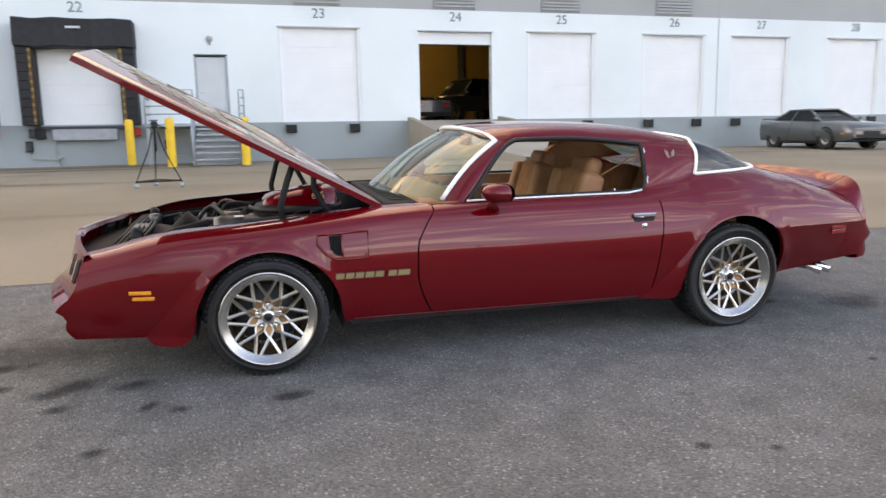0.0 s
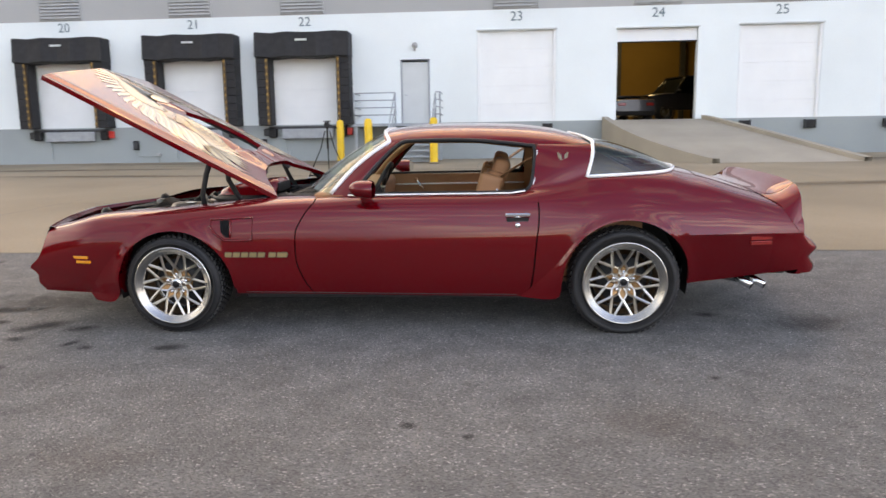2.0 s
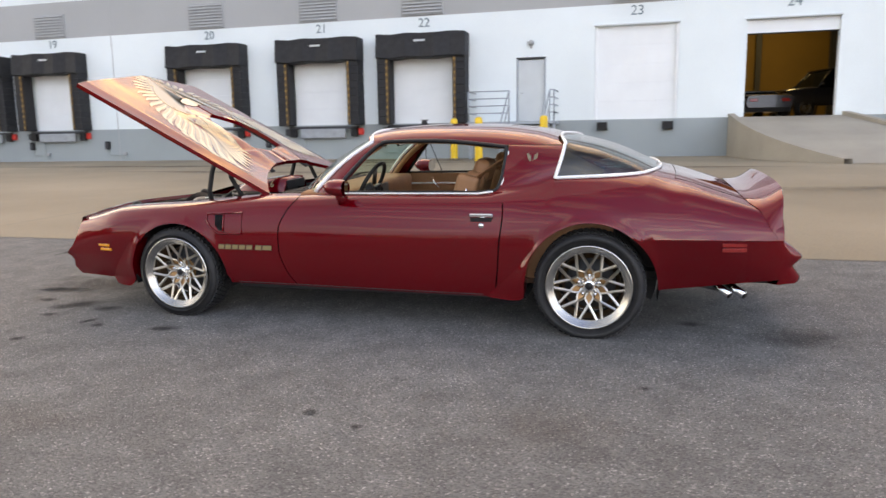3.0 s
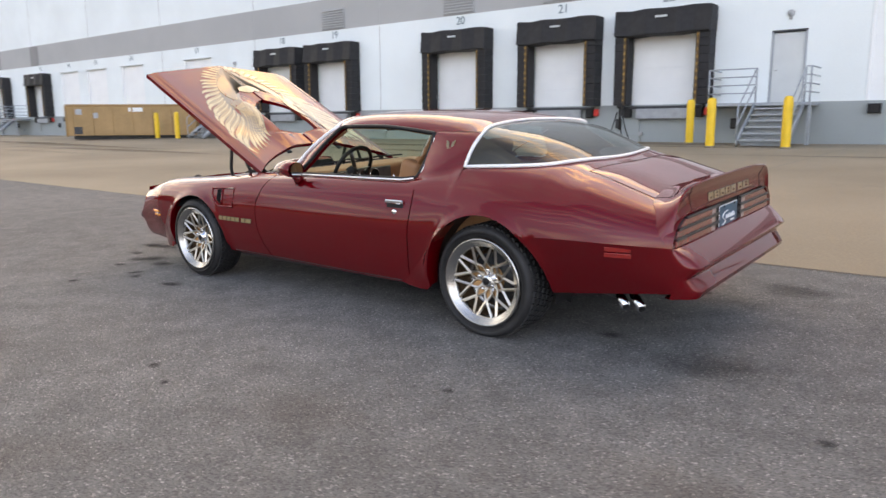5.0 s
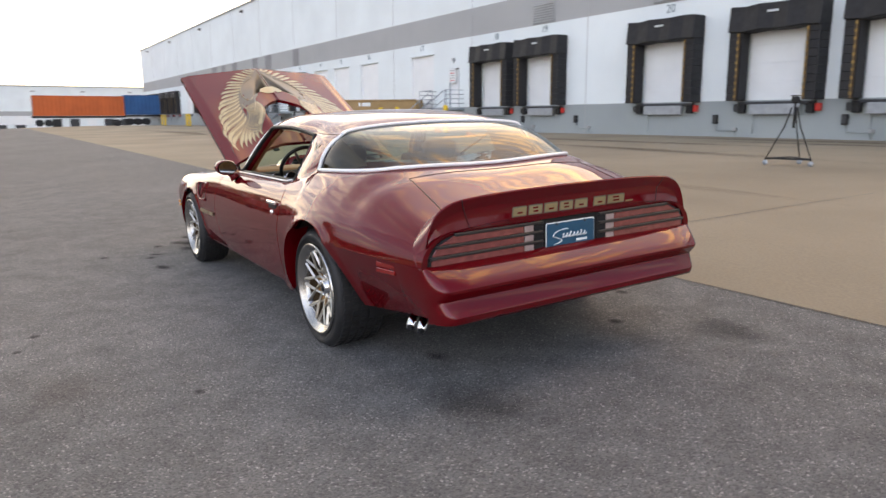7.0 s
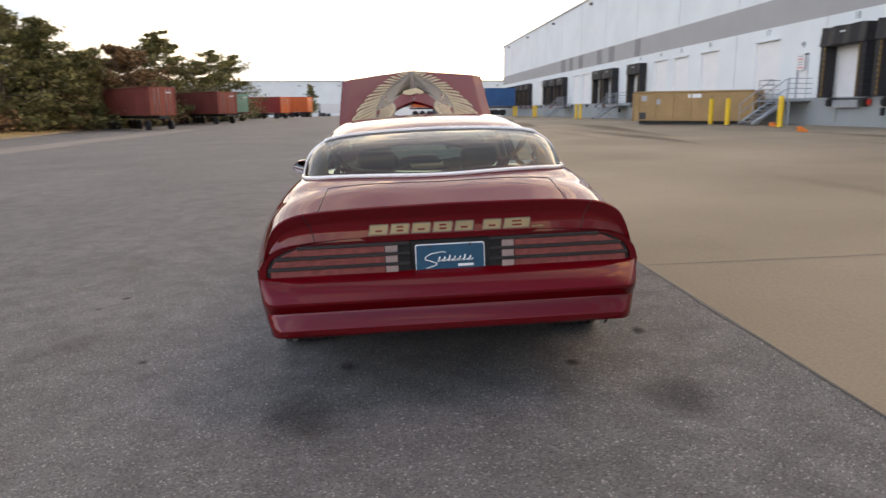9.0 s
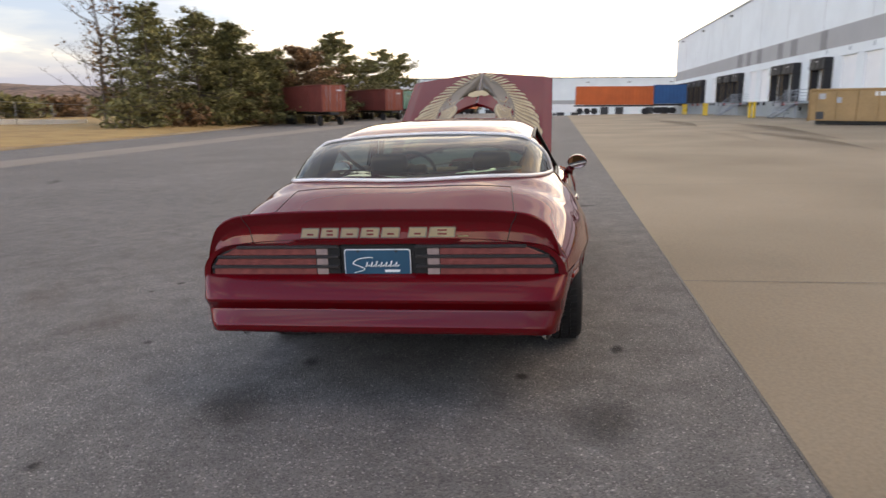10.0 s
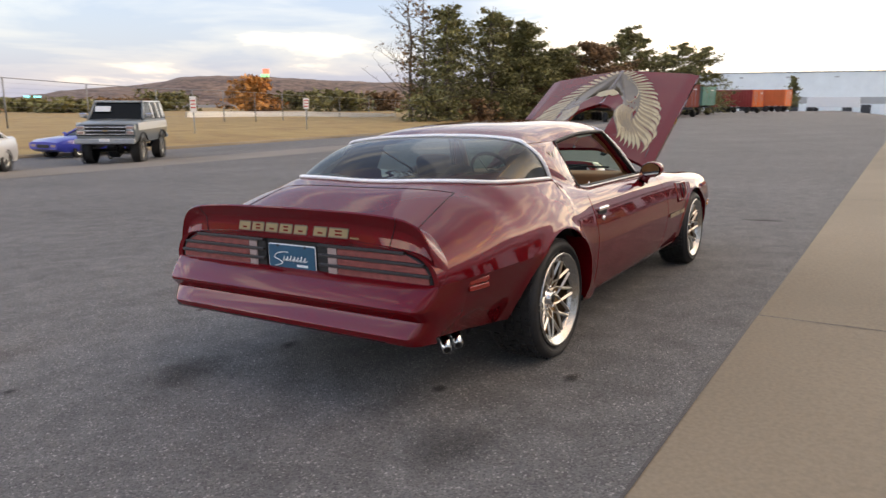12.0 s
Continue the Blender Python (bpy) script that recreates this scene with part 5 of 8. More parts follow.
def rounded(w, h, r, n=4):
    return [(sx * (w / 2 - r) + r * math.cos(a0 + k * math.pi / 2 / n), sy * (h / 2 - r) + r * math.sin(a0 + k * math.pi / 2 / n)) for sx, sy, a0 in ((1, 1, 0), (-1, 1, math.pi / 2), (-1, -1, math.pi), (1, -1, 1.5 * math.pi)) for k in range(n + 1)]


prism("plate_rim", rounded(0.314, 0.154, 0.012), 0.004, BRIGHT, plate, PL, 0.001)
prism("plate_face", rounded(0.305, 0.145, 0.010), 0.003, PLATE_BLUE, plate, Matrix.Translation((0.003, 0, 0)) @ PL)
script = [(-0.11, -0.03), (-0.06, -0.015), (-0.085, 0.0), (-0.115, 0.012), (-0.09, 0.032), (-0.04, 0.04), (-0.02, 0.038)]
tube("script_mark", [(2.4375, y, 0.6435 + z) for y, z in [tuple(p) for p in smooth_line(script, 4)]], 0.0045, WHITE_PAINT, plate, 5, flat=(1, 0.5))
for k in range(7):
    tube("script_mark", [(2.4375, -0.055 + k * 0.023, 0.64), (2.4375, -0.046 + k * 0.023, 0.662 + 0.006 * (k % 3 == 2))], 0.0035, WHITE_PAINT, plate, 5)
    tube("script_mark", [(2.4375, -0.046 + k * 0.023, 0.642), (2.4375, -0.034 + k * 0.023, 0.650)], 0.0028, WHITE_PAINT, plate, 5)
box("print_bar", (0.002, 0.07, 0.011), (2.4365, 0.07, 0.622), WHITE_PAINT, plate, 0)
box("print_bar", (0.002, 0.22, 0.006), (2.4365, 0.0, 0.592), WHITE_PAINT, plate, 0)
box("print_bar", (0.002, 0.13, 0.005), (2.4365, 0.0, 0.580), WHITE_PAINT, plate, 0)
for s in (-1, 1):
    for z in (0.57, 0.712):
        lathe("bolt", [(0.0, 0.008), (0.006, 0.006), (0.007, 0.0)], STEEL_DARK, plate, 8, "x", (2.434, s * 0.09, z))
box("plate_recess", (0.014, 0.36, 0.17), (2.388, 0, 0.643), BLACK, car, 0.004)


def gold_blocks(name, place, widths, h, gap, parent, slit=True):
    """A row of squat gold shapes with pale faces and a dark slit."""
    row = new(name)
    row.parent = parent
    row.matrix_basis = place
    row["label"] = "gold block decal"
    x = -(sum(abs(w) for w in widths) + gap * (len(widths) - 1)) / 2
    for k, w in enumerate(widths):
        if w > 0:
            cx = x + w / 2
            k2 = 0.10 * h
            prism("block", [(x - k2, -h / 2), (x + w - k2, -h / 2), (x + w + k2 * 0.7, h / 2 - 0.12 * h), (x + w - 0.04 * h, h / 2), (x + k2, h / 2)], 0.002, GOLD_DARK, row)
            e = 0.10 * h
            prism("block_face", [(x + e - k2, -h / 2 + e), (x + w - e - k2, -h / 2 + e), (x + w - e + k2 * 0.6, h / 2 - 0.2 * h), (x + w - 0.16 * h, h / 2 - e), (x + e + k2 * 0.8, h / 2 - e)], 0.0016, GOLD, row, Matrix.Translation((0, 0, 0.0012)))
            if slit:
                s = 0.11 * h
                for zz in ((0.10, -0.25) if k % 2 else (-0.22,)):
                    prism("slit", [(cx - w * 0.18, zz * h), (cx + w * 0.18, zz * h), (cx + w * 0.18, zz * h + s * 1.6), (cx - w * 0.18, zz * h + s * 1.6)], 0.0012, PAINT if name == "rear_decal" else GOLD_DARK, row, Matrix.Translation((0, 0, 0.0022)))
        x += abs(w) + gap
    return row


lean = Matrix.Rotation(radians(90), 4, "Z") @ Matrix.Rotation(radians(84.5), 4, "X")
gold_blocks("rear_decal", Matrix.Translation((2.4020, 0.005, 0.783)) @ lean, [0.085, 0.085, 0.085, 0.088, 0.085, -0.02, 0.085, 0.12], 0.046, 0.010, car)
box("small_script", (0.002, 0.05, 0.007), (2.4045, 0.40, 0.765), GOLD, car, 0, turn=None)
for s in (-1, 1):
    flank = Matrix.Translation((-0.842, s * 0.9535, 0.491)) @ (Matrix.Rotation(radians(90), 4, "X") if s < 0 else Matrix.Rotation(radians(180), 4, "Z") @ Matrix.Rotation(radians(90), 4, "X"))
    gold_blocks("fender_decal", flank, [0.046, 0.046, 0.046, 0.048, 0.046, -0.012, 0.046, 0.066], 0.032, 0.005, car, False)
    ex = new("exhaust")
    ex.parent = car
    ex["label"] = "pair of angled chrome exhaust tips"
    for k in (0, 1):
        x, y = 2.06 + 0.080 * k, 0.69 - 0.01 * k
        v = [(x, s * y, 0.318), (x + 0.05, s * (y + 0.045), 0.288), (x + 0.095, s * (y + 0.09), 0.262)]
        tube("tip", v, 0.024, CHROME, ex, 16)
        tube("bore", [(x + 0.085, s * (y + 0.080), 0.268), (x + 0.0965, s * (y + 0.0915), 0.2612)], 0.017, BLACK, ex, 12)
    tube("tail_pipe", [(1.7, s * 0.62, 0.33), (1.9, s * 0.66, 0.32), (2.11, s * 0.71, 0.29)], 0.024, STEEL_DARK, ex, 10)
    # side markers
    for nm, mtl, x, z, w in (("side_marker", LAMP_RED, 2.155, 0.560, 0.132), ("front_marker", AMBER, -1.968, 0.455, 0.105)):
        mk = new(nm)
        mk.parent = car
        for k in (-1, 1):
            xx = x
            yy = float(np.interp(z, section(xx, 60)[:, 1], section(xx, 60)[:, 0]))
            yaw = 11.0 if x > 0 else -11.5
            box("lens", (w, 0.012, 0.018 if x < 0 else 0.023), (xx - k * (0.007 if x < 0 else 0.0), s * (yy + 0.0015), z + k * 0.0145), mtl, mk, 0.003, "", Matrix.Rotation(radians(-s * yaw), 4, "Z"))
    # door handle and lock
    hd = new("door_handle")
    hd.parent = car
    hd["label"] = "chrome pull-up door handle"
    box("flap", (0.145, 0.02, 0.024), (0.742, s * 0.937, 0.722), CHROME, hd, 0.006)
    box("recess", (0.135, 0.012, 0.04), (0.742, s * 0.928, 0.70), BLACK, hd, 0.008)
    lathe("lock", [(0.0, s * 0.012), (0.012, s * 0.011), (0.017, s * 0.004), (0.018, 0.0)], CHROME, car, 16, "y", (0.742, s * 0.936, 0.662))
    # wing emblem on the sail panel
    em = new("wing_emblem")
    em.parent = car
    em.matrix_basis = Matrix.Translation((1.018, s * 0.728, 1.040)) @ Matrix.Rotation(radians(0 if s < 0 else 180), 4, "Z") @ Matrix.Rotation(radians(67), 4, "X")
    for k in (-1, 1):
        for j in range(4):
            x0 = 0.003 + 0.006 * j
            prism("feather", [(k * x0, -0.034 + 0.010 * j), (k * (x0 + 0.006), -0.030 + 0.011 * j), (k * (x0 + 0.012), 0.020 + 0.005 * j), (k * (x0 + 0.007), 0.027 + 0.005 * j)][::k], 0.002, GOLD if j % 2 else GOLD_DARK, em)
    prism("emblem_body", [(-0.006, -0.030), (0.0, -0.042), (0.006, -0.030), (0.004, -0.008), (-0.004, -0.008)], 0.0025, GOLD, em)
    # fender air extractor: frame, dark throat, slats
    fv = new("fender_vent")
    fv.parent = car
    yv = 0.946
    fr = [(-1.121, 0.706), (-0.860, 0.716), (-0.864, 0.580), (-1.030, 0.578), (-1.085, 0.612), (-1.122, 0.660)]
    tube("frame", [(x, s * (flank_y(x, z) + 0.002), z) for x, z in fr], 0.008, PAINT, fv, 6, True)
    throat = [(-1.062, 0.698), (-0.998, 0.701), (-1.002, 0.596), (-1.030, 0.600), (-1.058, 0.636)]
    v = [(x, s * (flank_y(x, z) + d), z) for d in (0.003, -0.01) for x, z in throat]
    sheet("throat", v, [(0, 1, 2, 3, 4), (0, 5, 6, 1), (1, 6, 7, 2), (2, 7, 8, 3), (3, 8, 9, 4), (4, 9, 5, 0)], BLACK_SOFT, fv, False)
    for k in range(4):
        x = -1.052 + 0.014 * k
        z0, z1 = 0.626 - 0.009 * k, 0.696
        tube("slat", [(x, s * (flank_y(x, z0) + 0.005), z0), (x, s * (flank_y(x, z1) + 0.005), z1)], 0.0024, BLACK_SOFT, fv, 5)
    tube("vent_lip", [(-0.997, s * (flank_y(-0.997, z) + 0.004), z) for z in (0.594, 0.62, 0.66, 0.704)], 0.006, PAINT, fv, 6)
    # wing mirror
    mr = new("side_mirror")
    mr.parent = car
    v, f = [], []
    rings = [(-0.25, 0.012), (-0.235, 0.035), (-0.205, 0.05), (-0.16, 0.056), (-0.118, 0.056), (-0.108, 0.052)]
    for x, r in rings:
        for k in range(16):
            t = 2 * math.pi * k / 16
            v.append((x, s * (0.955 + 1.35 * r * math.cos(t)), 0.882 + 0.95 * r * math.sin(t) - 0.1 * (x + 0.11) * 0.6))
    f = quads(len(rings), 16) + [(i * 16 + 15, i * 16, (i + 1) * 16, (i + 1) * 16 + 15) for i in range(len(rings) - 1)]
    f.append(tuple(range(16)))
    shell = sheet("shell", v, f, PAINT, mr)
    gl = [(-0.100 + s * 0.2 * 0.066 * math.cos(2 * math.pi * k / 20), s * 0.955 + 0.066 * math.cos(2 * math.pi * k / 20), 0.882 + 0.047 * math.sin(2 * math.pi * k / 20)) for k in range(20)]
    sheet("mirror_glass", gl, [tuple(range(20))], MIRROR, mr, False, "mirror glass")
    tube("stalk", [(-0.17, s * 0.935, 0.86), (-0.17, s * 0.90, 0.825), (-0.16, s * 0.885, 0.80)], [0.026, 0.03, 0.04], PAINT, mr, 10)
    # wheel spats: creased blades that swell out of the body ahead of each arch
    for crease, edge, out in (
        ([(-1.98, 0.232), (-1.87, 0.355), (-1.775, 0.462), (-1.68, 0.560)], [(-1.935, 0.182), (-1.80, 0.180), (-1.748, 0.24), (-1.732, 0.31), (-1.716, 0.38), (-1.650, 0.52)], 0.042),
        ([(0.755, 0.222), (0.89, 0.345), (1.0, 0.465), (1.09, 0.595)], [(0.80, 0.214), (0.978, 0.214), (1.0, 0.31), (1.02, 0.42), (1.055, 0.51), (1.135, 0.605)], 0.035),
    ):
        top_line, low_line = np.array(smooth_line(crease, 6)), np.array(smooth_line(edge, 5))
        v, nu, nv = [], 17, 8
        for i in range(nu):
            u = i / (nu - 1)
            a = np.array([np.interp(u, np.linspace(0, 1, len(top_line)), top_line[:, k]) for k in (0, 1)])
            b = np.array([np.interp(u, np.linspace(0, 1, len(low_line)), low_line[:, k]) for k in (0, 1)])
            for j in range(nv):
                t = j / (nv - 1)
                p = a * (1 - t) + b * t
                y = flank_y(p[0], max(p[1], 0.21)) + 0.0025 + out * (1 - u) ** 0.5 * math.sin(t * math.pi / 2) ** 1.3 * min(1.0, 4 * u + 0.25)
                v.append((p[0], s * y, p[1]))
            v.append((b[0], s * 0.86, b[1] + 0.01))
        crisp(sheet("wheel_spat", v, quads(nu, nv + 1, 0, s > 0), PAINT, car), 40)

# nose: pointed urethane front between the fenders, with lamps
def nose():
    levels = [(0.628, -2.185), (0.652, -2.198), (0.650, None), (0.63, None), (0.58, None), (0.53, None), (0.48, None), (0.44, None), (0.41, None), (0.392, None), (0.375, None), (0.346, None), (0.29, None), (0.26, None), (0.235, None), (0.225, -2.25)]
    verts, n = [], 33
    for z, fixed in levels:
        x0 = nose_lead(z) if fixed is None else fixed
        ye = flank_y(max(x0, -2.4), min(z, 0.62)) - (0.004 if fixed is None else 0.02)
        for k in range(n):
            f = -1 + 2 * k / (n - 1)
            bow = (1 - abs(f) ** 1.6) * (0.17 if z > 0.3 else 0.12)
            verts.append((x0 - bow, ye * f, z + 0.02 * (1 - abs(f)) * (z > 0.55)))
    crisp(sheet("front_bumper", verts, quads(len(levels), n), PAINT, car), 30)
    # black sheet stands in for the darkness of the open cavity behind the nose
    well = []
    for x, z in ((None, 0.575), (-2.16, 0.56), (-2.03, 0.55)):
        for k in range(n):
            f = -1 + 2 * k / (n - 1)
            front = nose_lead(0.58) - 0.17 * (1 - abs(f) ** 1.6) + 0.03
            well.append((front if x is None else max(x, front), 0.74 * f, z))
    sheet("nose_dark_sheet", well, quads(3, n), BLACK_SOFT, car, False)
    for s in (-1, 1):
        hl = new("headlamp")
        hl.parent = car
        for y in (0.50, 0.70):
            x = nose_lead(0.56) - 0.17 * (1 - (y / 0.85) ** 1.6) + 0.016
            m = Matrix.Rotation(radians(s * -8), 4, "Z") @ Matrix.Rotation(radians(20), 4, "Y")
            box("bezel", (0.03, 0.17, 0.125), (x, s * y, 0.565), BLACK, hl, 0.012, "", m)
            box("lamp_lens", (0.02, 0.145, 0.10), (x - 0.010, s * y, 0.560), LAMP_CLEAR, hl, 0.01, "", m)


nose()


# raised hood, with its gold feathered decal and the scoop opening
hood = new("hood")
hood.parent = car
hood["label"] = "raised maroon hood with a gold feathered wing decal"
HA = Vector((-0.73, 0, 0.83))
HF = Vector((-2.18, 0, 1.598))
H_LEN = (HF - HA).length
HU = (HF - HA).normalized()
HN = Vector((0, 1, 0)).cross(HU).normalized()
if HN.z < 0:
    HN = -HN


def hood_half(u):
    return 0.765 - 0.045 * u / H_LEN


def hood_rear(v):
    return 0.30 * max(0.0, 1 - (abs(v) / 0.76) ** 2.2)


def hood_front(v):
    return 1.655 + 0.05 * (1 - abs(v) / 0.72)


def hood_at(u, v, lift=0.0):
    rise = 0.055 * max(0.0, 1 - abs(v) / 0.70) * min(1.0, u / 0.9) ** 0.8
    bulge = 0.03 * math.exp(-((abs(v) - 0.22) / 0.1) ** 2) * max(0.0, 1 - abs(u - 0.62) / 0.6)
    lip = -0.03 * max(0.0, abs(v) - 0.66) / 0.1 * 0.6
    return HA + HU * u + Vector((0, v, 0)) + HN * (rise + bulge + lip + lift)


def hole_half(u):
    """Half width of the scoop opening at u."""
    if u < 0.47 or u > 1.015:
        return 0.0
    return 0.205 * min(1.0, max(0.0, (1.015 - u) / 0.16)) ** 0.5 * min(1.0, (u - 0.47) / 0.03 + 0.2)


def hood_shell():
    rows = 64
    cols = 40
    verts, faces = [], []
    for side in (-1, 1):
        start = len(verts)
        for i in range(rows):
            t = i / (rows - 1)
            for j in range(cols):
                w = j / (cols - 1)
                v_out = hood_half(0.8)
                u_mid = hood_rear(0.25) + (1.66 - hood_rear(0.25)) * t
                h0 = hole_half(u_mid)
                v = h0 + (v_out - h0) * w
                u0, u1 = hood_rear(v), hood_front(v)
                u = u_mid if 0.42 < u_mid < 1.07 else (u0 + (0.42 - u0) * (u_mid - hood_rear(0.25)) / (0.42 - hood_rear(0.25)) if u_mid <= 0.42 else 1.07 + (u1 - 1.07) * (u_mid - 1.07) / (1.66 - 1.07))
                verts.append(tuple(hood_at(u, side * v)))
        faces += quads(rows, cols, start, side < 0)
    top = len(verts)
    verts += [tuple(Vector(v) - HN * 0.028) for v in verts]
    under = [tuple(top + i for i in f[::-1]) for f in faces]
    rim = []
    for s in range(2):
        o = s * rows * cols
        for i in range(rows - 1):
            a, b = o + i * cols + cols - 1, o + (i + 1) * cols + cols - 1
            rim.append((a, b, top + b, top + a))
            a, b = o + i * cols, o + (i + 1) * cols
            rim.append((a, b, top + b, top + a))
        for j in range(cols - 1):
            for i in (0, rows - 1):
                a, b = o + i * cols + j, o + i * cols + j + 1
                rim.append((a, b, top + b, top + a))
    ob = sheet("hood_panel", verts, faces + under + rim, PAINT, hood, weld=0.0006)
    crisp(ob, 40)
    # bracing under the skin
    for v in (-0.55, -0.28, 0.28, 0.55):
        tube("brace", [hood_at(u, v, -0.036) for u in (0.25, 0.6, 1.0, 1.5)], 0.03, STEEL_DARK, hood, 6, flat=(1, 0.4))
    tube("brace", [hood_at(1.52, v, -0.04) for v in (-0.62, -0.3, 0, 0.3, 0.62)], 0.03, STEEL_DARK, hood, 6, flat=(1, 0.4))


hood_shell()


def decal(name, line, material, lift):
    """A flat shape (u, v) laid on the hood skin."""
    c = np.mean(np.array(line), 0)
    n, rings = len(line), 4
    vs, fs = [tuple(hood_at(c[0], c[1], lift))], []
    for r in range(1, rings + 1):
        for p in line:
            q = c + (np.array(p) - c) * r / rings
            vs.append(tuple(hood_at(q[0], q[1], lift)))
    for i in range(n):
        k = (i + 1) % n
        fs.append((0, 1 + i, 1 + k))
        for r in range(rings - 1):
            a, b = 1 + r * n, 1 + (r + 1) * n
            fs.append((a + i, b + i, b + k, a + k))
    return sheet(name, vs, fs, material, hood, True)


def feathered_wing(s):
    outer = np.array(smooth_line([(1.70, 0.05), (1.66, 0.16), (1.58, 0.27), (1.46, 0.365), (1.30, 0.44), (1.10, 0.53), (0.90, 0.585), (0.70, 0.615), (0.48, 0.625), (0.25, 0.60)], 8))
    inner = np.array(smooth_line([(1.62, 0.02), (1.52, 0.10), (1.42, 0.17), (1.32, 0.23), (1.20, 0.28), (1.08, 0.315), (0.96, 0.33), (0.84, 0.325), (0.72, 0.31), (0.60, 0.33)], 8))
    core = [(1.69, 0.004), (1.60, 0.10), (1.46, 0.20), (1.30, 0.30), (1.10, 0.37), (0.90, 0.40), (0.72, 0.38), (0.60, 0.34), (0.72, 0.262), (0.86, 0.235), (0.98, 0.222), (1.08, 0.20), (1.16, 0.15), (1.24, 0.16), (1.30, 0.10), (1.30, 0.004)]
    decal("wing_core", [(u, s * v) for u, v in core], GOLD_DARK, 0.0005)
    n = len(outer)

    def along(line, f):
        i = min(max(f, 0.0), 1.0) * (n - 1)
        return np.array([np.interp(i, range(n), line[:, 0]), np.interp(i, range(n), line[:, 1])])

    def ribbon(name, p, width, material, lift, shift=0.0, start=0.0, cut=1.0):
        """A tapered wavy feather along a cubic line p, lying on the hood skin."""
        vs, m = [], 17
        for q in range(m):
            t = start + (cut - start) * q / (m - 1)
            x = p[0] * (1 - t) ** 3 + 3 * p[1] * t * (1 - t) ** 2 + 3 * p[2] * t * t * (1 - t) + p[3] * t**3
            d = 3 * (p[1] - p[0]) * (1 - t) ** 2 + 6 * (p[2] - p[1]) * t * (1 - t) + 3 * (p[3] - p[2]) * t * t
            d = d / max(np.linalg.norm(d), 1e-6)
            nr = np.array([-d[1], d[0]])
            g = t / cut
            w = width * (0.45 + 0.55 * math.sin(math.pi * min(1.0, 0.1 + 0.6 * g))) * max(0.01, 1 - g**3.2) * min(1.0, 0.05 + (t - start) / 0.12 if start else 1.0)
            for e in (-1, -0.5, 0, 0.5, 1):
                y = x + nr * (w * e + shift * width * (1 - g**2))
                vs.append(tuple(hood_at(y[0], s * y[1], lift)))
        return sheet(name, vs, quads(m, 5, 0, s < 0), material, hood, True)

    def feather(name, p, w, z):
        ob = ribbon(name, p, w, GOLD_DARK, z)
        for nm, args in (("vane", (w * 0.84, GOLD, z + 0.00002, -0.06, 0.0, 0.985)), ("pale_tip", (w * 0.62, GOLD_PALE, z + 0.00004, 0.10, 0.50, 0.97)), ("pale_edge", (w * 0.20, GOLD_PALE, z + 0.00006, 0.62, 0.0, 0.90))):
            ribbon(nm, p, *args)
        return ob

    # broad overlapping feathers with hooked tips, small at the crown and long towards the wing tip
    count = 20
    rf = random.Random(5)
    for k in range(count):
        f = (k + 0.6) / count
        tip, root = along(outer, f), along(inner, f - 0.05 - 0.17 * f)
        root = root + 0.22 * (tip - root)
        tip = tip + np.array([-0.055 * f + rf.uniform(-0.012, 0.012), 0.012 * math.sin(2.3 * k)])
        span = tip - root
        side = np.array([-span[1], span[0]])
        side = side if side[0] > 0 else -side
        hook = 0.20 + 0.16 * f
        feather("feather", [root, root + span * 0.30 - side * 0.10, root + span * 0.72 + side * hook, tip], 0.021 + 0.017 * f, 0.0007 + 0.00008 * (count - k))
    # long wavy plumes at the wing tip
    for k in range(6):
        f = k / 5
        root = np.array([1.00 - 0.06 * f, 0.225 + 0.10 * f])
        tip = np.array([0.27 + 0.16 * (1 - f) ** 1.6, 0.33 + 0.24 * f])
        span = tip - root
        side = np.array([-span[1], span[0]])
        feather("plume", [root, root + span * 0.35 + side * 0.20, root + span * 0.70 - side * (0.16 - 0.05 * f), tip], 0.036 + 0.004 * (k % 2), 0.0030 - 0.00008 * k)
    # scrolls on the core
    for pts in ([(1.50, 0.12), (1.40, 0.22), (1.27, 0.285), (1.14, 0.30), (1.05, 0.262), (1.10, 0.225)], [(1.02, 0.225), (0.92, 0.255), (0.84, 0.30), (0.90, 0.345), (1.0, 0.352)], [(1.62, 0.05), (1.55, 0.11), (1.50, 0.10)]):
        line = smooth_line(pts, 5)
        tube("scroll", [tuple(hood_at(u, s * v, 0.0030)) for u, v in line], 0.005, GOLD, hood, 5, flat=(1, 0.12))


for s in (-1, 1):
    feathered_wing(s)
decal("crest", [(1.20, -0.11), (1.26, -0.10), (1.29, -0.03), (1.30, 0.04), (1.255, 0.09), (1.20, 0.105), (1.175, 0.06), (1.195, 0.03), (1.165, 0.0), (1.16, -0.05)], GOLD_PALE, 0.0036)
for s in (-1, 1):
    hg = new("hood_hinge")
    hg.parent = car
    tube("arm", [(-0.80, s * 0.66, 0.80), (-0.90, s * 0.66, 0.90), (-1.02, s * 0.655, 0.965)], 0.015, BLACK, hg, 6, flat=(0.5, 1.4))
    tube("arm", [(-1.26, s * 0.62, 0.66), (-1.28, s * 0.63, 0.82), (-1.24, s * 0.64, 0.96), (-1.20, s * 0.64, 1.06)], 0.014, BLACK, hg, 6, flat=(0.6, 1.4))
    tube("arm", [(-0.98, s * 0.62, 0.72), (-1.05, s * 0.62, 0.82), (-1.10, s * 0.63, 0.92), (-1.10, s * 0.64, 1.0)], 0.013, BLACK, hg, 6, flat=(0.6, 1.4))


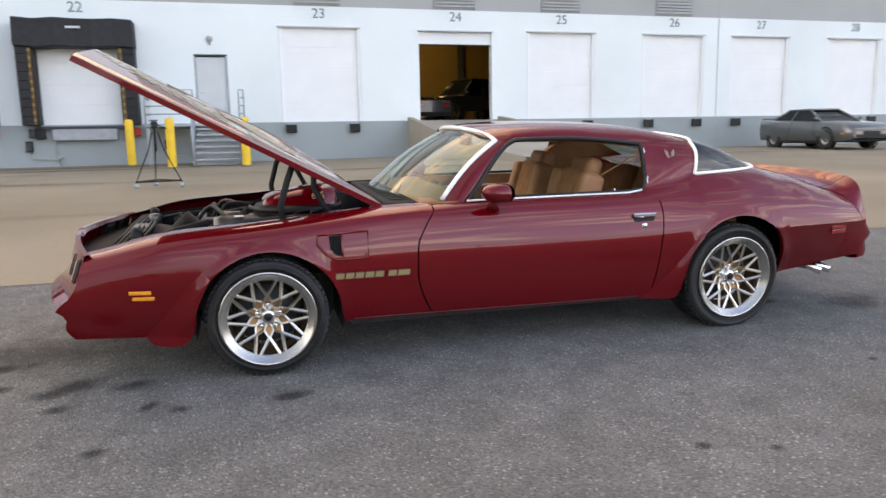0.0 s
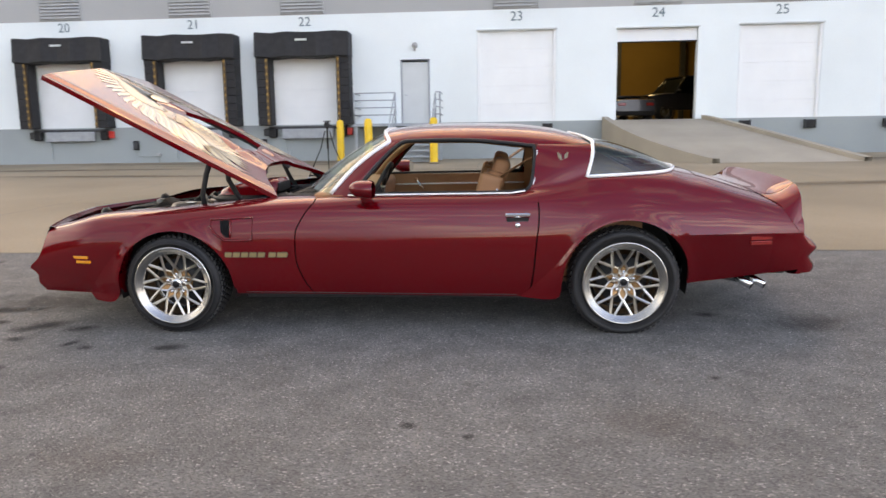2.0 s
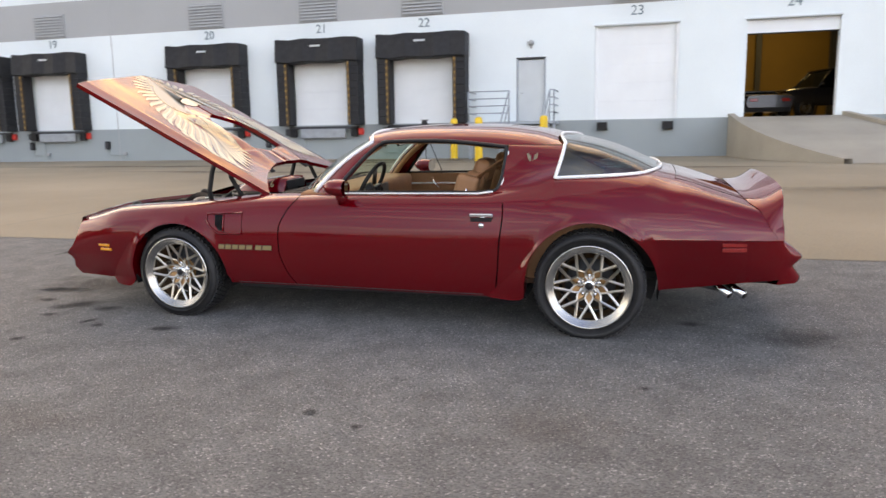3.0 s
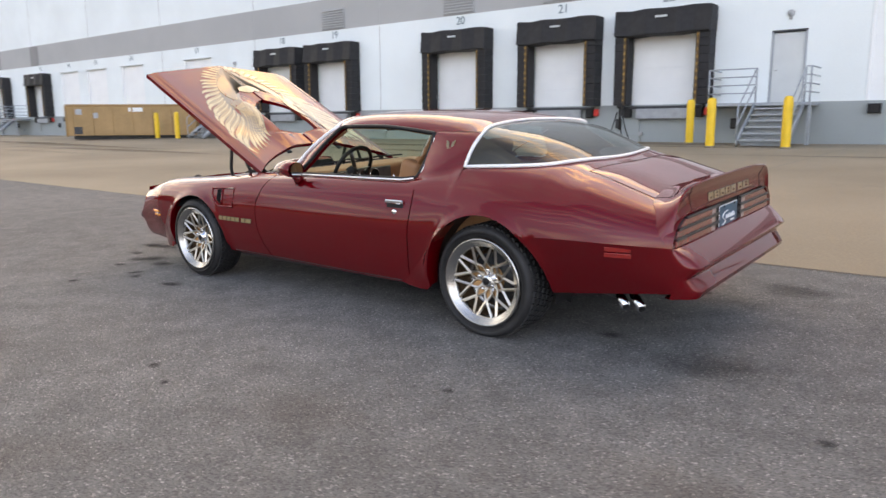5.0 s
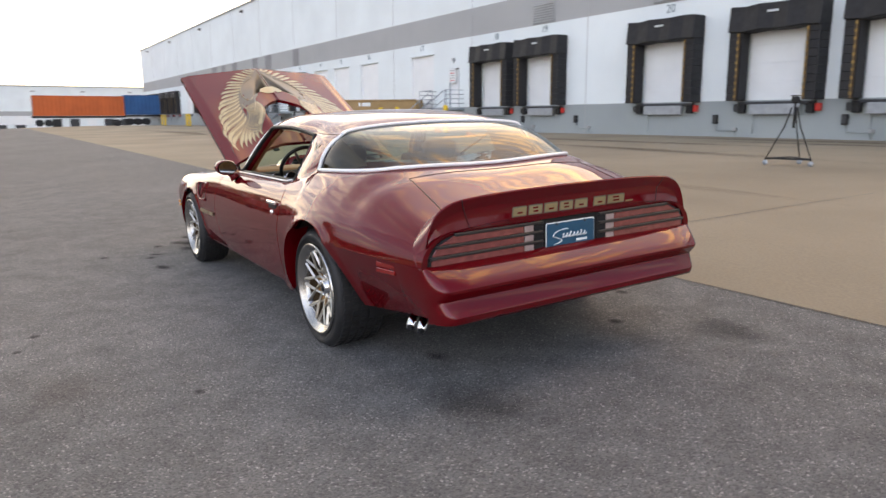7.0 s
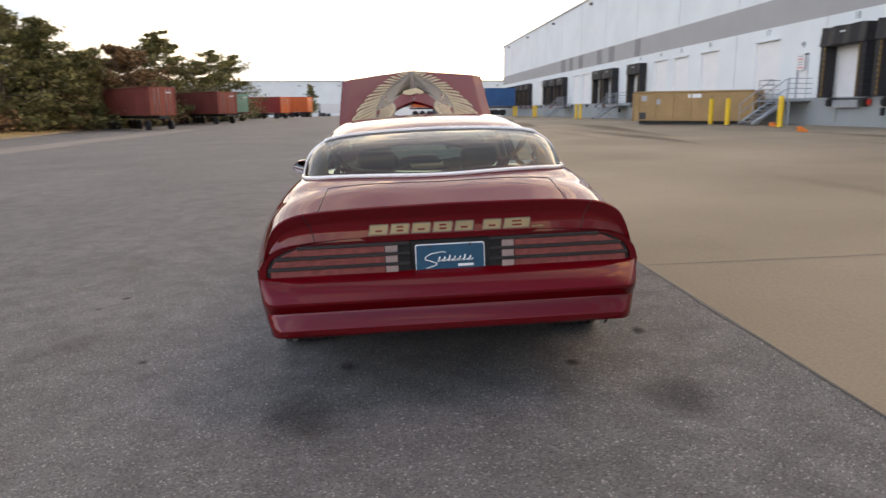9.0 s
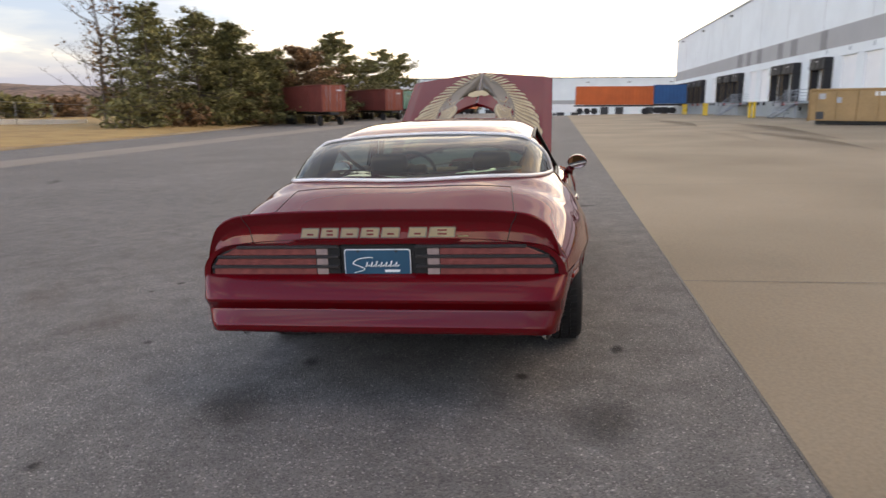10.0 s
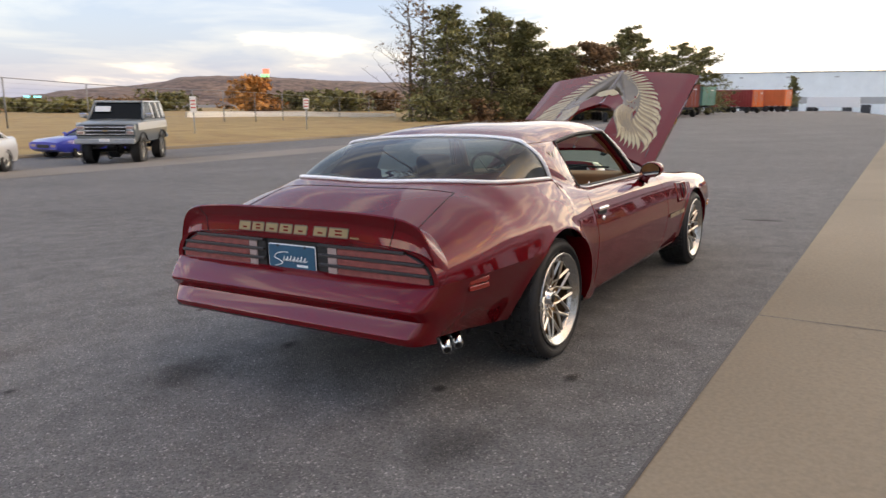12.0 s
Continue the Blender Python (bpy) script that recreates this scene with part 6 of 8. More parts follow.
# engine bay
def engine_bay():
    for s in (-1, 1):
        sheet("inner_fender", [(x, s * y, z) for x in (-2.12, -1.6, -1.0, -0.62) for y, z in ((0.715, 0.64 + 0.1 * (x + 2.12)), (0.66, 0.55), (0.55, 0.42), (0.50, 0.24))], quads(4, 4), BLACK_SOFT, car)
    box("firewall", (0.05, 1.44, 0.5), (-0.64, 0, 0.56), BLACK_SOFT, car, 0.01)
    box("radiator", (0.09, 1.02, 0.36), (-2.04, 0, 0.44), BLACK_SOFT, car, 0.015)
    box("radiator_support", (0.16, 1.40, 0.05), (-2.08, 0, 0.615), BLACK_SOFT, car, 0.012)
    box("bay_floor", (1.5, 1.1, 0.03), (-1.35, 0, 0.22), BLACK, car, 0.005)
    box("cowl_panel", (0.20, 1.36, 0.025), (-0.62, 0, 0.808), BLACK_SOFT, car, 0.008)
    for k in range(14):
        box("cowl_slot", (0.10, 0.03, 0.006), (-0.62, -0.52 + 0.08 * k, 0.823), BLACK, car, 0.002)
    block = box("engine_block", (0.70, 0.56, 0.36), (-1.20, 0, 0.45), BLACK_SOFT, car, 0.04)
    for s in (-1, 1):
        box("valve_cover", (0.58, 0.15, 0.11), (-1.20, s * 0.25, 0.655), BLACK_SOFT, block, 0.03, "", Matrix.Rotation(radians(-s * 28), 4, "X"))
        for k in range(4):
            tube("spark_lead", [(-1.42 + 0.15 * k, s * 0.33, 0.60), (-1.40 + 0.14 * k, s * 0.40, 0.70), (-1.25 + 0.08 * k, s * 0.30, 0.745), (-0.93, s * 0.12, 0.74)], 0.006, BLACK, block, 5)
        tube("exhaust_manifold", [(-1.45, s * 0.34, 0.50), (-1.2, s * 0.38, 0.47), (-0.95, s * 0.36, 0.40)], 0.04, GREY_METAL, block, 10)
    box("intake_manifold", (0.52, 0.30, 0.08), (-1.20, 0, 0.655), GREY_METAL, block, 0.02)
    lathe("air_cleaner", [(0.0, 0.775), (0.20, 0.775), (0.245, 0.765), (0.255, 0.745), (0.255, 0.70), (0.22, 0.69)], BLACK, block, 40, "z", (-1.16, 0, 0), "black round air cleaner")
    lathe("cleaner_seal", [(0.255, 0.735), (0.28, 0.742), (0.285, 0.755), (0.27, 0.765)], BLACK, block, 40, "z", (-1.16, 0, 0))
    # shaker scoop
    sc = new("shaker_scoop")
    sc.parent = car
    sc["label"] = "maroon shaker hood scoop with engine size on its flank"
    v = []
    xs = [-1.36, -1.34, -1.28, -1.15, -1.02, -0.94, -0.925]
    hs = [0.02, 0.04, 0.062, 0.085, 0.098, 0.10, 0.075]
    ws = [0.10, 0.13, 0.16, 0.185, 0.19, 0.18, 0.16]
    for x, h, w in zip(xs, hs, ws):
        for y, z in ((-w - 0.03, 0.0), (-w - 0.012, 0.5), (-w * 0.86, 0.92), (-w * 0.5, 1.0), (0, 1.05), (w * 0.5, 1.0), (w * 0.86, 0.92), (w + 0.012, 0.5), (w + 0.03, 0.0)):
            v.append((x, y, 0.775 + h * z))
    sheet("scoop_shell", v, quads(len(xs), 9), PAINT, sc)
    box("scoop_mouth", (0.01, 0.30, 0.065), (-0.924, 0, 0.82), BLACK, sc, 0.004)
    for s in (-1, 1):
        m = Matrix.Translation((-1.04, s * 0.2075, 0.828)) @ Matrix.Rotation(radians(0 if s < 0 else 180), 4, "Z") @ Matrix.Rotation(radians(72), 4, "X")
        text_mesh("size_mark", "6.6", 0.065, GOLD_PALE, m, sc, 0.001)
    # radiator shroud, hoses, battery, washer bottle, brake booster, belts
    shroud = [(-1.98, 0.46), (-1.90, 0.43), (-1.80, 0.36), (-1.74, 0.30), (-1.62, 0.27)]
    v = []
    for x, r in shroud:
        for k in range(17):
            t = math.pi * k / 16
            v.append((x, r * math.cos(t) * (1.15 if x < -1.85 else 1), 0.40 + r * math.sin(t) * (0.58 if x < -1.85 else 0.95)))
    sheet("fan_shroud", v, quads(len(shroud), 17), BLACK_SOFT, car)
    tube("radiator_hose", [(-1.98, -0.30, 0.62), (-1.85, -0.26, 0.66), (-1.68, -0.12, 0.68), (-1.52, -0.02, 0.65)], 0.024, BLACK, car, 10)
    tube("radiator_hose", [(-1.5, 0.1, 0.64), (-1.6, 0.3, 0.68), (-1.3, 0.46, 0.70), (-0.9, 0.44, 0.70)], 0.018, BLACK, car, 10)
    tube("heater_hose", [(-1.55, -0.16, 0.66), (-1.45, -0.38, 0.72), (-1.1, -0.46, 0.74), (-0.75, -0.40, 0.74), (-0.66, -0.36, 0.70)], 0.013, BLACK, car, 8)
    tube("heater_hose", [(-1.50, -0.20, 0.67), (-1.38, -0.42, 0.70), (-1.05, -0.50, 0.71), (-0.70, -0.46, 0.70)], 0.011, BLACK, car, 8)
    lathe("brake_booster", [(0.0, -0.06), (0.10, -0.055), (0.13, -0.02), (0.13, 0.04), (0.10, 0.07)], BLACK, car, 24, "x", (-0.74, -0.46, 0.68))
    box("master_cylinder", (0.16, 0.08, 0.09), (-0.88, -0.46, 0.70), GREY_METAL, car, 0.015)
    box("battery", (0.24, 0.17, 0.19), (-1.86, -0.52, 0.52), BLACK, car, 0.012)
    box("battery_label", (0.12, 0.10, 0.004), (-1.86, -0.52, 0.619), WHITE_PAINT, car, 0.001, "pale label")
    box("washer_bottle", (0.20, 0.12, 0.18), (-1.72, 0.55, 0.54), LAMP_CLEAR, car, 0.02)
    lathe("alternator", [(0.0, -0.07), (0.06, -0.07), (0.075, -0.04), (0.075, 0.05), (0.05, 0.08)], GREY_METAL, car, 20, "x", (-1.55, 0.28, 0.62))
    lathe("ac_compressor", [(0.0, -0.14), (0.07, -0.14), (0.08, -0.1), (0.08, 0.08), (0.06, 0.12)], GREY_METAL, car, 20, "x", (-1.50, -0.27, 0.66))
    box("compressor_tag", (0.05, 0.06, 0.004), (-1.5, -0.30, 0.738), WHITE_PAINT, car, 0.001)
    lathe("heater_box", [(0.0, 0.0), (0.12, 0.0), (0.14, 0.06), (0.13, 0.16)], BLACK_SOFT, car, 20, "x", (-0.83, 0.42, 0.66))
    for k in range(5):
        tube("vacuum_line", [(-1.3 + 0.1 * k, 0.1, 0.76), (-1.0 + 0.05 * k, 0.30 + 0.03 * k, 0.79), (-0.7, 0.2 + 0.06 * k, 0.78)], 0.005, BLACK, car, 5)
    for k in range(4):
        tube("wiring", [(-1.9 + 0.1 * k, -0.62, 0.60), (-1.5, -0.60 - 0.01 * k, 0.68 + 0.01 * k), (-1.1, -0.61, 0.71), (-0.7, -0.55, 0.76)], 0.008, BLACK, car, 5)
    box("hood_latch", (0.10, 0.16, 0.03), (-2.06, 0.0, 0.655), GREY_METAL, car, 0.01)
    box("relay_box", (0.12, 0.10, 0.07), (-1.99, -0.60, 0.63), BLACK, car, 0.012)
    box("washer_cap", (0.05, 0.05, 0.03), (-1.74, 0.55, 0.645), WHITE_PAINT, car, 0.008)
    lathe("radiator_cap", [(0.0, 0.69), (0.03, 0.69), (0.036, 0.675), (0.036, 0.65)], GREY_METAL, car, 18, "z", (-2.02, 0.34, 0))
    for s in (-1, 1):
        tube("support_brace", [(-2.10, s * 0.30, 0.645), (-1.92, s * 0.46, 0.66), (-1.70, s * 0.62, 0.66)], 0.012, BLACK, car, 6)
        lathe("horn", [(0.0, -0.03), (0.05, -0.025), (0.055, 0.0), (0.03, 0.03)], BLACK, car, 16, "x", (-2.03, s * 0.45, 0.67))
    for k in range(6):
        tube("lamp_loom", [(-2.14 + 0.025 * k, -0.66, 0.646), (-2.12 + 0.03 * k, -0.2, 0.66 + 0.006 * k), (-2.13 + 0.025 * k, 0.2, 0.655), (-2.12 + 0.02 * k, 0.66, 0.646)], 0.006 + 0.002 * (k % 3), BLACK, car, 5)
    rb = random.Random(8)
    for k in range(22):
        x, y = rb.uniform(-1.9, -0.8), rb.uniform(-0.6, 0.6)
        p = [(x, y, 0.60), (x + rb.uniform(-0.1, 0.2), y + rb.uniform(-0.15, 0.15), rb.uniform(0.66, 0.73)), (x + rb.uniform(0.1, 0.4), y + rb.uniform(-0.2, 0.2), rb.uniform(0.64, 0.72)), (min(x + rb.uniform(0.3, 0.5), -0.66), y * 0.8, 0.60)]
        tube("hose", [tuple(q) for q in smooth_line(p, 4)], rb.choice((0.006, 0.009, 0.014)), BLACK, car, 6)
    for k in range(10):
        x, y = rb.uniform(-1.95, -0.8), rb.choice((-1, 1)) * rb.uniform(0.38, 0.62)
        box("bracket", (rb.uniform(0.05, 0.14), rb.uniform(0.04, 0.1), rb.uniform(0.05, 0.12)), (x, y, rb.uniform(0.56, 0.64)), BLACK_SOFT if k % 3 else GREY_METAL, car, 0.01, "", Matrix.Rotation(rb.uniform(0, 1.5), 4, "Z"))
    for s in (-1, 1):
        tube("wiper_arm", [(-0.57, s * 0.2 - 0.1, 0.845), (-0.50, s * 0.2 + 0.10, 0.872), (-0.45, s * 0.2 + 0.32, 0.868)], 0.007, BLACK, car, 5)


engine_bay()


# cabin
def soft_block(name, size, at, material, parent, bevel, turn=None, label=""):
    ob = part(name, cube_bm(size, at, bevel, turn, 4), material, parent, label)
    ob.data.polygons.foreach_set("use_smooth", [True] * len(ob.data.polygons))
    return ob


def bucket_seat(y):
    st = new("bucket_seat")
    st.parent = car
    st["label"] = "tan ribbed cloth high-back bucket seat"
    lean = Matrix.Rotation(radians(16), 4, "Y")
    soft_block("cushion", (0.50, 0.50, 0.16), (0.28, y, 0.48), TAN_CLOTH, st, 0.05, Matrix.Rotation(radians(-6), 4, "Y"))
    for k in (-1, 1):
        soft_block("bolster", (0.15, 0.10, 0.46), (0.53, y + k * 0.20, 0.71), TAN, st, 0.04, lean)
    back = soft_block("backrest", (0.13, 0.36, 0.50), (0.555, y, 0.705), TAN_CLOTH, st, 0.05, lean)
    for k in range(7):
        soft_block("rib", (0.02, 0.30, 0.042), (0.475 + 0.0172 * k, y, 0.56 + 0.058 * k), TAN_CLOTH, back, 0.009, lean)
    soft_block("head_rest", (0.11, 0.26, 0.15), (0.645, y, 0.950), TAN, st, 0.05, lean)
    return st


for y in (-0.36, 0.36):
    bucket_seat(y)
soft_block("rear_seat", (0.40, 1.10, 0.16), (0.98, 0, 0.52), TAN_CLOTH, car, 0.06)
for y in (-0.30, 0.30):
    soft_block("rear_backrest", (0.16, 0.50, 0.46), (1.20, y, 0.72), TAN_CLOTH, car, 0.06, Matrix.Rotation(radians(22), 4, "Y"))
box("parcel_shelf", (0.46, 1.20, 0.03), (1.50, 0, 0.885), CABIN_DARK, car, 0.01)
box("cabin_floor", (1.9, 1.56, 0.03), (0.30, 0, 0.30), CABIN_DARK, car, 0.005)
box("console", (0.70, 0.20, 0.24), (0.15, 0, 0.44), TAN, car, 0.03)
tube("shifter", [(0.10, 0, 0.55), (0.06, 0, 0.70)], 0.012, CHROME, car, 8)
dash = soft_block("dashboard", (0.34, 1.44, 0.17), (-0.37, 0, 0.755), TAN, car, 0.05)
for k in range(5):
    yy = -0.56 + 0.115 * k
    lathe("gauge", [(0.0, 0.004), (0.036, 0.004), (0.042, 0.012), (0.046, 0.0)], BLACK, dash, 20, "x", (-0.196, yy, 0.765))
    lathe("gauge_ring", [(0.044, 0.004), (0.05, 0.008), (0.052, 0.0)], CHROME, dash, 20, "x", (-0.197, yy, 0.765))
box("instrument_panel", (0.012, 0.78, 0.125), (-0.20, -0.30, 0.762), GREY_METAL, dash, 0.01, "engine-turned alloy instrument panel")
sw = new("steering_wheel")
sw.parent = car
SW = Matrix.Translation((-0.165, -0.36, 0.838)) @ Matrix.Rotation(radians(-62), 4, "Y")
tube("rim", [tuple(SW @ Vector((0.175 * math.cos(t), 0.175 * math.sin(t), 0))) for t in np.linspace(0, 2 * math.pi, 33)[:-1]], 0.0145, BLACK, sw, 8, True)
for k in range(3):
    t = math.pi / 2 + k * 2 * math.pi / 3
    tube("spoke", [tuple(SW @ Vector((0.03 * math.cos(t), 0.03 * math.sin(t), -0.02))), tuple(SW @ Vector((0.168 * math.cos(t), 0.168 * math.sin(t), 0)))], 0.012, GREY_METAL, sw, 6, flat=(1.3, 0.4))
tube("column", [tuple(SW @ Vector((0, 0, -0.01))), (-0.42, -0.36, 0.70)], 0.035, BLACK, sw, 12)
for s in (-1, 1):
    card = new("door_card")
    card.parent = car
    sheet("lining", [(x, s * y, z) for x in (-0.5, 0.0, 0.5, 0.86) for y, z in ((0.78, 0.832), (0.775, 0.70), (0.76, 0.55), (0.76, 0.30))], quads(4, 4), TAN, card)
    box("arm_rest", (0.55, 0.07, 0.06), (0.18, s * 0.735, 0.60), TAN, card, 0.02)
    tube("window_sweep", [(-0.28, s * 0.79, 0.838), (0.0, s * 0.793, 0.842), (0.7, s * 0.795, 0.846), (0.79, s * 0.788, 0.856)], 0.010, BLACK, card, 6)
    tube("trim_strip", [(-0.45, s * 0.772, 0.745), (0.84, s * 0.772, 0.755)], 0.007, BRIGHT, card, 6)
    tube("window_crank", [(0.02, s * 0.765, 0.71), (0.02, s * 0.735, 0.71), (-0.04, s * 0.735, 0.79)], 0.009, CHROME, card, 6)
    lathe("crank_knob", [(0.0, 0.0), (0.014, 0.004), (0.014, 0.03), (0.0, 0.034)], TAN, card, 10, "y", (-0.04, s * 0.72, 0.79))
    tube("lock_pin", [(0.62, s * 0.79, 0.83), (0.62, s * 0.79, 0.865)], 0.006, CHROME, card, 8)
    sheet("quarter_lining", [(x, s * y, z) for x in (0.84, 1.0, 1.18, 1.5) for y, z in ((0.64 if x < 1.2 else 0.6, 1.10 if x < 1.2 else 0.93), (0.74, 0.90), (0.75, 0.6), (0.75, 0.3))], quads(4, 4), TAN, car)
    v, f = tube_data([(0.60, s * 0.53, 0.83), (0.66, s * 0.56, 0.93), (0.80, s * 0.62, 1.02), (0.90, s * 0.625, 1.07)], 0.03, 6, flat=(1.0, 0.15))
    sheet("seat_belt", v, f, TAN, car)
    box("belt_buckle", (0.03, 0.06, 0.085), (0.555, s * 0.52, 0.86), CHROME, car, 0.006)
    tube("pillar_lining", [(p[0] + 0.05, s * abs(p[1]) * 0.955, p[2] - 0.012) for p in ws_r], 0.022, TAN, car, 8)
# headliner follows the roof
hl_v = []
for i in range(14):
    for j in range(15):
        x, y, z = roof_point(0.03 + 0.94 * i / 13, (-1 + 2 * j / 14) * 0.93)
        hl_v.append((x, y * 0.97, z - 0.03))
sheet("headliner", hl_v, quads(14, 15, 0, True), TAN, car)
rm = new("rear_view_mirror")
rm.parent = car
box("housing", (0.02, 0.20, 0.055), (-0.05, 0.0, 1.125), BLACK, rm, 0.012)
box("glass", (0.004, 0.185, 0.042), (-0.038, 0.0, 1.125), CHROME, rm, 0.001)
tube("stem", [(-0.06, 0, 1.15), (-0.09, 0, 1.185)], 0.008, CHROME, rm, 6)
for s in (-1, 1):
    box("sun_visor", (0.10, 0.42, 0.014), (-0.02, s * 0.30, 1.165), TAN, car, 0.006, "", Matrix.Rotation(radians(25), 4, "Y"))
# underbody
tube("rear_axle", [(REAR_AXLE, -0.66, 0.318), (REAR_AXLE, 0.66, 0.318)], 0.04, STEEL_DARK, car, 10)
tube("front_beam", [(FRONT_AXLE, -0.62, 0.28), (FRONT_AXLE, 0.62, 0.28)], 0.04, STEEL_DARK, car, 10)
box("fuel_tank", (0.55, 0.9, 0.16), (1.98, 0, 0.34), STEEL_DARK, car, 0.03)


# ---- parked vehicles ----
SILVER = mat("silver_paint", (0.13, 0.135, 0.14), 0.32, metal=0.6, vary=0.05, coat=0.8)
BLUE_PAINT = mat("blue_paint", (0.035, 0.05, 0.42), 0.3, vary=0.05, coat=0.8)
WHITE_CAR = mat("white_car_paint", (0.72, 0.74, 0.74), 0.3, vary=0.03, coat=0.8)
TRUCK_GREY = mat("grey_truck_paint", (0.155, 0.18, 0.19), 0.3, metal=0.2, vary=0.06, coat=0.6)
TRUCK_ROOF = mat("grey_truck_roof", (0.40, 0.44, 0.46), 0.4, vary=0.05, coat=0.4)
TRUCK_PALE = mat("pale_truck_roof", (0.62, 0.66, 0.68), 0.4, vary=0.05, coat=0.4)
DARK_CAR = mat("dark_car_paint", (0.03, 0.03, 0.035), 0.25, vary=0.1, coat=0.8)
DARK_GLASS = mat("dark_window_glass", (0.006, 0.008, 0.009), 0.1, vary=0.05, spec=0.15)


def loft_body(name, rings, material, parent, label=""):
    """rings: lists of points of equal length, from one end to the other."""
    n = len(rings[0])
    v = [p for r in rings for p in r]
    f = [tuple(reversed(range(n)))] + [tuple((len(rings) - 1) * n + k for k in range(n))]
    for i in range(len(rings) - 1):
        for k in range(n):
            a, b = i * n, (i + 1) * n
            f.append((a + k, a + (k + 1) % n, b + (k + 1) % n, b + k))
    ob = sheet(name, v, f, material, parent, True, label)
    return crisp(ob, 38)


def vehicle(name, m, label, category, paint, stations, cabin, wheels, width, roof_paint=None, pillars=True, bumper=None):
    """stations: (x, sill z, belt z, half width); cabin: (x0, x1 at belt, x2, x3 at roof, belt z, roof z, half width low, half width high); faces +x."""
    d = thing(name, m, label, category)
    rings = []
    for x, z0, z1, w in stations:
        h = z1 - z0
        rings.append([(x, -w * 0.93, z0), (x, -w, z0 + 0.3 * h), (x, -w, z0 + 0.62 * h), (x, -w * 0.95, z0 + 0.92 * h), (x, -w * 0.85, z1), (x, 0, z1 + 0.02), (x, w * 0.85, z1), (x, w * 0.95, z0 + 0.92 * h), (x, w, z0 + 0.62 * h), (x, w, z0 + 0.3 * h), (x, w * 0.93, z0)])
    loft_body("body", rings, paint, d)
    x0, x1, x2, x3, zb, zr, wl, wh = cabin
    zb -= 0.02
    loft_body("cabin_glass", [[(x0, -wl, zb), (x1, -wl, zb), (x1, wl, zb), (x0, wl, zb)], [(x2, -wh, zr - 0.04), (x3, -wh, zr - 0.04), (x3, wh, zr - 0.04), (x2, wh, zr - 0.04)]], DARK_GLASS, d)
    r = part("roof", cube_bm((x3 - x2 + 0.12, 2 * wh + 0.08, 0.07), ((x2 + x3) / 2, 0, zr - 0.02), 0.03, None, 2), roof_paint or paint, d)
    for s in (-1, 1):
        tube("pillar", [(x0, s * wl, zb), (x2, s * wh, zr - 0.03)], 0.045, roof_paint or paint, d, 6)
        tube("pillar", [(x1, s * wl, zb), (x3, s * wh, zr - 0.03)], 0.045, paint, d, 6)
        if pillars:
            xm, xn = x0 + 0.42 * (x1 - x0), x2 + 0.42 * (x3 - x2)
            tube("pillar", [(xm, s * wl, zb), (xn, s * wh, zr - 0.03)], 0.035, paint, d, 6)
        box("mirror", (0.1, 0.16, 0.1), (x1 - 0.12, s * (wl + 0.12), zb + 0.1), paint, d, 0.03)
        box("headlamp", (0.06, 0.26, 0.12), (stations[-1][0] - 0.02, s * (stations[-1][3] * 0.72), stations[-1][2] - 0.14), LAMP_CLEAR, d, 0.02)
        box("tail_lamp", (0.05, 0.3, 0.12), (stations[0][0] + 0.01, s * (stations[0][3] * 0.7), stations[0][2] - 0.16), LAMP_RED, d, 0.02)
    box("grille", (0.05, stations[-1][3] * 0.9, 0.14), (stations[-1][0], 0, stations[-1][2] - 0.16), BLACK, d, 0.02)
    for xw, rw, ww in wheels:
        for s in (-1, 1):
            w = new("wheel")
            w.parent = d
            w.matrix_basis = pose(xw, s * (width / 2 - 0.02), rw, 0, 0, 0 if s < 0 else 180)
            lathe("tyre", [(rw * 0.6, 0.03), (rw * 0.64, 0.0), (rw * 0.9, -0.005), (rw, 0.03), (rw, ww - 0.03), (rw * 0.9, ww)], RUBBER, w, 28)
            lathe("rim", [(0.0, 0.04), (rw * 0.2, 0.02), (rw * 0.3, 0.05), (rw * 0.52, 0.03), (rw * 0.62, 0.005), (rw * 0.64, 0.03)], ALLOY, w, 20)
            # flat black ring stands in for the shade inside the wheel arch
            lathe("arch_shade", [(rw * 1.18, -0.001), (rw * 1.0, -0.004)], BLACK, w, 28)
    if bumper:
        for x, z, h in bumper:
            box("bumper", (0.16, width * 0.98, h), (x, 0, z), STEEL, d, 0.03, "chrome-grey bumper")
    return d


# silver coupe by the dock wall
gx, gy = 19.0, 17.2
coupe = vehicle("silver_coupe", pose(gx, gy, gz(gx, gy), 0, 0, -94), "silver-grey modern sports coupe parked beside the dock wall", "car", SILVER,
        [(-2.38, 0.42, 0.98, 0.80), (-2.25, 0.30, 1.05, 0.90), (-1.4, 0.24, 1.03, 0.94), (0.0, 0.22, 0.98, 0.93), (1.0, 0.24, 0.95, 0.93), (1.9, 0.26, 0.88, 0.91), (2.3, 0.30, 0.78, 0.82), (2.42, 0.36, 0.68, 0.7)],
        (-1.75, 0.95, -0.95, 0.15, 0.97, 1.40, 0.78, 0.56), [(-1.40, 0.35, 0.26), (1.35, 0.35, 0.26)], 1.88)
box("lower_grille", (0.05, 1.2, 0.10), (2.425, 0, 0.42), BLACK, coupe, 0.02)
box("upper_grille", (0.10, 1.0, 0.16), (2.36, 0, 0.62), BLACK, coupe, 0.04)
box("front_splitter", (0.34, 1.5, 0.05), (2.24, 0, 0.27), BLACK, coupe, 0.02)
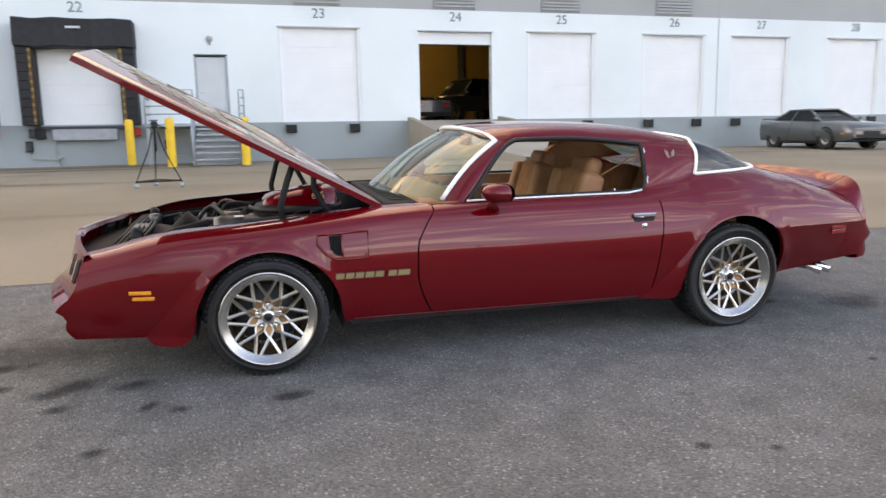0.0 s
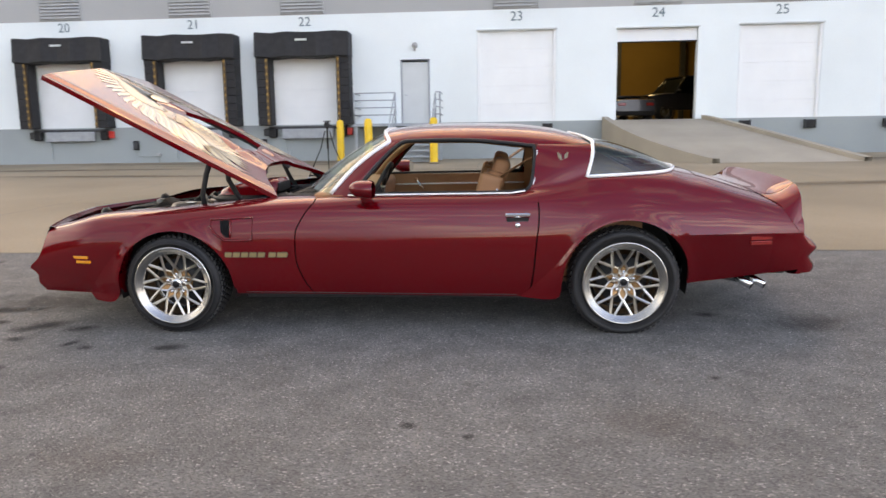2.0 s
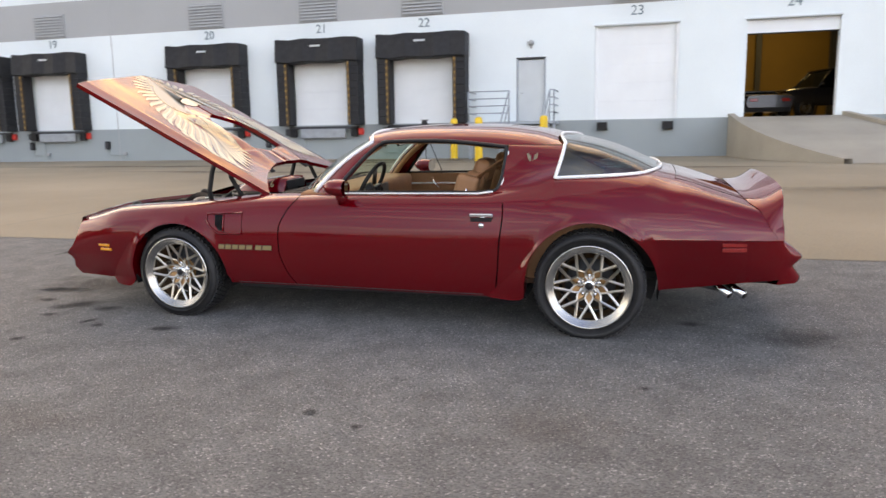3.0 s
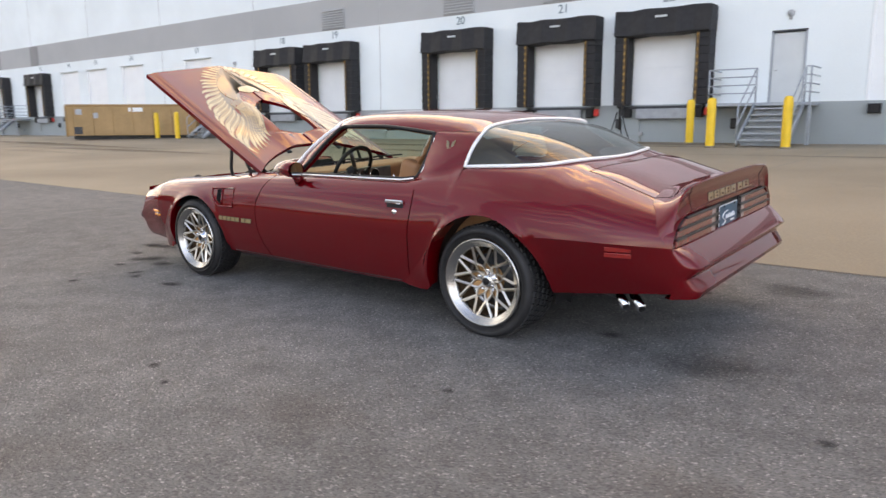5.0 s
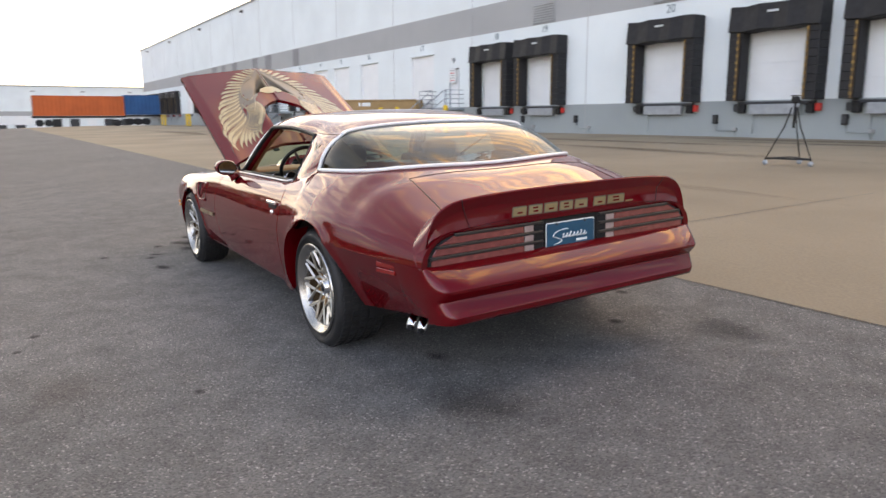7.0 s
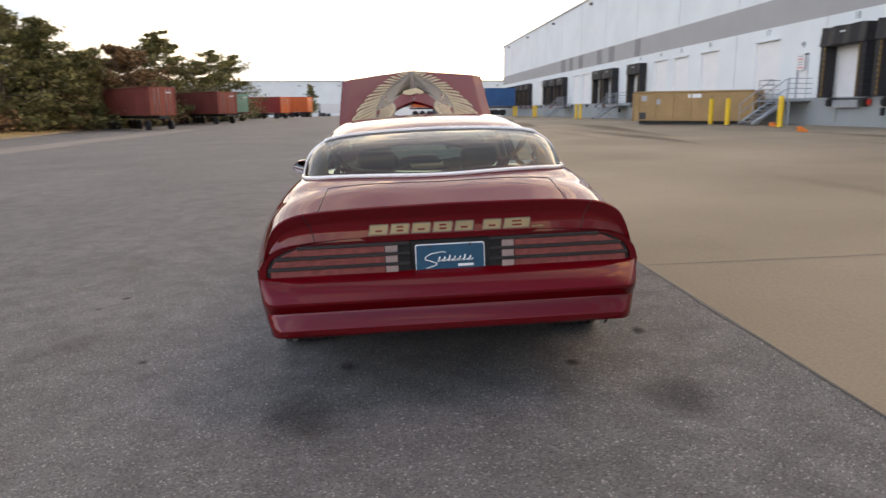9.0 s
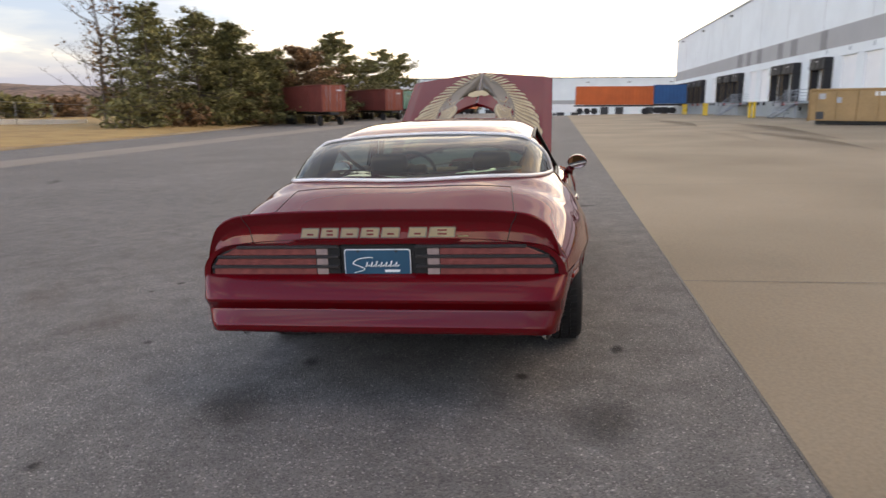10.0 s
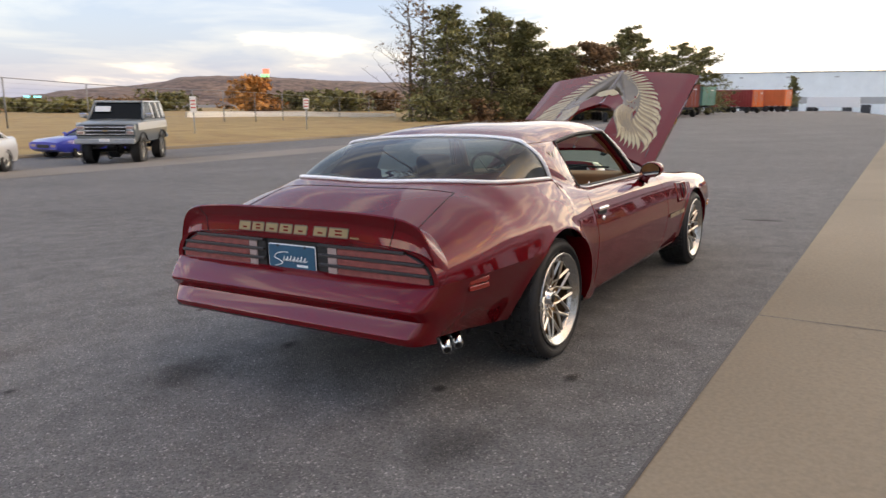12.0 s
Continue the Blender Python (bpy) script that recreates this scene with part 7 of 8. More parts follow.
prism("hood_scoop", [(1.15, -0.34), (1.85, -0.24), (1.85, 0.24), (1.15, 0.34)], 0.05, BLACK, coupe, Matrix.Translation((0, 0, 0.925)) @ Matrix.Rotation(radians(5.5), 4, "Y"))
box("rear_spoiler", (0.24, 1.5, 0.05), (-2.24, 0, 1.10), SILVER, coupe, 0.02)
for s in (-1, 1):
    box("side_skirt", (2.0, 0.06, 0.12), (0, s * 0.90, 0.24), BLACK, coupe, 0.02)
    box("marker_lamp", (0.16, 0.03, 0.05), (2.10, s * 0.88, 0.52), AMBER, coupe, 0.01)
    tube("door_seam", [(0.85, s * 0.935, 0.40), (0.78, s * 0.935, 0.62), (0.80, s * 0.90, 0.93)], 0.006, BLACK, coupe, 5)
    tube("door_seam", [(-0.55, s * 0.940, 0.36), (-0.50, s * 0.940, 0.62), (-0.42, s * 0.905, 0.95)], 0.006, BLACK, coupe, 5)
# lifted square-bodied truck, blue and white cars beyond the yard
tx, ty = -11.2, -22.0
truck = vehicle("lifted_truck", pose(tx, ty, gz(tx, ty), 0, 0, 41), "grey lifted square-bodied utility truck with chrome grille and big tyres", "truck", TRUCK_GREY,
        [(-2.3, 0.84, 1.48, 0.95), (-2.25, 0.78, 1.54, 0.98), (-1.0, 0.74, 1.55, 1.0), (0.8, 0.74, 1.55, 1.0), (1.0, 0.74, 1.52, 1.0), (2.10, 0.80, 1.43, 0.98), (2.2, 0.86, 1.38, 0.96)],
        (-2.2, 0.98, -2.02, 0.40, 1.53, 2.16, 0.93, 0.80), [(-1.4, 0.47, 0.34), (1.38, 0.47, 0.34)], 1.98, TRUCK_ROOF, True, [(2.34, 0.82, 0.18), (-2.36, 0.84, 0.18)])
box("grille_throat", (0.04, 1.86, 0.36), (2.208, 0, 1.18), BLACK, truck, 0.01)
for k in range(3):
    box("grille_bar", (0.05, 1.30, 0.035), (2.235, 0, 1.05 + 0.12 * k), CHROME, truck, 0.01)
box("grille_badge", (0.03, 0.14, 0.05), (2.262, 0, 1.17), GOLD, truck, 0.012)
box("valance", (0.10, 1.7, 0.12), (2.20, 0, 0.93), TRUCK_GREY, truck, 0.03)
for s in (-1, 1):
    for zl in (1.10, 1.27):
        box("lamp_surround", (0.05, 0.27, 0.15), (2.235, s * 0.79, zl), CHROME, truck, 0.02)
        box("square_lamp", (0.04, 0.21, 0.10), (2.258, s * 0.79, zl), LAMP_CLEAR, truck, 0.02)
    tube("drip_rail", [(-2.02, s * 0.84, 2.13), (0.40, s * 0.84, 2.13)], 0.022, TRUCK_PALE, truck, 6)
    box("side_stripe", (4.1, 0.012, 0.26), (-0.1, s * 1.003, 1.30), TRUCK_PALE, truck, 0.004, "pale upper body stripe")
    for x, w in ((-1.98, 0.30), (-1.28, 0.16), (-0.46, 0.18)):
        box("cap_pillar", (w, 0.03, 0.60), (x, s * 0.872, 1.84), TRUCK_PALE, truck, 0.01, "white rear cap pillar", Matrix.Rotation(radians(s * 12), 4, "X"))
    box("door_mirror", (0.10, 0.24, 0.16), (0.85, s * 1.12, 1.66), CHROME, truck, 0.03)
    box("frame_rail", (4.2, 0.08, 0.16), (0, s * 0.42, 0.68), BLACK, truck, 0.01)
    for xw in (-1.4, 1.38):
        box("leaf_spring", (1.1, 0.08, 0.06), (xw, s * 0.55, 0.56), BLACK, truck, 0.01)
        tube("wheel_opening", [(xw + 0.60 * math.cos(a), s * 1.004, 0.52 + 0.56 * math.sin(a)) for a in (0.5, 0.9, 1.3, 1.57, 1.84, 2.24, 2.64)], 0.03, BLACK, truck, 6)
for xw in (-1.4, 1.38):
    tube("axle", [(xw, -0.8, 0.47), (xw, 0.8, 0.47)], 0.055, BLACK, truck, 8)
    lathe("differential", [(0.0, -0.14), (0.1, -0.12), (0.15, 0.0), (0.1, 0.12), (0.0, 0.14)], BLACK, truck, 14, "x", (xw, 0.2, 0.47))
box("number_bar", (0.03, 0.34, 0.10), (2.43, 0.0, 0.86), WHITE_PAINT, truck, 0.006)
prism("visor_sheet", [(-0.74, -0.13), (-0.22, -0.13), (-0.22, 0.13), (-0.74, 0.13)], 0.006, TRUCK_PALE, truck, Matrix.Translation((0.70, 0.0, 1.88)) @ Matrix(((0, -0.71, 0.71, 0), (1, 0, 0, 0), (0, 0.71, 0.71, 0), (0, 0, 0, 1))))
bx, by = -13.0, -27.1
vehicle("blue_car", pose(bx, by, gz(bx, by), 0, 0, 10), "low blue classic car parked by the grass verge", "car", BLUE_PAINT,
        [(-2.2, 0.38, 0.86, 0.8), (-2.0, 0.26, 0.92, 0.9), (0.0, 0.22, 0.90, 0.92), (1.0, 0.24, 0.86, 0.92), (2.1, 0.28, 0.78, 0.88), (2.4, 0.40, 0.68, 0.78)],
        (-1.5, 0.75, -0.9, 0.05, 0.88, 1.26, 0.76, 0.58), [(-1.35, 0.31, 0.22), (1.4, 0.31, 0.22)], 1.82)
wx, wy = -4.58, -20.25
vehicle("white_car", pose(wx, wy, gz(wx, wy), 0, 0, 38), "white parked sedan with dark windows", "car", WHITE_CAR,
        [(-2.2, 0.42, 0.98, 0.78), (-2.1, 0.28, 1.02, 0.86), (0.0, 0.22, 0.98, 0.90), (1.0, 0.24, 0.95, 0.90), (1.9, 0.28, 0.86, 0.88), (2.25, 0.40, 0.72, 0.74)],
        (-1.7, 0.95, -1.1, 0.15, 0.97, 1.42, 0.78, 0.60), [(-1.35, 0.32, 0.22), (1.35, 0.32, 0.22)], 1.78)
# stored vehicles in the open bay
vehicle("stored_car", pose(OPEN_X - 0.6, 25.6, SILL, 0, 0, 100), "dark low car stored inside the yellow-lit bay", "car", DARK_CAR,
        [(-2.2, 0.38, 0.80, 0.8), (-2.0, 0.22, 0.84, 0.9), (0.0, 0.20, 0.82, 0.92), (1.0, 0.22, 0.78, 0.92), (2.1, 0.26, 0.70, 0.88), (2.4, 0.36, 0.60, 0.78)],
        (-1.5, 0.75, -0.9, 0.05, 0.80, 1.02, 0.76, 0.58), [(-1.35, 0.31, 0.22), (1.4, 0.31, 0.22)], 1.82)
vehicle("stored_truck", pose(OPEN_X + 2.6, 27.6, SILL, 0, 0, 200), "dark truck stored inside the yellow-lit bay", "truck", DARK_CAR,
        [(-2.3, 0.6, 1.2, 0.95), (-2.25, 0.55, 1.25, 1.0), (0.8, 0.5, 1.25, 1.0), (1.0, 0.5, 1.25, 1.0), (2.15, 0.55, 1.15, 0.98), (2.25, 0.6, 1.1, 0.94)],
        (-0.9, 1.0, -0.6, 0.4, 1.23, 1.95, 0.9, 0.75), [(-1.5, 0.4, 0.28), (1.5, 0.4, 0.28)], 1.96)


# ---- camera tripod on a rolling spreader ----
def tripod(x, y):
    z = gz(x, y)
    d = thing("camera_tripod", pose(x, y, z, 0, 0, 12), "black camera tripod standing on a wheeled spreader on the apron", "tripod")
    tips = [(0.44 * math.cos(a), 0.44 * math.sin(a)) for a in (radians(200), radians(-20), radians(90))]
    for px, py in tips:
        tube("leg", [(px, py, 0.12), (px * 0.35, py * 0.35, 0.72), (px * 0.12, py * 0.12, 1.08)], [0.010, 0.013, 0.015], BLACK, d, 6)
        tube("spreader", [(px, py, 0.13), (0, 0, 0.16)], 0.012, BLACK, d, 6)
        lathe("caster", [(0.0, -0.016), (0.045, -0.016), (0.05, 0.0), (0.045, 0.016), (0.0, 0.016)], STEEL, d, 14, "y", (px, py, 0.05))
        tube("caster_stem", [(px, py, 0.06), (px, py, 0.14)], 0.012, BLACK, d, 6)
    tube("crossbar", [(*tips[0], 0.13), (*tips[1], 0.13)], 0.02, BLACK, d, 6)
    tube("centre_column", [(0, 0, 0.7), (0, 0, 1.18)], 0.022, BLACK, d, 8)
    box("head", (0.12, 0.14, 0.12), (0, 0, 1.22), BLACK, d, 0.02)
    box("plate", (0.16, 0.08, 0.02), (0, 0, 1.295), BLACK, d, 0.004)
    tube("pan_bar", [(0.04, 0, 1.22), (0.22, -0.05, 1.14)], 0.012, BLACK, d, 6)


tripod(-3.08, 10.42)


# ---- roll-off container by the far stair ----
TAN_STEEL = mat("tan_rusty_steel", (0.36, 0.235, 0.095), 0.6, vary=0.18, scale=1.2, bump=0.2, bump_scale=20, fine=0.1, tint=(0.33, 0.21, 0.09))


def rolloff(x, y, yaw):
    z = gz(x, y)
    d = thing("rolloff_dumpster", pose(x, y, z, 0, 0, yaw), "tan steel roll-off waste container with ribbed sides", "dumpster")
    L, W, H = 6.8, 2.2, 1.85
    for s in (-1, 1):
        box("side_wall", (L, 0.06, H - 0.2), (0, s * W / 2, 0.2 + (H - 0.2) / 2), TAN_STEEL, d, 0.01)
        for k in range(7):
            box("rib", (0.09, 0.05, H - 0.25), (-L / 2 + 0.3 + k * (L - 0.6) / 6, s * (W / 2 + 0.045), 0.2 + (H - 0.25) / 2), TAN_STEEL, d, 0.012)
        tube("top_rail", [(-L / 2, s * W / 2, H), (L / 2, s * W / 2, H)], 0.07, TAN_STEEL, d, 6)
        box("skid", (L - 0.4, 0.14, 0.2), (0, s * 0.7, 0.1), STEEL_DARK, d, 0.02)
        box("end_wall", (0.06, W, H - 0.2), (s * L / 2, 0, 0.2 + (H - 0.2) / 2), TAN_STEEL, d, 0.01)
        for k in range(3):
            box("end_rib", (0.1, 0.1, H - 0.3), (s * (L / 2 + 0.05), -0.9 + 0.9 * k, 0.2 + (H - 0.3) / 2), TAN_STEEL, d, 0.015)
    box("bed", (L, W, 0.06), (0, 0, 0.23), TAN_STEEL, d, 0.01)
    box("notice", (0.75, 0.012, 0.22), (0.2, -W / 2 - 0.037, 1.62), WHITE_PAINT, d, 0.002, "white notice plate")
    for x, z in ((-L / 2 + 0.62, 1.5), (-L / 2 + 1.45, 1.3)):
        box("notice", (0.34, 0.012, 0.30), (x, -W / 2 - 0.037, z), LIP_GREY, d, 0.002, "pale worn notice plate")
    box("fork_pocket", (0.42, 0.02, 0.40), (-L / 2 + 0.55, -W / 2 - 0.036, 0.48), STEEL_DARK, d, 0.004)
    tube("rear_post", [(-L / 2 - 0.03, -W / 2 - 0.03, 0.15), (-L / 2 - 0.03, -W / 2 - 0.03, H)], 0.06, TAN_STEEL, d, 6)


rolloff(-36.15, 17.61, 50)


def wheel_chock(x, y, yaw):
    d = thing("wheel_chock", pose(x, y, gz(x, y), 0, 0, yaw), "small bright orange wedge chock lying on the concrete apron", "wheel chock", "orange chocks")
    prism("wedge", [(-0.20, 0.0), (0.20, 0.0), (0.17, 0.05), (-0.08, 0.22), (-0.20, 0.20)], 0.22, CHOCK, d, Matrix.Translation((0, 0.11, 0)) @ Matrix.Rotation(radians(90), 4, "X"), 0.012)
    tube("pull_rope", [(-0.2, 0.0, 0.14), (-0.28, 0.03, 0.10), (-0.36, 0.02, 0.015)], 0.008, BLACK, d, 5)


CHOCK = mat("orange_chock_plastic", (0.75, 0.20, 0.02), 0.5, vary=0.1, scale=6)
wheel_chock(-28.6, 18.3, 35)
wheel_chock(-21.5, 15.6, 70)


# ---- shipping containers ----
RUST_RED = mat("rust_red_container", (0.20, 0.045, 0.035), 0.6, vary=0.2, scale=0.6)
RUST_DOOR = mat("lighter_red_container_door", (0.30, 0.085, 0.055), 0.6, vary=0.15, scale=0.8)
SEA_GREEN = mat("green_container", (0.13, 0.30, 0.25), 0.6, vary=0.15, scale=0.6)
ORANGE_BOX = mat("orange_container", (0.62, 0.13, 0.025), 0.55, vary=0.12, scale=0.5)
BLUE_BOX = mat("blue_container", (0.02, 0.10, 0.26), 0.55, vary=0.15, scale=0.5)
RED_BOX = mat("red_container", (0.36, 0.035, 0.03), 0.55, vary=0.12, scale=0.5)


def container(x, y, yaw, length, paint, colour, H=2.6, z0=1.40, door=None):
    z = gz(x, y)
    d = thing("shipping_container", pose(x, y, z, 0, 0, yaw), f"{colour} corrugated steel shipping container on a road chassis", "container", "shipping containers")
    W = 2.44
    n = int(length / 0.28)
    for s in (-1, 1):
        v = []
        for k in range(n * 2 + 1):
            xx = -length / 2 + length * k / (n * 2)
            yy = s * (W / 2 - (0.04 if (k // 2) % 2 else 0.0))
            v += [(xx, yy, z0), (xx, yy, z0 + H)]
        sheet("side_wall", v, quads(n * 2 + 1, 2, 0, s > 0), paint, d, False)
        for k in (-1, 1):
            box("corner_post", (0.14, 0.14, H), (k * length / 2, s * W / 2, z0 + H / 2), paint, d, 0.02)
        tube("top_rail", [(-length / 2, s * W / 2, z0 + H), (length / 2, s * W / 2, z0 + H)], 0.06, paint, d, 6)
        box("bottom_rail", (length, 0.1, 0.14), (0, s * W / 2, z0 + 0.05), paint, d, 0.01)
        box("end_door", (0.05, W, H), (s * length / 2, 0, z0 + H / 2), door or paint, d, 0.01)
        for k in (-0.75, -0.35, 0.35, 0.75):
            tube("lock_rod", [(s * (length / 2 + 0.05), k, z0 + 0.1), (s * (length / 2 + 0.05), k, z0 + H - 0.1)], 0.025, STEEL, d, 5)
    box("roof_sheet", (length, W, 0.05), (0, 0, z0 + H - 0.02), paint, d, 0.01)
    box("data_mark", (0.01, 0.5, 0.12), (length / 2 + 0.08, 0.6, z0 + H - 0.5), WHITE_PAINT, d, 0.001)
    box("chassis_beam", (length + 0.6, 0.9, 0.25), (0, 0, z0 - 0.2), STEEL_DARK, d, 0.02)
    for xx in (-length / 2 + 0.7, -length / 2 + 1.9, -length / 2 + 3.1, length / 2 - 1.0):
        for s in (-1, 1):
            lathe("chassis_wheel", [(0.0, 0.0), (0.22, 0.02), (0.3, -0.02), (0.5, -0.02), (0.52, 0.1), (0.5, 0.26), (0.0, 0.26)], RUBBER, d, 20, "y", (xx, s * 1.1 - 0.13, 0.5))
    return d


# end doors in a lighter red than the sides
container(-69.7, -25.8, 39, 12.2, RUST_RED, "rust-red", z0=1.45, door=RUST_DOOR)
container(-90.0, -24.4, 40, 12.2, RUST_RED, "rust-red", z0=1.32, door=RUST_DOOR)
container(-105.0, -25.0, 60, 6.1, SEA_GREEN, "sea-green")
# orange end doors: low sunlight on the red ends, put into their colour
container(-121.0, -22.0, 56, 9.0, RED_BOX, "red", z0=1.0, door=ORANGE_BOX)
container(-129.0, -18.2, 75, 6.1, ORANGE_BOX, "orange", z0=1.0)
container(-119.0, 9.2, 90, 12.4, ORANGE_BOX, "orange", H=2.9, z0=1.6)
container(-119.0, 19.0, 90, 6.8, BLUE_BOX, "blue", H=2.95, z0=1.6)


# ---- distant white warehouse ----
def far_warehouse():
    d = thing("far_warehouse", pose(-282, 20, gz(-280, 0)), "long white distant warehouse with grey band and dock doors", "building")
    H = 14.2
    box("wall", (20, 260, H), (0, 0, H / 2), WALL_WHITE, d, 0.1)
    box("grey_band", (0.2, 260, 2.2), (10.1, 0, 4.9), WALL_MID, d, 0.02)
    box("roof_edge", (20.6, 260.6, 0.4), (0, 0, H + 0.1), WALL_MID, d, 0.05)
    for k in range(34):
        y = -90 + k * 5.4
        box("dock_door", (0.3, 2.9, 3.2), (10.1, y, 1.9), STEEL_DARK if k % 3 else DOOR_WHITE, d, 0.02)
    for k in range(14):
        box("vent", (0.3, 1.2, 0.4), (10.1, -100 + k * 15, 12.6), LOUVRE, d, 0.02)


far_warehouse()
for x, y, col, lab in ((-200, -14.4, WHITE_CAR, "white"), (-232, 2, DOOR_WHITE, "white")):
    d = thing("box_trailer", pose(x, y, gz(x, y), 0, 0, 90), "white box trailer parked before the distant warehouse", "trailer")
    box("box_body", (11.6, 2.5, 2.5), (0, 0, 2.4), col, d, 0.05)
    for s in (-1, 1):
        for k in (0, 1):
            lathe("trailer_wheel", [(0.0, 0.0), (0.5, 0.0), (0.5, 0.3), (0.0, 0.3)], RUBBER, d, 16, "y", (-5 + 1.3 * k, s * 1.1 - 0.15, 0.5))


# ---- hill on the horizon, with its wooded skyline ----
HILL = mat("autumn_hill", (0.125, 0.092, 0.088), 0.95, vary=0.35, scale=0.025, fine=0.45, bump_scale=0.10, tint=(0.15, 0.105, 0.08))


def hill():
    top = curve([(-2.0, 4), (-1.3, 4), (-1.121, 5), (-1.062, 17), (-1.012, 25), (-0.953, 34), (-0.911, 47), (-0.862, 49), (-0.812, 48), (-0.775, 46), (-0.716, 42), (-0.639, 39), (-0.5, 38), (-0.3, 34), (0.1, 20)])
    n, verts = 260, []
    for i in range(n):
        a = -2.0 + 2.1 * i / (n - 1)
        for r, f in ((1250, 0.0), (1330, 0.45), (1420, 0.85), (1500, 1.0), (1700, 0.6)):
            # bearing from straight ahead (-x), positive towards +y
            ang = math.pi - a
            h = top(a) * f + (2.2 * noise.noise((a * 60, r * 0.02, 0)) + 1.5 * noise.noise((a * 170, r * 0.05, 3))) * (f > 0)
            verts.append((r * math.cos(ang), r * math.sin(ang), h - 6 + 6 * f))
    tagged(sheet("hill", verts, quads(n, 5), HILL, None, True), "low wooded hill in autumn brown on the horizon", "hill", "", "structure")


hill()


def lit(name, color, strength):
    m = mat(name, color, 0.6, vary=0.05)
    b = m.node_tree.nodes["Principled BSDF"]
    b.inputs["Emission Color"].default_value, b.inputs["Emission Strength"].default_value = (*color, 1), strength
    return m


tower = thing("hilltop_sign", pose(-1027, -1085, 44), "small red and green lit sign on the hilltop", "sign")
box("red_panel", (3, 16, 9), (0, 0, 15), lit("red_lit_panel", (0.9, 0.16, 0.08), 0.9), tower, 0.1)
box("green_panel", (3, 20, 6), (0, -3, 6.5), lit("green_lit_panel", (0.35, 0.9, 0.35), 0.6), tower, 0.1)
for k in (-6, 6):
    box("leg", (2, 1.5, 8), (-2, k, 2), STEEL_DARK, tower, 0.1)


board = thing("lit_board", pose(-134.4, -263.4, 0.3, 0, 0, 153), "distant cyan lit board on two posts", "sign")
box("panel", (5.5, 0.4, 1.9), (0, 0, 1.6), lit("cyan_lit_panel", (0.25, 0.85, 0.95), 0.9), board, 0.05)
for k in (-2, 2):
    box("post", (0.3, 0.3, 3.0), (k, -0.2, -0.6), STEEL_DARK, board, 0.02)


# ---- trees ----
LEAF = mat("conifer_green", (0.132, 0.126, 0.048), 0.8, vary=0.3, scale=0.4, island=True, tint=(0.15, 0.145, 0.05))
LEAF_AUTUMN = mat("autumn_leaves", (0.17, 0.10, 0.045), 0.8, vary=0.3, scale=0.4, island=True)
LEAF_ORANGE = mat("orange_leaves", (0.40, 0.19, 0.05), 0.8, vary=0.3, scale=0.4, island=True)
BARK = mat("grey_bark", (0.10, 0.08, 0.065), 0.9, vary=0.3, scale=4)


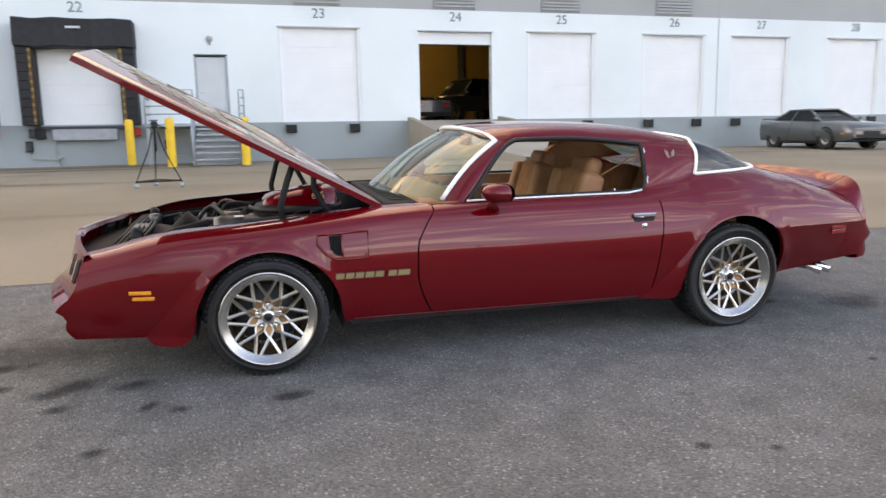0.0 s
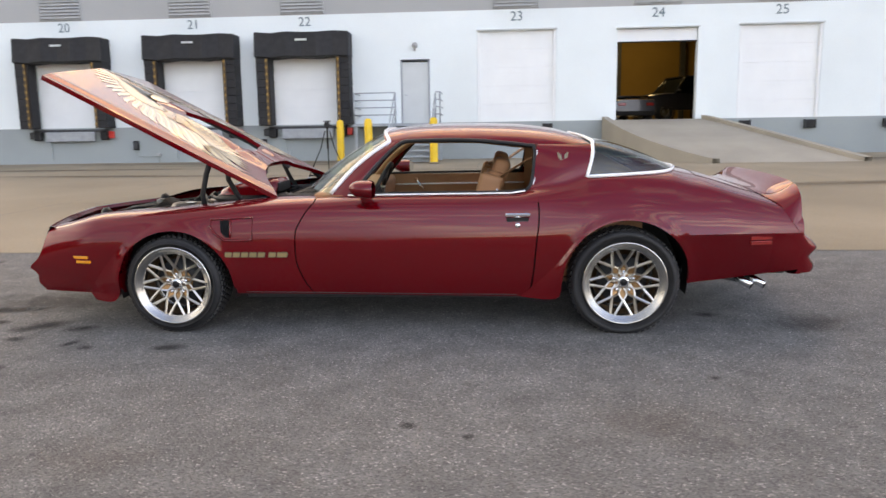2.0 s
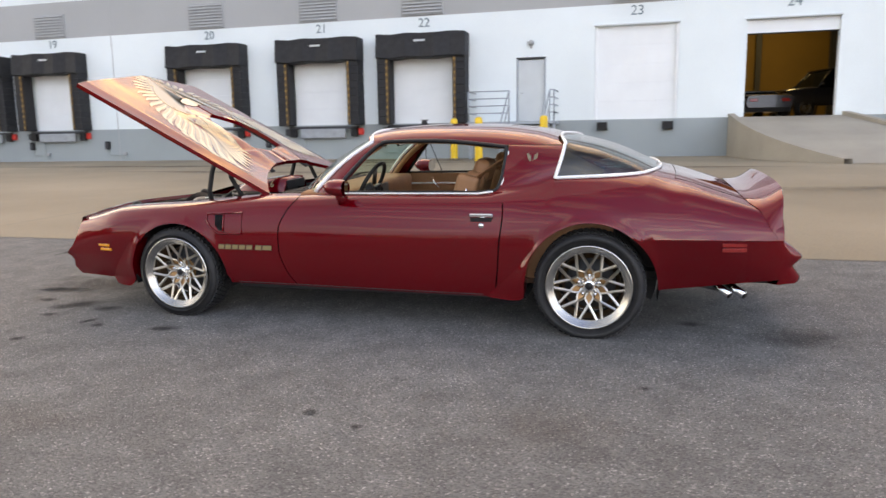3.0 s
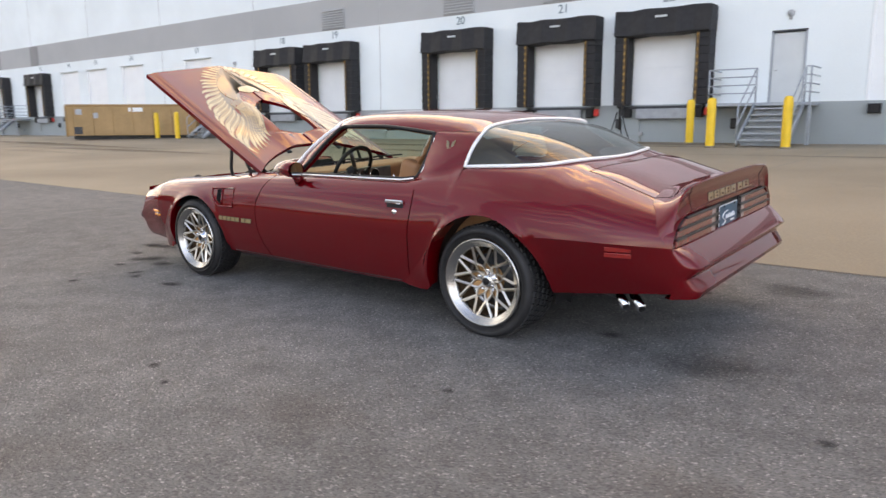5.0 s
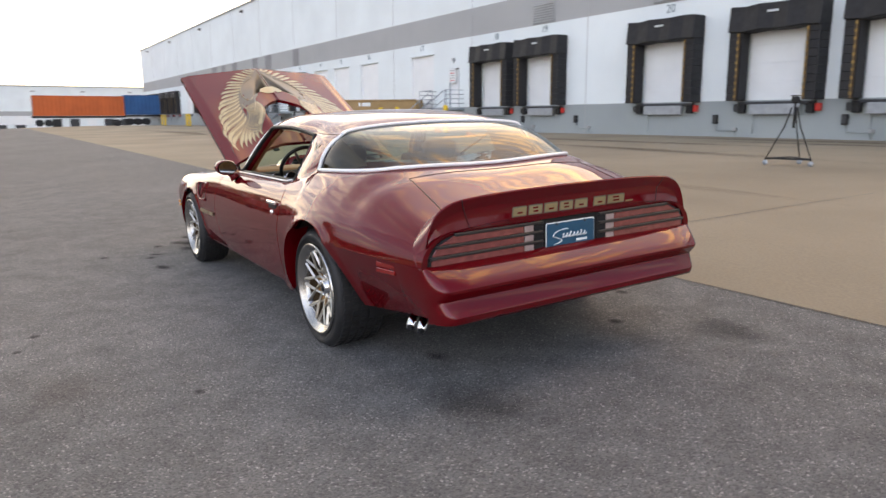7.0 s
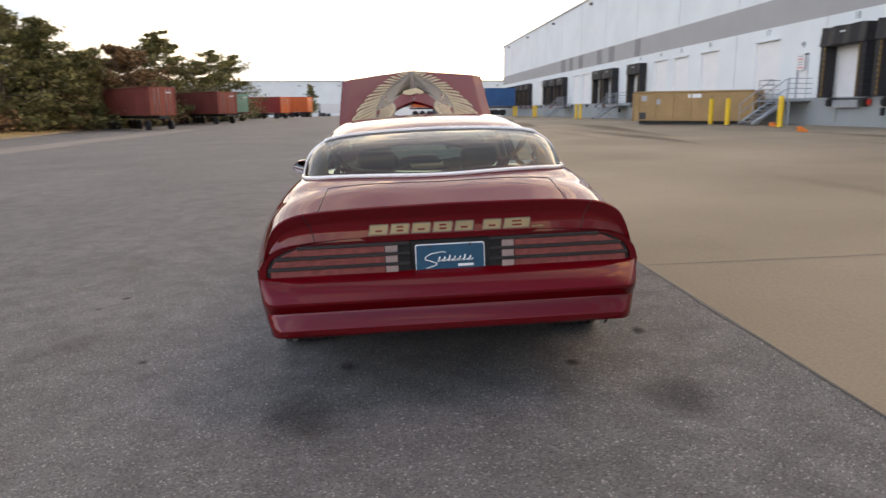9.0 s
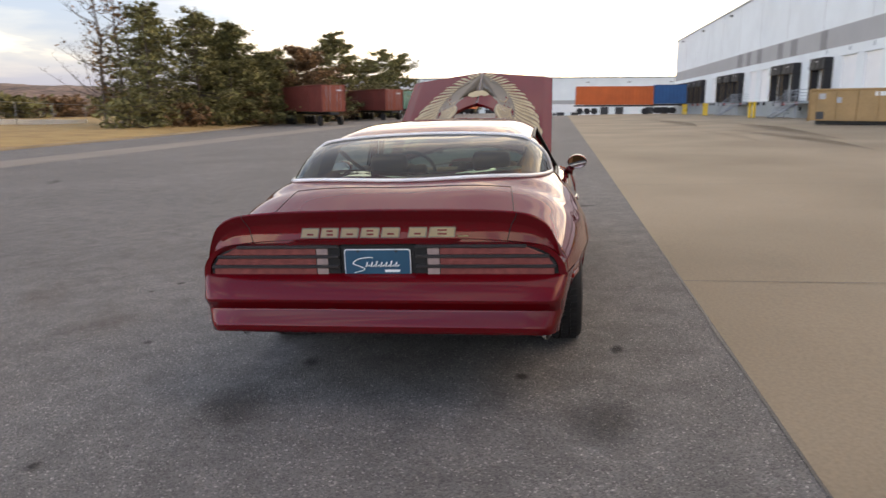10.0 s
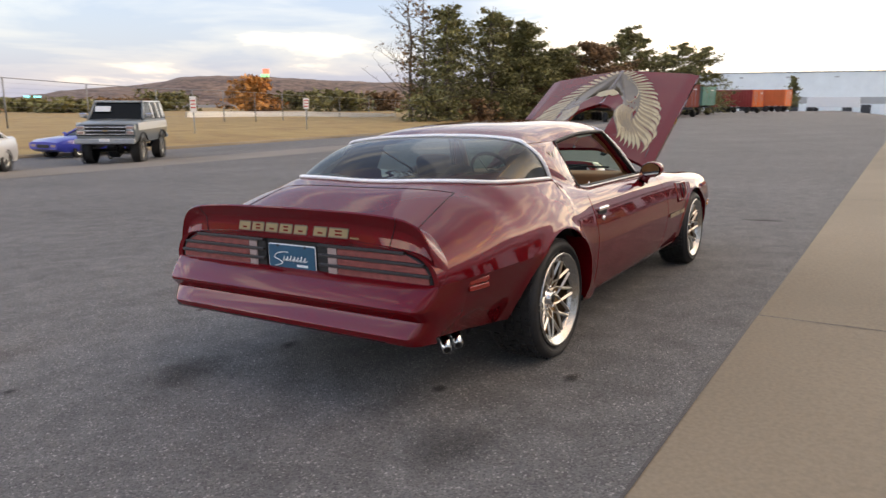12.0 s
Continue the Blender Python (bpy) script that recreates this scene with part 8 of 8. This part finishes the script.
def tree(x, y, h, spread, leaf, seed, label, bare=0.0, count=2600, shape=1.0, category="tree", z0=None, leaf_size=1.0):
    r = random.Random(seed)
    z = (gz(x, y) + 0.3) if z0 is None else z0
    d = thing("tree", pose(x, y, z), label, category, "trees behind the yard")
    lean = [(r.uniform(-0.3, 0.3), r.uniform(-0.3, 0.3)) for _ in range(6)]
    trunk = [(lean[k][0] * k * 0.25, lean[k][1] * k * 0.25, -0.4 + h * 0.94 * k / 5) for k in range(6)]
    tube("trunk", trunk, [0.035 * h * 0.45 * (1 - 0.17 * k) for k in range(6)], BARK, d, 7)
    lv, lf, cv, cf = [], [], [], []
    limbs = 30 if bare > 0.5 else 50
    ends = []
    for k in range(limbs):
        f = 0.10 + 0.86 * (k + r.random() * 0.6) / limbs
        i = min(4, int(f * 5))
        t = f * 5 - i
        p = [trunk[i][a] * (1 - t) + trunk[i + 1][a] * t for a in range(3)]
        a = r.uniform(0, 2 * math.pi)
        reach = spread * ((1 - f) ** shape * 1.15 + 0.06) * r.uniform(0.4, 1.25)
        up = r.uniform(-0.12, 0.3) * reach if bare < 0.5 else r.uniform(0.5, 1.2) * reach
        q = (p[0] + reach * math.cos(a), p[1] + reach * math.sin(a), p[2] + up)
        m = ((p[0] + q[0]) / 2 + r.uniform(-0.2, 0.2), (p[1] + q[1]) / 2 + r.uniform(-0.2, 0.2), (p[2] + q[2]) / 2 - 0.1 * reach)
        v, fc = tube_data([p, m, q], [0.05, 0.032, 0.010], 4)
        o = len(lv)
        lv += v
        lf += [tuple(o + j for j in face) for face in fc]
        ends.append((p, m, q, reach))
        if bare > 0.4:
            for _ in range(5):
                s = r.random()
                b = [m[c] * (1 - s) + q[c] * s for c in range(3)]
                e = (b[0] + r.uniform(-0.9, 0.9), b[1] + r.uniform(-0.9, 0.9), b[2] + r.uniform(0.2, 1.0))
                v, fc = tube_data([b, e], [0.018, 0.005], 3)
                o = len(lv)
                lv += v
                lf += [tuple(o + j for j in face) for face in fc]
    tagged(sheet("branchwork", lv, lf, BARK, d, True), kind="stuff")
    n = int(count * (1 - bare))
    for _ in range(n):
        p, m, q, reach = r.choice(ends)
        s = r.random() ** 0.55
        c = [(p[k] * (1 - s) ** 2 + 2 * m[k] * s * (1 - s) + q[k] * s * s) + r.gauss(0, (0.16 + 0.075 * reach) * (0.5 if k == 2 else 1.0)) for k in range(3)]
        size = r.uniform(0.10, 0.32) * leaf_size
        a, b = r.uniform(0, 6.28), r.uniform(-0.9, 0.9)
        u = Vector((math.cos(a) * math.cos(b), math.sin(a) * math.cos(b), math.sin(b))) * size
        w = Vector((r.uniform(-1, 1), r.uniform(-1, 1), r.uniform(-1, 1))).normalized() * size * 0.6
        c = Vector(c)
        o = len(cv)
        cv += [c - u, c + w, c + u * r.uniform(0.6, 1.2), c - w]
        cf.append((o, o + 1, o + 2, o + 3))
    if n:
        tagged(sheet("crown", cv, cf, leaf, d, False), kind="stuff")
    return d


rt = random.Random(11)
spots = [(-56.5, -36.8, 12.4, 2.5), (-59.5, -38.0, 12.9, 2.7), (-61.5, -34.6, 12.2, 2.7), (-64.5, -36.2, 12.9, 2.8), (-66.0, -33.2, 11.6, 2.8), (-69.0, -35.0, 11.8, 2.8), (-73.5, -33.5, 8.9, 3.0), (-77.5, -34.0, 9.2, 3.2), (-81.5, -32.0, 10.2, 3.0), (-86.0, -32.5, 10.2, 3.2), (-90.5, -30.5, 13.2, 2.9), (-96.0, -30.5, 12.8, 3.0), (-102.0, -28.5, 9.7, 3.6), (-108.0, -28.0, 11.6, 3.2), (-114.0, -26.5, 11.1, 2.8), (-63.0, -41.5, 13.3, 3.2), (-74.0, -39.0, 12.5, 3.2), (-87.0, -37.0, 10.0, 4.0)]
for k, (x, y, h, s) in enumerate(spots):
    autumn = k in (8, 9)
    airy = k in (0, 1, 2, 3, 15)
    tree(x, y, h * rt.uniform(0.97, 1.03), s * (1.55 if k < 6 else 1.9), LEAF_AUTUMN if autumn else LEAF, 40 + k, "rust-brown autumn tree behind the yard" if autumn else "thin ragged conifer with gaps in its crown" if airy else "dark green ragged conifer behind the yard", 0.0, 3400 if airy else 8500, 0.62, leaf_size=0.85)
tree(-61.0, -44.5, 15.5, 5.0, LEAF_AUTUMN, 90, "bare grey tree with thin upswept branches", 0.985, 2600, 0.4)
tree(-58.0, -40.5, 13.6, 3.4, LEAF_AUTUMN, 91, "nearly bare tree with sparse brown leaves", 0.85, 3000, 0.5)
for k in range(16):
    x = -50 - 3.9 * k
    tree(x, -35.2 + 0.45 * k + rt.uniform(-1, 1), rt.uniform(2.6, 4.2), 2.6, (LEAF, LEAF, LEAF_AUTUMN)[k % 3], 200 + k, "low dense shrub at the edge of the trees", 0.0, 900, 0.4, "shrub")
tree(-150, -17.6, 7.4, 2.0, LEAF, 301, "small dark conifer before the distant warehouse", 0.0, 1800, 0.8)
for k in range(15):
    a = -1.22 + 0.056 * k + (0.055 if k == 6 else 0.0)
    d = 132 + 7 * (k % 3)
    x, y = 4.7 - d * math.cos(a), 2.4 + d * math.sin(a)
    warm = k == 6
    tree(x, y, 6.6 if k == 6 else rt.uniform(3.0, 4.2) if a > -0.95 else rt.uniform(1.4, 2.2), 4.4 if k == 6 else 5.5, LEAF_ORANGE if warm else (LEAF, LEAF_AUTUMN, LEAF)[k % 3], 400 + k, "rounded orange autumn tree beyond the fence" if warm else "low dense tree in the belt beyond the fence", 0.0, 1500, 0.3, z0=gz(x, y) + 0.6, leaf_size=2.2)


# ---- fence, barrier and signs on the verge ----
FENCE_STEEL = mat("weathered_fence_steel", (0.22, 0.23, 0.235), 0.6, metal=0.3, vary=0.15, scale=3)


def fence():
    d = thing("chain_fence", pose(0, 0, 0), "grey chain-link fence with steel posts beyond the grass", "fence")
    line = [(14, -31.0, 2.9), (-4, -34.0, 2.7), (-14.5, -37.2, 2.5), (-21, -40.5, 2.35), (-27.8, -43.2, 2.22), (-36.6, -46.5, 2.2), (-50.3, -50.0, 1.9), (-65.8, -50.2, 1.5), (-98, -52.0, 1.2)]
    tops = []
    for a, b in zip(line, line[1:]):
        n = max(1, int(math.dist(a, b) / 4.0))
        tops += [tuple(a[c] + (b[c] - a[c]) * k / n for c in range(3)) for k in range(n)]
    for x, y, z in tops:
        tube("post", [(x, y, z - 2.6), (x, y, z)], 0.04, FENCE_STEEL, d, 6)
    for h in (0.0, 0.25, 0.5, 0.75, 1.0, 1.25, 1.5, 1.75, 2.0):
        tube("wire", [(x, y, z - h) for x, y, z in tops], 0.006 if h else 0.024, FENCE_STEEL, d, 3)
    b = thing("white_barrier", pose(0, 0, 0), "long low white barrier beyond the grass", "barrier")
    line = [(-35.5, -49.9, 0.45), (-43.0, -50.9, 0.38), (-51.7, -51.5, 0.28), (-58.0, -50.6, 0.12), (-64.2, -49.0, -0.02)]
    v = [(x, y, z + h) for x, y, z in line for h in (-0.5, 0.0)] + [(x - 0.1, y - 0.35, z + h) for x, y, z in line for h in (0.0, -0.5)]
    n = len(line)
    sheet("barrier_wall", v, quads(n, 2) + quads(n, 2, 2 * n) + [(2 * i + 1, 2 * i + 3, 2 * n + 2 * i + 2, 2 * n + 2 * i) for i in range(n - 1)], WHITE_PAINT, b, False)


fence()
for x, y in ((-23.4, -33.6), (-31.6, -32.3)):
    z = gz(x, y) + 0.3
    d = thing("post_sign", pose(x, y, z, 0, 0, 52), "small white sign with red print on a steel post", "sign")
    tube("post", [(0, 0, -0.3), (0, 0, 2.2)], 0.035, STEEL, d, 6)
    box("board", (0.03, 0.36, 0.9 if x > -25 else 0.7), (0.05, 0, 1.85), WHITE_PAINT, d, 0.004)
    for k in range(3):
        box("print_bar", (0.006, 0.26, 0.07), (0.068, 0, 2.05 - 0.2 * k), RED_SIGNAL, d, 0.001)


# ---- oil spots, tyre marks and dirt ----
OIL = stain_mat("oil_blotch", (0.04, 0.039, 0.039), 0.6)
OIL_SOFT = stain_mat("damp_blotch", (0.055, 0.053, 0.051), 0.38)
RUST_STAIN = stain_mat("rust_dust", (0.17, 0.13, 0.10), 0.14)
TYRE_MARK = stain_mat("tyre_streak", (0.05, 0.045, 0.04), 0.33)


def blotch(x, y, a, b, turn, material, label="dark oil spot on the asphalt"):
    n = 28
    m = pose(x, y, gz(x, y), TILT if y < KERB_Y else 0, 0, 0) @ pose(0, 0, 0.008, 0, 0, turn)
    v = [(0, 0, 0)] + [(math.cos(6.2832 * k / n), math.sin(6.2832 * k / n), 0) for k in range(n)]
    ob = sheet("ground_stain", v, [(0, 1 + k, 1 + (k + 1) % n) for k in range(n)], material, None, False)
    ob.matrix_basis = m @ Matrix.Diagonal((a, b, 1, 1))
    ob.visible_shadow = False
    return tagged(ob, label, "stain", "", "structure")


for x, y, a, b, tn in ((-2.05, -0.87, 0.13, 0.10, 20), (-2.36, -1.10, 0.07, 0.05, 0), (-1.32, -1.25, 0.11, 0.05, 10), (-2.35, -0.83, 0.20, 0.10, 40), (-2.69, -0.76, 0.10, 0.05, 0), (-1.94, -1.18, 0.08, 0.04, 60), (-1.80, -1.25, 0.08, 0.05, 0), (0.24, -2.26, 0.045, 0.035, 0), (0.50, -2.36, 0.03, 0.025, 0), (1.70, -1.656, 0.04, 0.035, 0), (1.97, -0.53, 0.10, 0.06, 15), (1.67, 1.085, 0.06, 0.04, 0), (2.10, 0.60, 0.06, 0.04, 0), (3.17, -1.245, 0.04, 0.03, 0), (-4.08, 1.0, 0.07, 0.24, 5), (-2.85, -0.45, 0.25, 0.07, 10), (-2.1, -1.6, 0.05, 0.04, 0)):
    blotch(x, y, a * 1.35, b * 1.35, tn, OIL)
for x, y, a, b, tn in ((2.56, -0.70, 0.34, 0.20, 12), (2.60, 0.96, 0.28, 0.16, 0), (-2.6, -0.2, 0.5, 0.3, 0), (-9.6, -11.0, 0.9, 0.12, 30)):
    blotch(x, y, a * 1.4, b * 1.4, tn, OIL_SOFT, "faint damp patch on the asphalt")
for x, y, a, b, tn in ((1.3, -2.2, 0.5, 0.35, 0), (0.6, -3.2, 0.7, 0.3, 30), (2.9, -1.9, 0.5, 0.3, 0), (-1.0, -2.6, 0.4, 0.25, 0)):
    blotch(x, y, a, b, tn, RUST_STAIN, "faint brown dust on the asphalt")
for x, y, a, b, tn in ((-9, 12.5, 9, 0.8, -8), (-14, 15.5, 12, 1.0, 3), (-20, 9.0, 14, 0.9, 2), (-6, 17.5, 7, 0.7, 0), (3, 14.0, 8, 0.6, 8), (-30, 11, 16, 1.4, -3), (12, 16.5, 9, 1.2, -5), (-45, 9, 22, 1.6, 1), (-8.0, 19.0, 9, 1.1, 0), (8, 8.5, 8, 0.7, 12)):
    blotch(x, y, a, b, tn, TYRE_MARK, "dark tyre streak on the concrete apron")
for x, y, a, b in ((-24, 7.5, 9, 0.8), (-2, 6.2, 6, 0.5), (-36, 12, 10, 0.7)):
    blotch(x, y, a, b, 2, RUST_STAIN, "rusty dust streak on the concrete apron")
